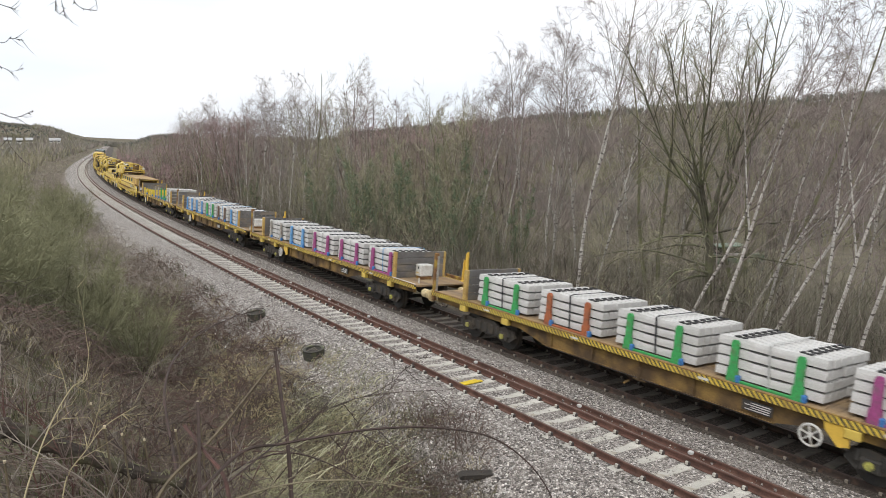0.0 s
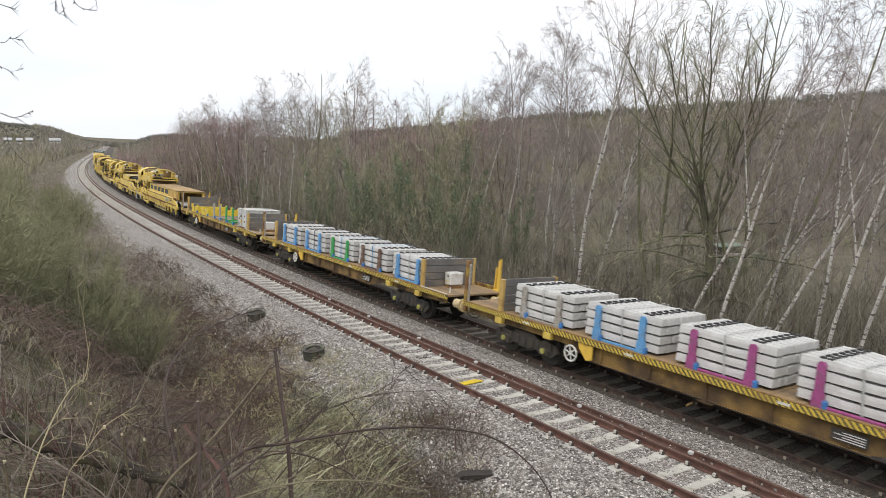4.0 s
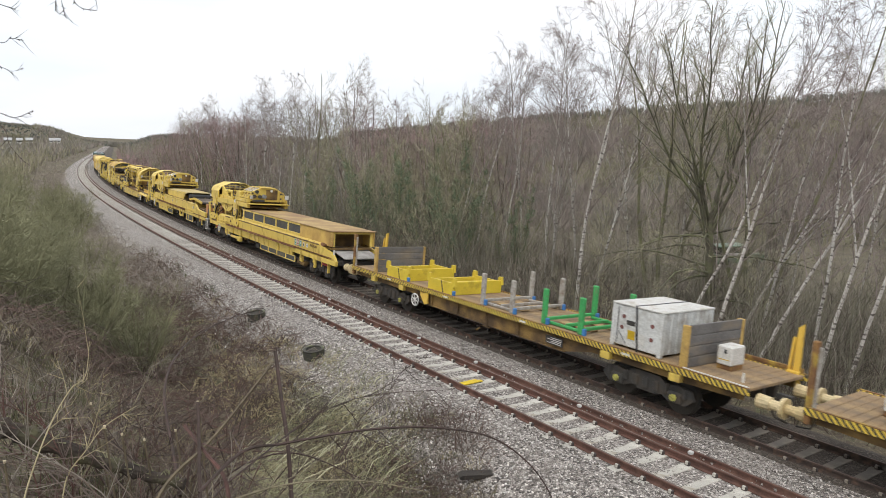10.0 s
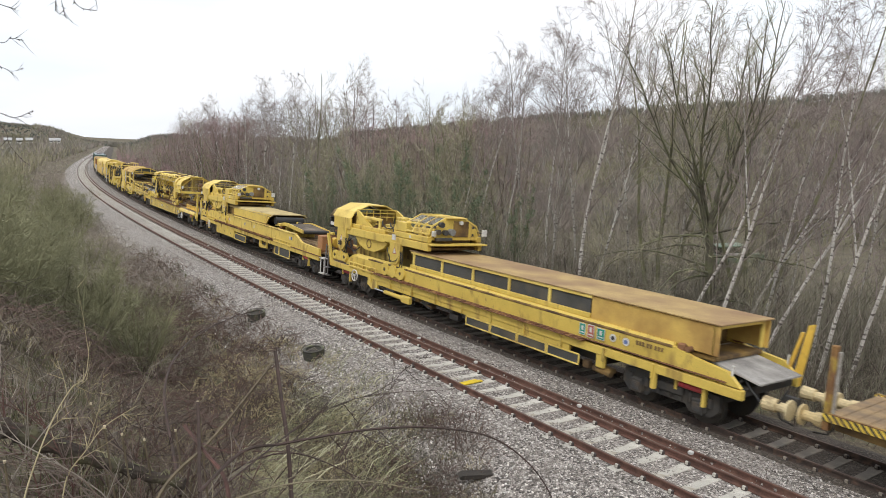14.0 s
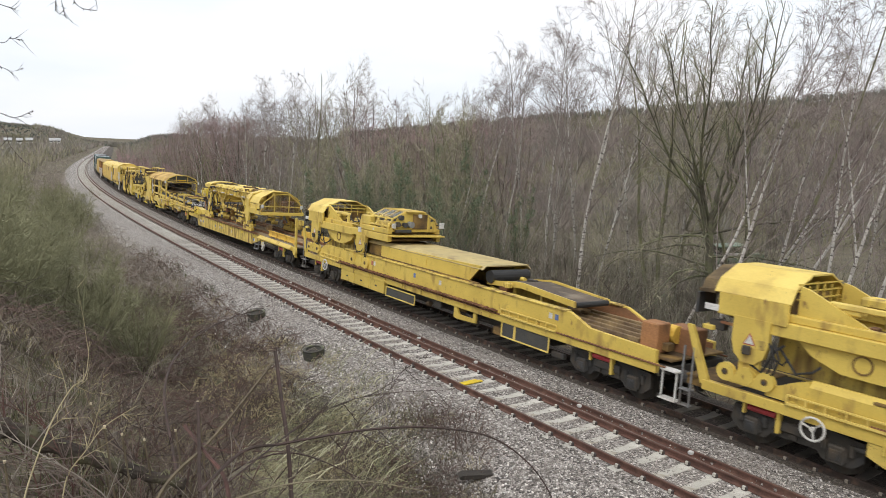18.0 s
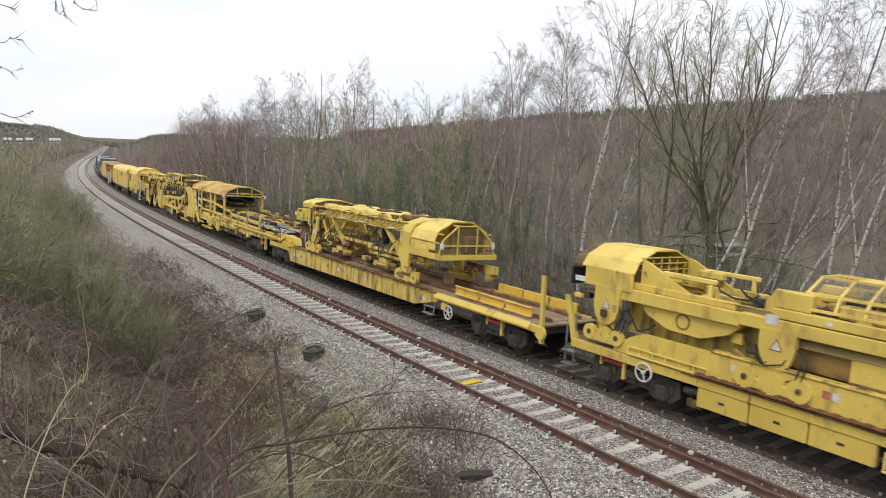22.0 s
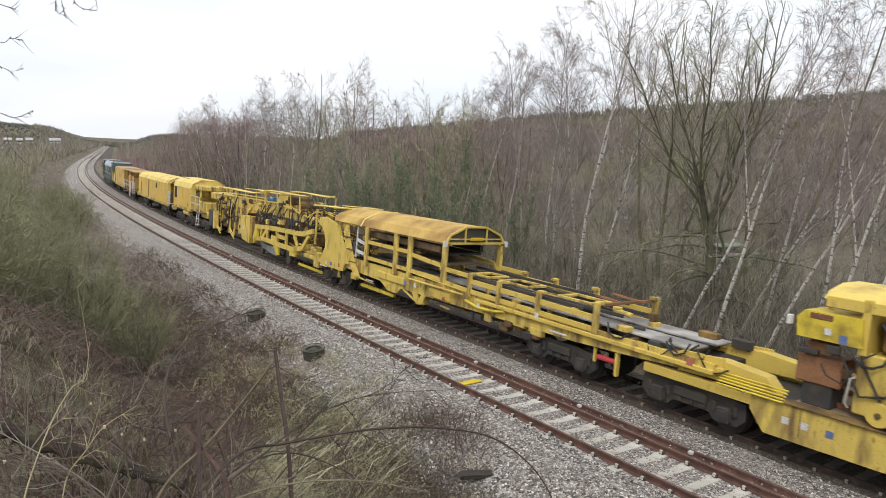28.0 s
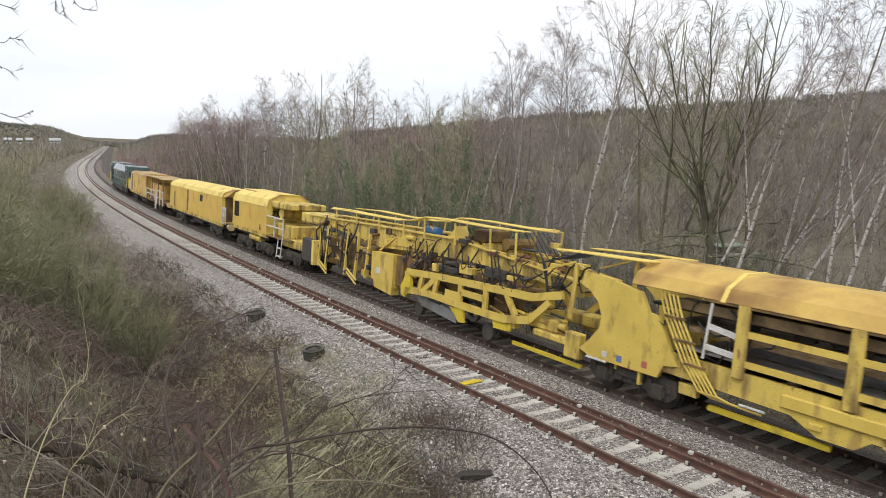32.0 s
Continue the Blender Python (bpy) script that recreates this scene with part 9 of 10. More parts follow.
def patchy(x, y, size, seed):
    return noise.noise(Vector((x / size, y / size, seed)))


def bramble_mass(name, places, mat, label, rnd, length, height, r):
    k = Kit()
    for x, y, z in places:
        a = rnd.uniform(0, 6.283)
        L, H = length * rnd.uniform(0.5, 1.3), height * rnd.uniform(0.3, 1.2)
        ux, uy = math.cos(a) * L, math.sin(a) * L
        p = [Vector((x, y, z - 0.03)), Vector((x + ux * 0.3, y + uy * 0.3, z + H * 0.8)), Vector((x + ux * 0.7, y + uy * 0.7, z + H)), Vector((x + ux, y + uy, z + H * 0.35))]
        k.tube([tuple(q) for q in p], [r, r * 0.9, r * 0.7, r * 0.3], 3, False)
        for j in range(3):
            q, d = along(p, rnd.uniform(0.3, 0.95))
            spike(k, q, q + side_dir(d, rnd.uniform(0.5, 1.2), rnd.uniform(0, 6.283)) * L * 0.4, r * 0.7)
    return stuff(name, k, mat, label, "brambles")


def grass_mass(name, places, mat, label, rnd, height, width, blades):
    k = Kit()
    for x, y, z in places:
        for b in range(blades):
            a, lean = rnd.uniform(0, 6.283), rnd.uniform(0.2, 1.3)
            h = height * rnd.uniform(0.5, 1.3)
            bx, by = x + rnd.gauss(0, 0.05), y + rnd.gauss(0, 0.05)
            w = width * rnd.uniform(0.6, 1.2)
            dx, dy = math.cos(a), math.sin(a)
            m = (bx + dx * h * 0.35 * lean, by + dy * h * 0.35 * lean, z + h * 0.6)
            q = (bx + dx * h * lean, by + dy * h * lean, z + h * max(0.15, 1.0 - 0.45 * lean))
            k.add([(bx - dy * w, by + dx * w, z - 0.02), (bx + dy * w, by - dx * w, z - 0.02), (m[0] + dy * w * 0.7, m[1] - dx * w * 0.7, m[2]), (m[0] - dy * w * 0.7, m[1] + dx * w * 0.7, m[2]), q], [(0, 1, 2, 3), (3, 2, 4)])
    return stuff(name, k, mat, label, "grass")


def clear_of_eye(places, least):
    return [p for p in places if math.hypot(p[0], p[1]) > least]


def field(rnd, n, x0, x1, y0, y1, toe=-3.5, size=2.5, seed=1.0, least=-0.3, eye=2.6):
    """Places on the near bank inside a stretch of the plan, in patches, clear of the ballast and of the eye."""
    P = np.array([(rnd.uniform(x0, x1), rnd.uniform(y0, y1)) for _ in range(n)])
    s, o = line_coords(P[:, 0], P[:, 1])
    Z = land(P[:, 0], P[:, 1])
    out = []
    for (x, y), z, oo in zip(P, Z, o):
        if oo > -3.2:
            z = max(z, float(np.interp(oo, [-3.25, -2.9, -2.5, -2.1, -1.7], [-0.78, -0.58, -0.37, -0.20, -0.125])) - oo * math.sin(CANT))
        if oo < toe + 0.7 + 0.55 * patchy(x, y, 1.6, 30.0) and patchy(x, y, size, seed) > least and math.hypot(x, y) > eye:
            out.append((x, y, z))
    return out


def lying_stems(name, places, mat, label, rnd, length, height, r, bearing, spread, category="grass"):
    """Long dead stems that mostly lie one way."""
    k = Kit()
    for x, y, z in places:
        a = bearing + rnd.gauss(0, spread)
        L, H = length * rnd.uniform(0.5, 1.3), height * rnd.uniform(0.2, 1.2)
        ux, uy = math.sin(a) * L, math.cos(a) * L
        w = r * rnd.uniform(0.6, 1.2)
        p = [(x, y, z - 0.02), (x + ux * 0.45, y + uy * 0.45, z + H), (x + ux, y + uy, z + H * rnd.uniform(0.3, 1.1))]
        k.tube(p, [w, w * 0.8, w * 0.3], 3, False)
    return stuff(name, k, mat, label, category)


rg = random.Random(77)
bramble_mass("dead_brambles", field(rg, 7800, -18, -4.0, 10, 42, -3.4, 3.0, 1.0, -0.4), twig_red, "tangle of dead red-brown brambles on the bank", rg, 0.9, 0.44, 0.012)
bramble_mass("pale_bramble_tips", field(rg, 2200, -18, -3.5, 17, 42, -3.6, 2.0, 12.0, -0.1), twig_pale, "pale dead twigs standing over the brambles", rg, 1.0, 0.62, 0.009)
lying_stems("straw_clump", field(rg, 1300, -7.4, -4.3, 16.5, 23.5, -3.6, 1.1, 33.0, -0.05), straw, "clump of flattened straw among the brambles", rg, 0.6, 0.32, 0.011, 0.8, 1.4)
bramble_mass("toe_sprays", field(rg, 800, -2.6, 0.9, 11.0, 15.6, -2.7, 1.2, 41.0, -0.15), twig_red, "red-brown bramble sprays at the foot of the ballast", rg, 0.6, 0.42, 0.007)
grass_mass("toe_straw", field(rg, 500, -2.8, 0.8, 11.0, 16.0, -2.8, 1.0, 45.0, 0.0), straw, "straw tufts at the foot of the ballast", rg, 0.24, 0.006, 6)
# dark stems; their colour also stands for deep shade within the growth
bramble_mass("dark_brambles", field(rg, 4600, -10, 0.8, 3.6, 18, -4.4, 2.2, 5.0, -0.15, 3.6), dark_stem, "tangle of grey-brown bramble stems, dark also for the deep shade among them", rg, 0.8, 0.42, 0.006)
lying_stems("green_stems", field(rg, 2300, -4.3, -0.8, 10.5, 20.5, -3.25, 1.6, 8.0, -0.3), stem_green, "pale green flattened stems on the bank", rg, 1.1, 0.26, 0.0065, 0.5, 0.6)
lying_stems("straw_stems", field(rg, 2200, -5.6, -2.2, 11, 22, -3.4, 1.4, 18.0, 0.0), straw, "flattened straw-coloured stems on the bank", rg, 0.6, 0.22, 0.008, 0.5, 1.2)
grass_mass("dead_grass", field(rg, 3600, -12, -0.5, 8, 30, -3.5, 1.5, 9.0, 0.0), straw, "tufts of dead straw-coloured grass on the bank", rg, 0.26, 0.007, 6)
grass_mass("verge_grass", field(rg, 3600, -22, 0.8, 18, 50, -3.15, 2.4, 3.0, -0.05), green_grass, "ragged winter grass along the edge of the ballast", rg, 0.30, 0.011, 5)
grass_mass("bank_foot_grass", field(rg, 900, -4, 0.8, 9.5, 18, -3.2, 1.0, 52.0, 0.05), green_grass, "ragged winter grass between the stems", rg, 0.26, 0.006, 5)
bramble_mass("bank_foot_tangle", field(rg, 1500, -3.8, 0.8, 9.5, 17, -3.1, 0.9, 55.0, -0.1), dark_stem, "dark tangled stems at the foot of the bank", rg, 0.5, 0.32, 0.0045)
bramble_mass("bank_foot_stalks", field(rg, 1100, -4.2, 0.6, 9.5, 18, -3.0, 0.9, 58.0, -0.1), dull_stem, "dull olive stalks at the foot of the bank", rg, 0.55, 0.40, 0.0045)
bramble_mass("pale_foot_stalks", field(rg, 420, -4.2, 0.4, 10, 19, -2.9, 0.9, 61.0, -0.1), twig_pale, "pale dead stalks at the foot of the bank", rg, 0.6, 0.46, 0.0045)
lying_stems("pale_green_stalks", field(rg, 160, -4.6, -1.2, 11.5, 19.5, -3.2, 1.6, 8.0, -0.2), straw_green, "long pale green stalks lying up the bank", rg, 2.2, 0.34, 0.011, 0.5, 0.14)
grass_mass("winter_grass", field(rg, 6500, -8, 2.5, 2.0, 10, -4.0, 1.3, 3.0, -0.25, 2.5), green_grass, "short winter grass on the bank", rg, 0.13, 0.0030, 5)
grass_mass("bank_straw", field(rg, 2400, -7, 2.0, 2.2, 9, -4.0, 1.0, 21.0, -0.05, 2.7), brown_grass, "dead brown grass on the near bank", rg, 0.17, 0.0026, 5)
bramble_mass("olive_stems", field(rg, 1500, -9, 0, 3.0, 14, -5.5, 1.6, 6.0, -0.1, 3.0), dull_stem, "dull olive stems on the near bank", rg, 0.40, 0.36, 0.0035)
bramble_mass("pale_stems", field(rg, 420, -6, 1.5, 3.0, 9, -4.5, 1.2, 15.0, -0.1, 3.0), twig_pale, "pale dead stalks on the near bank", rg, 0.5, 0.36, 0.0028)
bramble_mass("line_side_scrub", scatter(rg, 3300, -26, 110, 7.6, 16, 1.5), undergrowth, "tangled bare scrub along the far side of the railway", rg, 1.5, 1.1, 0.010)
bramble_mass("line_side_scrub", scatter(rg, 4200, -27, 70, 7.5, 17, 1.4), dark_stem, "dark tangled undergrowth along the far side of the railway", rg, 1.5, 1.3, 0.011)
bramble_mass("olive_scrub", scatter(rg, 2600, -26, 60, 8.4, 24, 1.4), undergrowth, "tangled olive scrub under the trees", rg, 1.8, 1.9, 0.010)


def thicket(name, n, s0, s1, o0, o1, height, mat, label, rnd, lean, thick=0.011):
    """Close-set upright bare shoots, past counting."""
    k = Kit()
    for x, y, z in scatter(rnd, n, s0, s1, o0, o1, 1.5):
        h = height * rnd.uniform(0.4, 1.2)
        d = Vector((rnd.gauss(lean, 0.26), rnd.gauss(0, 0.26), 1)).normalized()
        f = whip(k, (x, y, z - 0.1), d, h, thick, rnd, 0.0, False)
        for j in range(5):
            q, e = along(f, rnd.uniform(0.2, 0.97))
            te = side_dir(e, rnd.uniform(0.3, 0.7), rnd.uniform(0, 6.283))
            sliver(k, q, q + te * h * rnd.uniform(0.12, 0.34), thick * 0.75, side_dir(te, 1.57, rnd.uniform(0, 6.283)))
    return stuff(name, k, mat, label, "thicket")


thicket("dark_thicket", 3600, -27, 40, 9.0, 22, 3.0, dark_stem, "close-set dark shoots at the edge of the wood", rg, 0.1, 0.014)
thicket("olive_thicket", 4800, -26, 48, 9.2, 24, 3.6, undergrowth, "close-set olive-brown shoots under the trees", rg, 0.12)
thicket("grey_thicket", 4600, -26, 52, 9.6, 30, 4.6, undergrowth, "close-set grey-brown shoots under the trees", rg, 0.15)
thicket("brown_thicket", 1700, -26, 50, 12, 24, 5.5, twig_brown, "close-set pale brown shoots between the trees", rg, 0.1)
bramble_mass("toe_brambles", scatter(rg, 4200, 14, 140, -7.5, -2.9, 1.4), twig_brown, "grey-brown brambles along the foot of the ballast", rg, 1.0, 0.7, 0.012)
thicket("verge_scrub", 3600, 60, 460, -16, -4.3, 1.1, twig_brown, "low grey-brown growth along the foot of the ballast", rg, 0.0, 0.09)
bramble_mass("arching_twigs", scatter(rg, 1300, -22, 26, 8.6, 16, 1.2), twig_pale, "pale arching bare twigs beside the railway", rg, 2.0, 2.4, 0.0075)
thicket("far_bank_scrub", 5200, 90, 440, -85, -8.5, 3.0, twig_olive, "low olive scrub on the flat ground beside the railway", rg, 0.0, 0.12)
thicket("far_bank_scrub", 2600, 110, 460, 9.5, 24, 3.4, twig_far, "low purple-brown scrub on the flat ground beside the railway", rg, 0.0, 0.10)
thicket("far_bank_scrub", 2600, 34, 330, -48, -8.5, 2.6, twig_olive, "low olive scrub on the flat ground beside the railway", rg, 0.0, 0.035)
thicket("far_bank_scrub", 2600, 45, 360, -70, -10, 3.0, twig_brown, "low grey-brown scrub on the flat ground beside the railway", rg, 0.0, 0.035)

# loose ballast stones
STONE = [(-0.5, -0.4, -0.3), (0.5, -0.45, -0.25), (0.45, 0.5, -0.3), (-0.45, 0.4, -0.35), (-0.25, -0.25, 0.4), (0.35, -0.15, 0.35), (0.1, 0.35, 0.45)]
STONE_F = [(0, 3, 2, 1), (4, 5, 6), (0, 1, 5, 4), (1, 2, 6, 5), (2, 3, 6), (3, 0, 4, 6)]


def loose_stones(n, s0, s1, bands, mat, label):
    rnd = random.Random(3)
    k = Kit()
    for i in range(n):
        s = s0 + (s1 - s0) * rnd.random() ** 1.5
        o0, o1, z0, z1 = bands[rnd.randrange(len(bands))]
        f = rnd.random()
        c = line_at(s, o0 + (o1 - o0) * f, z0 + (z1 - z0) * f + 0.012)
        m = Euler((rnd.uniform(0, 6.28), rnd.uniform(0, 6.28), rnd.uniform(0, 6.28))).to_matrix() * rnd.uniform(0.035, 0.068)
        k.add([tuple(c + m @ Vector(v)) for v in STONE], STONE_F)
    return stuff("loose_ballast", k, mat, label, "ballast stones")


loose_stones(13000, -14, 26, [(-3.3, -2.5, -0.80, -0.38), (-2.5, -1.7, -0.36, -0.125), (-2.1, -1.0, -0.20, -0.10), (1.1, 2.6, -0.11, -0.13), (-0.6, 0.6, -0.198, -0.198)], stone_loose, "loose grey ballast stones on the bed")
loose_stones(3500, -14, 24, [(-4.5, -3.3, -0.92, -0.74), (-3.8, -3.2, -0.88, -0.70)], stone_loose, "stray ballast stones on the verge")


# ---------------------------------------------------------------- small things beside the track
def catch_pit(s, o, z):
    t = thing("catch_pit", "dark mossy concrete catch pit with a raised rim in the ballast", "catch pit", "catch pits by the track")
    part("ring", Kit().disc(0, 0, 0.10, 0.34, 0.30, 18, "z", 0.25), old_concrete, t)
    part("lid", Kit().disc(0.02, 0, 0.17, 0.25, 0.05, 16, "z"), dark_wood, t, "dark sunken lid")
    k = Kit()
    k.tube([(0.36 * math.cos(a * 0.35), 0.36 * math.sin(a * 0.35), 0.27) for a in range(19)], 0.012, 5, False)
    part("rim_hoop", k, dark_wood, t, "thin dark rim hoop")
    t.matrix_basis = Matrix.Translation(line_at(s, o, z)) @ pose(0, 0, 0, 4, -5, 30)
    return t


catch_pit(7.15, -2.5, -0.38)
catch_pit(1.75, -2.6, -0.42)
pl = thing("timber_plank", "short dark rotten timber plank lying on the ballast", "plank")
part("board", Kit().plate([(-0.35, 0), (0.34, 0), (0.38, 0.05), (0.33, 0.09), (-0.30, 0.10), (-0.38, 0.06)], -0.09, 0.09), dark_wood, pl)
pl.matrix_basis = Matrix.Translation(line_at(-7.1, -3.1, -0.60)) @ pose(0, 0, 0, 8, 3, 12)
mk = thing("track_marker", "yellow painted board lying across a sleeper", "marker")
part("board", Kit().box(-0.06, 0.06, -0.42, 0.38, -0.155, -0.125, 0.008).box(0.08, 0.18, -0.36, 0.42, -0.16, -0.13, 0.008), mark_yellow, mk)
mk.matrix_basis = line_pose(-3.18 + 0.0, -0.15, 0.0) @ pose(0, 0, 0, 0, 0, 6)


def stem(kit, pts, r0, r1, thorns, rnd, sides=5):
    """A smooth cane through a few points with thorns and buds."""
    P = [Vector(p) for p in pts]
    fine = []
    for i in range(len(P) - 1):
        a, b, c, d = P[max(i - 1, 0)], P[i], P[i + 1], P[min(i + 2, len(P) - 1)]
        for j in range(6):
            t = j / 6
            fine.append(0.5 * ((2 * b) + (c - a) * t + (2 * a - 5 * b + 4 * c - d) * t * t + (3 * b - a - 3 * c + d) * t ** 3))
    fine.append(P[-1])
    n = len(fine)
    kit.tube([tuple(q) for q in fine], [r0 + (r1 - r0) * i / (n - 1) for i in range(n)], sides, True)
    for i in range(thorns):
        q, d = along(fine, rnd.random() * 0.98)
        spike(kit, q, q + side_dir(d, 1.2, rnd.uniform(0, 6.28)) * rnd.uniform(0.008, 0.022), 0.004)
    return fine


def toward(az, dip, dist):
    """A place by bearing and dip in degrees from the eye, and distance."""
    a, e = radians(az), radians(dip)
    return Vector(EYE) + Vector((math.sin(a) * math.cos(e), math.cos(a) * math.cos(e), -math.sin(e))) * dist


# ---------------------------------------------------------------- foreground growth on the bank
rf = random.Random(9)
cane = material("purple_brown_cane", (0.085, 0.052, 0.044), (0.05, 0.034, 0.028), 0.7, scale=8, fine=40)
sprig_brown = material("dull_brown_sprigs", (0.20, 0.15, 0.12), (0.13, 0.095, 0.08), 0.6, scale=8, fine=40)
red_cane = material("red_brown_cane", (0.13, 0.058, 0.046), (0.085, 0.045, 0.038), 0.7, scale=8, fine=40)
olive_cane = material("olive_cane", (0.29, 0.25, 0.16), (0.20, 0.17, 0.11), 0.7, scale=8, fine=40)
drab_cane = material("drab_brown_cane", (0.17, 0.135, 0.085), (0.11, 0.085, 0.055), 0.8, scale=8, fine=40)
fallen_bark = material("dark_wet_bark", (0.075, 0.055, 0.042), (0.04, 0.032, 0.026), 0.9, scale=9, fine=45, bump=0.9, dirt=(0.12, 0.12, 0.06), dirt_at=0.6, dirt_scale=8)
cut_wood = material("fresh_cut_wood", (0.68, 0.58, 0.40), None, 0.8, bump=0)


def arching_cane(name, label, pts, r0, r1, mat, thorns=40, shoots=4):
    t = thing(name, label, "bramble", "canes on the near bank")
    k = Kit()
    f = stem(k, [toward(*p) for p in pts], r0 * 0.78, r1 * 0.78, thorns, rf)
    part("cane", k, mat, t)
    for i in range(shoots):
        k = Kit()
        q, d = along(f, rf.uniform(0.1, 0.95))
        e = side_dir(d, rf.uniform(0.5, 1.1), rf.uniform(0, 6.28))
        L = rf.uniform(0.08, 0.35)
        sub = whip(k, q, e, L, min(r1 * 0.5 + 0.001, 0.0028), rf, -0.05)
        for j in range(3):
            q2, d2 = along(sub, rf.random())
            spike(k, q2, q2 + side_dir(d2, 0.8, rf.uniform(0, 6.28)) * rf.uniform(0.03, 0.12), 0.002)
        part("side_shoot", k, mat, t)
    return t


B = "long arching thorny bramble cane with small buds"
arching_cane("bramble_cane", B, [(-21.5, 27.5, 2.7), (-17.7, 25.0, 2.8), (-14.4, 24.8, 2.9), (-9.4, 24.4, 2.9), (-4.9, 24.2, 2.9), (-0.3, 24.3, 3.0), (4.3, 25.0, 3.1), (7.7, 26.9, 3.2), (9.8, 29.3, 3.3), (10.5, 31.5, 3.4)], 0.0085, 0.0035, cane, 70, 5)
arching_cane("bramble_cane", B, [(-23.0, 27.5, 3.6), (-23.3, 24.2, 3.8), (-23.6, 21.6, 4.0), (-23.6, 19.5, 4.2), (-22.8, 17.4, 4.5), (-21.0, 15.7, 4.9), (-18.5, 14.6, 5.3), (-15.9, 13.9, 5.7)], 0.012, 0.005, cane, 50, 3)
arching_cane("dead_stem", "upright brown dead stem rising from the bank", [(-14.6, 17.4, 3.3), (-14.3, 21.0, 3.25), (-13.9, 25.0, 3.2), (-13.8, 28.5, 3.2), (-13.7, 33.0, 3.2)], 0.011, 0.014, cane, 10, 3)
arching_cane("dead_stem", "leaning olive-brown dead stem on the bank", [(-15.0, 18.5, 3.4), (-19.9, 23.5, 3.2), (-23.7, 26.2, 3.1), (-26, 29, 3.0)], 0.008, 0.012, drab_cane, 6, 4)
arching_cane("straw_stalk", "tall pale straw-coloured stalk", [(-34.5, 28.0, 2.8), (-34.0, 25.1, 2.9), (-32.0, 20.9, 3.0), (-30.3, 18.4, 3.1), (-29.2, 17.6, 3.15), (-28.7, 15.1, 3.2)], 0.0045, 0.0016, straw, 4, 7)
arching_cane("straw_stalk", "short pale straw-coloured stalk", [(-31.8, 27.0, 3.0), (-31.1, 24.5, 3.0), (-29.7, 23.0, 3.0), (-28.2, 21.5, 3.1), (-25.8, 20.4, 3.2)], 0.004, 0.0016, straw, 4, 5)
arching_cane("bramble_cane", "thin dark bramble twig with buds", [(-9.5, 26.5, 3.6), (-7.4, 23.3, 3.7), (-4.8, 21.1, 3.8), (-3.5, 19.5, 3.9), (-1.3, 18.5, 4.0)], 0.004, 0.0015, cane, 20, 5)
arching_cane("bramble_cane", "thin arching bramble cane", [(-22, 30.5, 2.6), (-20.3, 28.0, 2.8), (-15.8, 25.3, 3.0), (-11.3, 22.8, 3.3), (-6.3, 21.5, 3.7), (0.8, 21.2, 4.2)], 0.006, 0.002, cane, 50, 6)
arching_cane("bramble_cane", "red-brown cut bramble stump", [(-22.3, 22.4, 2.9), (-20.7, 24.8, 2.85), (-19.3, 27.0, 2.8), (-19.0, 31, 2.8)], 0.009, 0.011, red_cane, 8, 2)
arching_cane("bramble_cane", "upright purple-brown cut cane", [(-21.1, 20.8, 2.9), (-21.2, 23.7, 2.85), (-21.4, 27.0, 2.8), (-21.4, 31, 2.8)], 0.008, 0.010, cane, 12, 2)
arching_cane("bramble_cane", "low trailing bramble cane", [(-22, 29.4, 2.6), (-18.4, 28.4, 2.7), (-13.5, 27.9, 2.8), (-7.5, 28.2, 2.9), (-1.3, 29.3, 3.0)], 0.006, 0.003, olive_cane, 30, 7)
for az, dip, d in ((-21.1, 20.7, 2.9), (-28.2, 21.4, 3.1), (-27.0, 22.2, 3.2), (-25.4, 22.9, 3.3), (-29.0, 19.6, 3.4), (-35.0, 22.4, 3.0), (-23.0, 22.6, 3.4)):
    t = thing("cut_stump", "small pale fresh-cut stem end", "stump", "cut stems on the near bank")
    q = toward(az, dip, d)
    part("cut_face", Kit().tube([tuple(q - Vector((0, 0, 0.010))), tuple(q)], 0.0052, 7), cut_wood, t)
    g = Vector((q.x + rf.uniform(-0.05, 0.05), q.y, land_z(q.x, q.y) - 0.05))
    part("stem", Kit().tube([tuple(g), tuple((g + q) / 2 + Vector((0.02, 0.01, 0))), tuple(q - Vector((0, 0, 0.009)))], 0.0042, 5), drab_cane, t)
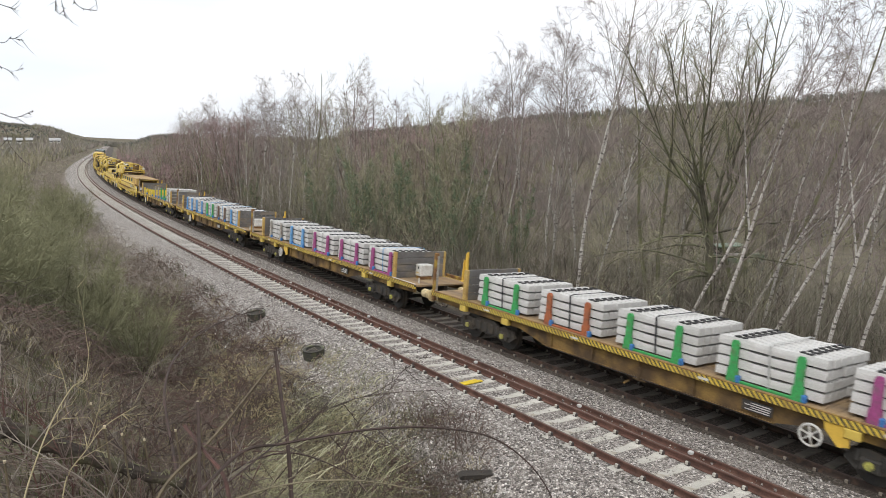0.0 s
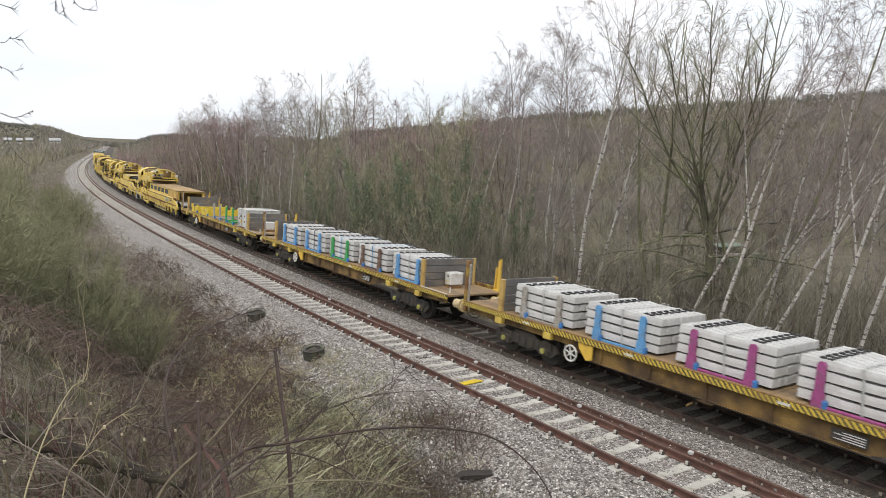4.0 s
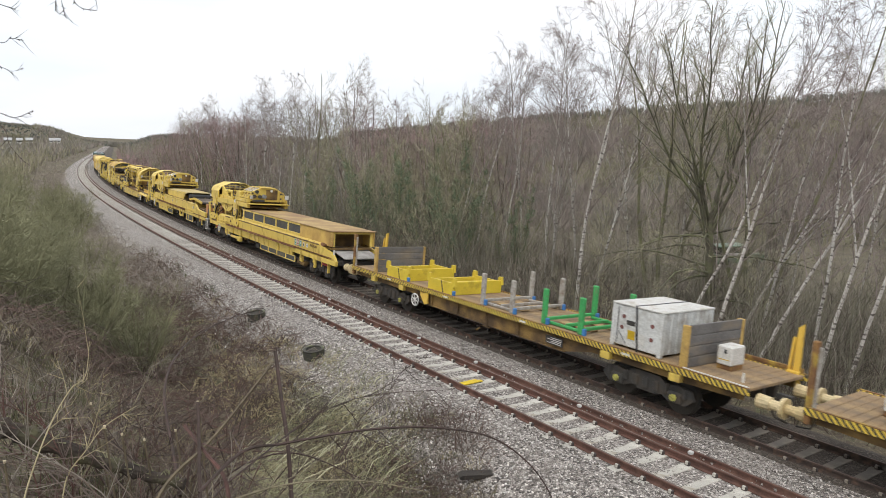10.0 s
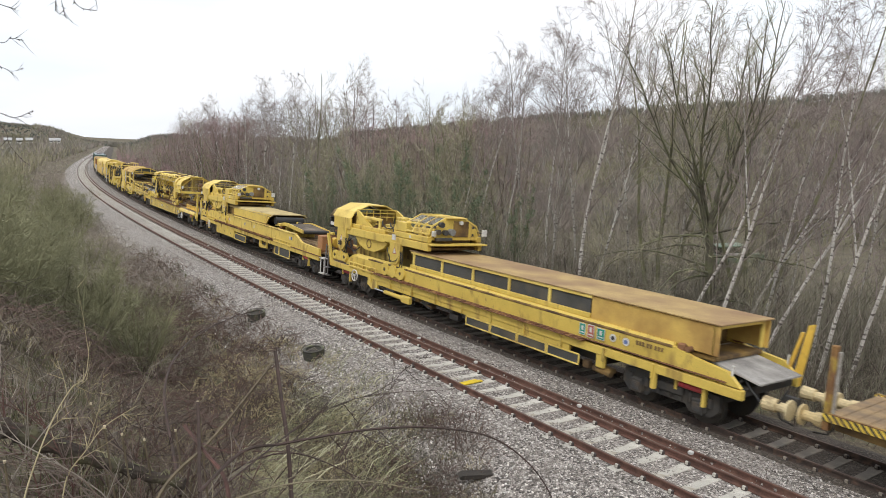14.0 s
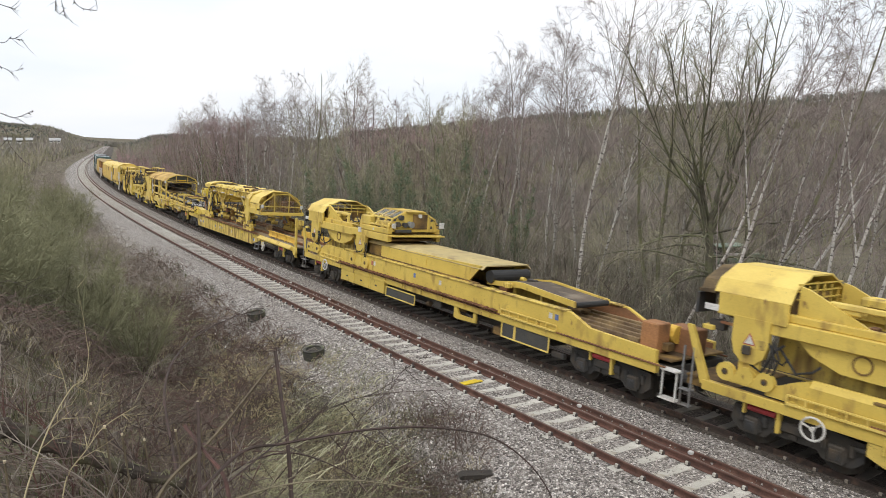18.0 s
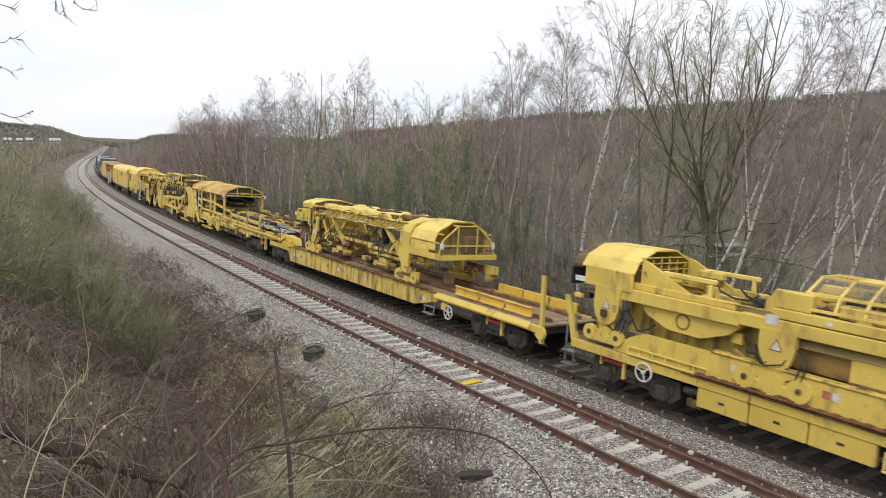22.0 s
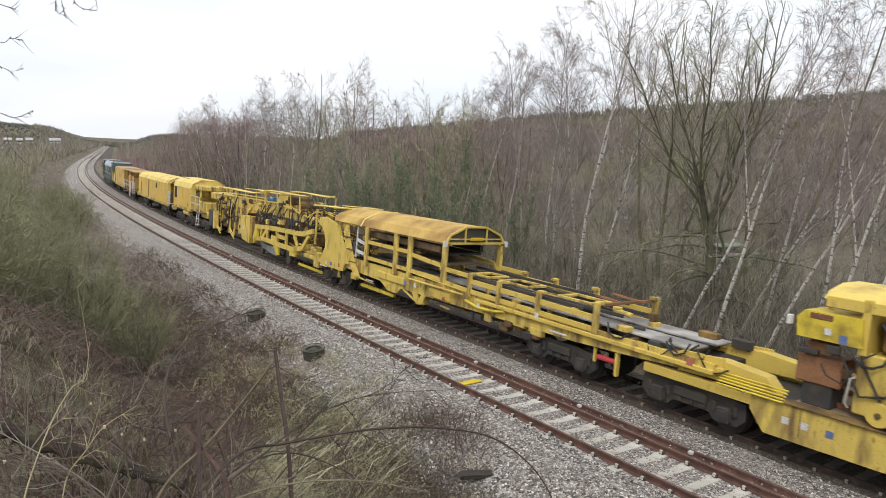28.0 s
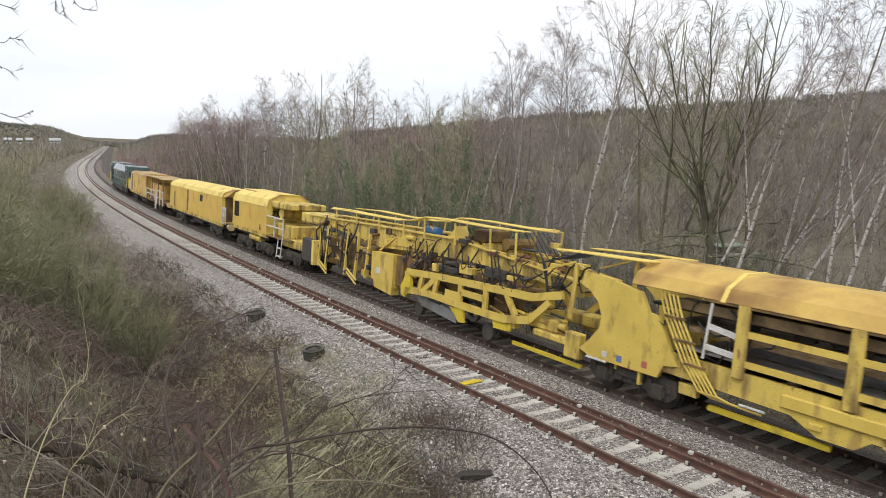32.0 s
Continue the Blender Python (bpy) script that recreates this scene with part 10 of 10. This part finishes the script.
# random upright sprigs rising from the near bank
for i in range(210):
    az, d = rf.uniform(-36, 3), 3.0 + 3.6 * rf.random() ** 1.3
    x, y = d * math.sin(radians(az)) * 0.93, d * math.cos(radians(az)) * 0.93
    z = land_z(x, y)
    lid = EYE[2] - d * math.sin(radians(np.interp(az, [-36, -30, -25, -14, -5, 3], [17, 20, 22, 20, 24, 28])))
    h = min(rf.uniform(0.5, 1.35), lid - z)
    if h < 0.2:
        h = 0.2
    t = thing("bank_sprig", "thin bare twiggy sprig growing on the bank", "sprig", "sprigs on the near bank")
    k = Kit()
    f = stem(k, [(x, y, z - 0.05), (x + rf.uniform(-0.2, 0.2), y + rf.uniform(-0.1, 0.1), z + h * 0.5), (x + rf.uniform(-0.4, 0.4), y + rf.uniform(-0.25, 0.25), z + h)], 0.0048, 0.0018, 6, rf, 4)
    for j in range(11):
        p, dd = along(f, rf.uniform(0.15, 0.98))
        sub = whip(k, p, side_dir(dd, rf.uniform(0.4, 1.0), rf.uniform(0, 6.28)), rf.uniform(0.12, 0.40), 0.0025, rf, -0.02)
        for m_ in range(3):
            p2, d2 = along(sub, rf.random())
            spike(k, p2, p2 + side_dir(d2, 0.7, rf.uniform(0, 6.28)) * rf.uniform(0.04, 0.16), 0.0014)
    part("twig_spray", k, (sprig_brown, olive_cane, cane, red_cane, twig_pale, sprig_brown)[i % 6], t)
# thicker dark canes that arch over one another low on the bank
for i in range(64):
    az, d = rf.uniform(-25, 5), rf.uniform(2.9, 4.6)
    x, y = d * math.sin(radians(az)) * 0.9, d * math.cos(radians(az)) * 0.9
    z = land_z(x, y)
    lid = EYE[2] - d * math.sin(radians(np.interp(az, [-25, -18, -10, -4, 5], [20, 20, 22, 24, 27]))) - z
    h, way, L = min(rf.uniform(0.35, 1.0), max(lid, 0.2)), rf.gauss(0.6, 1.2), rf.uniform(0.5, 1.3)
    ux, uy = math.cos(way) * L, math.sin(way) * L * 0.5
    t = thing("bramble_cane", "dark arching bramble cane with short thorny shoots", "bramble", "canes on the near bank")
    k = Kit()
    f = stem(k, [(x, y, z - 0.05), (x + ux * 0.2, y + uy * 0.2, z + h * 0.7), (x + ux * 0.6, y + uy * 0.6, z + h), (x + ux, y + uy, z + h * rf.uniform(0.5, 0.9))], rf.uniform(0.0045, 0.0085), 0.002, 30, rf, 5)
    part("cane", k, (cane, red_cane, cane, drab_cane)[i % 4], t)
    k = Kit()
    for j in range(7):
        p, dd = along(f, rf.uniform(0.25, 0.98))
        sub = whip(k, p, side_dir(dd, rf.uniform(0.5, 1.1), rf.uniform(0, 6.28)), rf.uniform(0.1, 0.38), 0.0026, rf, -0.02)
        for m_ in range(3):
            p2, d2 = along(sub, rf.random())
            spike(k, p2, p2 + side_dir(d2, 0.8, rf.uniform(0, 6.28)) * rf.uniform(0.03, 0.12), 0.0016)
    part("side_shoots", k, (cane, red_cane, sprig_brown)[i % 3], t)
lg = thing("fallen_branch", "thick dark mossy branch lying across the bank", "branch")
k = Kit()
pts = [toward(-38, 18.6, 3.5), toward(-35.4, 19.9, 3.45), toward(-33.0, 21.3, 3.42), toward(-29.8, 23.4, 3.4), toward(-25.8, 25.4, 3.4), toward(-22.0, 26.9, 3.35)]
fine = []
for i in range(len(pts) - 1):
    for j in range(9):
        fine.append(pts[i].lerp(pts[i + 1], j / 9) + Vector((rf.gauss(0, 0.004), 0, rf.gauss(0, 0.006))))
k.tube([tuple(p) for p in fine], [(0.047 - 0.024 * i / len(fine)) * rf.uniform(0.85, 1.15) for i in range(len(fine))], 11, True)
part("limb", k, fallen_bark, lg)
k = Kit()
for i in range(160):
    q = fine[rf.randrange(len(fine))] + Vector((rf.uniform(-0.03, 0.03), rf.uniform(-0.02, 0.02), rf.uniform(0.0, 0.03)))
    spike(k, q, q + Vector((rf.uniform(-0.03, 0.03), rf.uniform(-0.03, 0.03), rf.uniform(0.005, 0.035))), 0.004)
part("moss", k, moss_twig, lg, "green moss")
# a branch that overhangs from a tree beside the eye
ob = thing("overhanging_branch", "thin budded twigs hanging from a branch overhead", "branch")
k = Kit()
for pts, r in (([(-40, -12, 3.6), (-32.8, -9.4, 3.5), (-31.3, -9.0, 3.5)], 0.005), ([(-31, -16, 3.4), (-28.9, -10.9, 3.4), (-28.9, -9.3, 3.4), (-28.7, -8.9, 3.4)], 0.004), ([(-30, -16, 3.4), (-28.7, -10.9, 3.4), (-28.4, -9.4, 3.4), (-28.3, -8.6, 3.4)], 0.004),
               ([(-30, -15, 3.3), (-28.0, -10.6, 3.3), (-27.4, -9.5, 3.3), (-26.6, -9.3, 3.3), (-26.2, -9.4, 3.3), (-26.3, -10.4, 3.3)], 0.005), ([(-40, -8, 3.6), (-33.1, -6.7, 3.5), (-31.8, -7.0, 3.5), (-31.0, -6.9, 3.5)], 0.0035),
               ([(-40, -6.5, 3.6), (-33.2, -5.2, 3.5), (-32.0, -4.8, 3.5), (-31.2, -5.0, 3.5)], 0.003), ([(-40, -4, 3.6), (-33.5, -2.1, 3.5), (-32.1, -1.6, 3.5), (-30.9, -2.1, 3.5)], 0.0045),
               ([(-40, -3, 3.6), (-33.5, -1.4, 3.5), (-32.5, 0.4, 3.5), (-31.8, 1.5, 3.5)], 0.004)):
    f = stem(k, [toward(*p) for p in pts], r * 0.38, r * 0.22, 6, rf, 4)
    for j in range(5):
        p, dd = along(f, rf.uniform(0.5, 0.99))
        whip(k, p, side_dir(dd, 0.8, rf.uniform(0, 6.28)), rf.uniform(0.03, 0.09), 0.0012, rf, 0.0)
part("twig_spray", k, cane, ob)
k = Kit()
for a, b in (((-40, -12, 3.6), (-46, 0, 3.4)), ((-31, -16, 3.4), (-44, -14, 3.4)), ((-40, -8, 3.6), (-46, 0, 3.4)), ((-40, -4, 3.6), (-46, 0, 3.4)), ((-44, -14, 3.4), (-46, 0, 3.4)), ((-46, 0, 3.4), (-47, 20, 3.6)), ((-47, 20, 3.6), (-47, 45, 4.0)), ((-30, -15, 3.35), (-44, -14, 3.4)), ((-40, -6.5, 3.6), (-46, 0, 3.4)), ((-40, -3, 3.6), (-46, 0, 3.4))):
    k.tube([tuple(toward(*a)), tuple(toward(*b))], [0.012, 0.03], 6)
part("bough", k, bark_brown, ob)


# ---------------------------------------------------------------- distance
def far_woodland():
    rnd = random.Random(31)
    kits = {"brown": Kit(), "olive": Kit(), "grey": Kit(), "dark": Kit()}
    for i in range(10500):
        az = rnd.uniform(-34, 40) if rnd.random() < 0.7 else rnd.uniform(-36, -21)
        d = rnd.uniform(80, 350) if az > -21 else rnd.uniform(170, 980)
        x, y = d * math.sin(radians(az)), d * math.cos(radians(az))
        s, o = line_coords(np.array([x]), np.array([y]))
        if abs(o[0] - 1.8) < (18 if d < 400 else 14):
            continue
        z = land_z(x, y)
        p = patchy(x, y, 40, 2.0) + rnd.uniform(-0.25, 0.25)
        if d > 290 and az > -21 and rnd.random() < 0.7 or (az < -24 and d > 620 and rnd.random() < 0.7):
            kind = "dark"
        else:
            kind = "brown" if p > 0.12 else ("olive" if p < -0.15 else "grey")
        if az > -21 and kind == "olive" and rnd.random() < 0.4:
            continue
        k = kits[kind]
        h = rnd.uniform(2.5, 6.5) * (0.9 if az < -21 else 1.0) * (0.6 if kind == "dark" else 1) * (0.6 if az < -28 and d > 600 else 1)
        w = h * rnd.uniform(0.18, 0.4) * (1.5 if az < -21 else 1.0)
        for j in range(10 if d < 220 else 6):
            a = rnd.uniform(0, 6.283)
            bx, by, bz = x + rnd.uniform(-w, w) * 0.4, y + rnd.uniform(-w, w) * 0.4, z + h * rnd.uniform(0.0, 0.3)
            tx, ty, tz = bx + math.cos(a) * w, by + math.sin(a) * w, z + h * rnd.uniform(0.55, 1.05)
            t = 0.00045 * d + 0.03 + (0.25 if kind == "dark" else 0.0)
            k.add([(bx - t, by, bz), (bx + t, by, bz), (tx, ty, tz)], [(0, 1, 2)])
    for i in range(4200):
        az, d = rnd.uniform(-31, -12), rnd.uniform(230, 930)
        x, y = d * math.sin(radians(az)), d * math.cos(radians(az))
        s, o = line_coords(np.array([x]), np.array([y]))
        if abs(o[0] - 1.8) < 9:
            continue
        z, k = land_z(x, y), kits[("brown", "grey", "olive")[i % 3]]
        h = rnd.uniform(2.0, 6.0)
        for j in range(6):
            a, w = rnd.uniform(0, 6.283), h * rnd.uniform(0.2, 0.6)
            t = 0.0006 * d + 0.05
            k.add([(x - t, y, z - 0.2), (x + t, y, z - 0.2), (x + math.cos(a) * w, y + math.sin(a) * w, z + h * rnd.uniform(0.5, 1.0))], [(0, 1, 2)])
    for i in range(1700):
        az, d = rnd.uniform(-37, -15), rnd.uniform(800, 960)
        x, y = d * math.sin(radians(az)), d * math.cos(radians(az))
        z, k = land_z(x, y), kits[("grey", "dark", "brown", "grey")[i % 4]]
        h = rnd.uniform(3.5, 8.5) * float(np.interp(az, [-30, -26], [0.35, 1.0]))
        for j in range(7):
            a, w = rnd.uniform(0, 6.283), h * rnd.uniform(0.2, 0.7)
            k.add([(x - 1.1, y, z - 0.5), (x + 1.1, y, z - 0.5), (x + math.cos(a) * w, y + math.sin(a) * w, z + h * rnd.uniform(0.5, 1.0))], [(0, 1, 2)])
    stuff("far_woodland", kits["brown"], far_wood, "distant bare purple-brown woodland on the valley side", "woodland")
    stuff("far_woodland", kits["olive"], far_olive, "distant olive scrub on the valley side", "woodland")
    stuff("far_woodland", kits["grey"], hazed_grey, "distant bare woodland on the valley side, greyed for haze", "woodland")
    stuff("far_conifers", kits["dark"], hazed_conifer, "distant dark conifers along the ridge, lightened for haze", "woodland")


far_woodland()


def far_house(az, d, w, h):
    x, y = d * math.sin(radians(az)), d * math.cos(radians(az))
    z = land_z(x, y)
    t = thing("far_house", "distant white rendered house with a pale grey roof", "house", "distant houses")
    part("wall", Kit().box(-w / 2, w / 2, -4, 4, -2, h, 0.05), white_render, t)
    part("roof", Kit().run([(4.4, h), (0, h + 1.5), (-4.4, h)], -w / 2 - 0.3, w / 2 + 0.3), pale_roof, t)
    for i in range(3):
        part("window", Kit().box(-w / 3 + i * w / 3 - 0.6, -w / 3 + i * w / 3 + 0.6, -4.05, -3.98, h * 0.4, h * 0.75, 0.01), glass_dark, t)
    t.matrix_basis = Matrix.Translation((x, y, max(z, 5.0))) @ pose(0, 0, 0, 0, 0, -az)
    return t


for az, d, w, h in ((-32.6, 520, 4, 1.9), (-31.9, 500, 3, 1.6), (-31.3, 530, 4, 1.8), (-29.7, 500, 6, 1.4)):
    far_house(az, d, w, h)


def pond(az, d, rx, ry):
    x, y = d * math.sin(radians(az)), d * math.cos(radians(az))
    me = bpy.data.meshes.new("water")
    n = 28
    rnd = random.Random(int(d))
    vs = [(x + rx * math.cos(6.283 * i / n) * rnd.uniform(0.8, 1.1), y + ry * math.sin(6.283 * i / n) * rnd.uniform(0.8, 1.1), 0) for i in range(n)]
    z = max(land_z(v[0], v[1]) for v in vs) + 0.05
    me.from_pydata([(a, b, z) for a, b, _ in vs], [], [tuple(range(n))])
    me.materials.append(water_mat)
    tagged(new("water", me), "pale flooded ground reflecting the sky", "water", kind="structure")


pond(-11.4, 158, 14, 20)
pond(-7.9, 112, 13, 9)


def parked_vehicle(az, d):
    x, y = d * math.sin(radians(az)), d * math.cos(radians(az))
    t = thing("parked_vehicle", "green utility vehicle with bright windows drawn as a white panel, parked beyond the trees", "vehicle")
    part("body", Kit().plate([(-2.1, 0.45), (2.0, 0.45), (2.1, 1.0), (1.2, 1.15), (-2.1, 1.15)], -0.8, 0.8), material("dull_green_car_paint", (0.12, 0.22, 0.14), None, 0.4), t)
    part("cabin", Kit().plate([(-2.0, 1.15), (1.1, 1.15), (0.6, 1.75), (-1.95, 1.75)], -0.76, 0.76), glass_dark, t, "dark cabin windows")
    part("roof", Kit().box(-2.0, 0.65, -0.8, 0.8, 1.74, 1.84, 0.04), material("dull_green_roof_paint", (0.16, 0.26, 0.18), None, 0.4), t, "dull green roof")
    # white panel added in place of windows that look white
    part("side_panel", Kit().box(-1.2, 0.2, -0.83, -0.77, 0.85, 1.25, 0.02), white_paint, t, "white panel standing for the bright windows")
    for wx in (-1.3, 1.3):
        for wy in (-0.8, 0.8):
            part("wheel", Kit().disc(wx, wy, 0.36, 0.36, 0.22, 16), rubber, t)
    t.matrix_basis = Matrix.Translation((x, y, land_z(x, y) + 0.0)) @ pose(0, 0, 0, 0, 0, 10)


parked_vehicle(23.9, 59)


# ---------------------------------------------------------------- movement
def train_pose(t, u, half):
    return line_pose(u - np.interp(t, range(33), TRAVEL), TRAIN_SIDE, 0.0, half)


def motions():
    for ob, u, half, m in MOVERS:
        walk(ob, [(t, train_pose(t, u, half) @ m) for t in range(33)])
    times = [i / 10 for i in range(321)]
    angles = [-math.degrees(np.interp(t, range(33), TRAVEL)) / WHEEL_R for t in times]
    for w in ROLLERS:
        p = w.matrix_basis.translation.copy()
        walk(w, [(t, pose(p.x, p.y, p.z, 0, a, 0)) for t, a in zip(times, angles)])


motions()
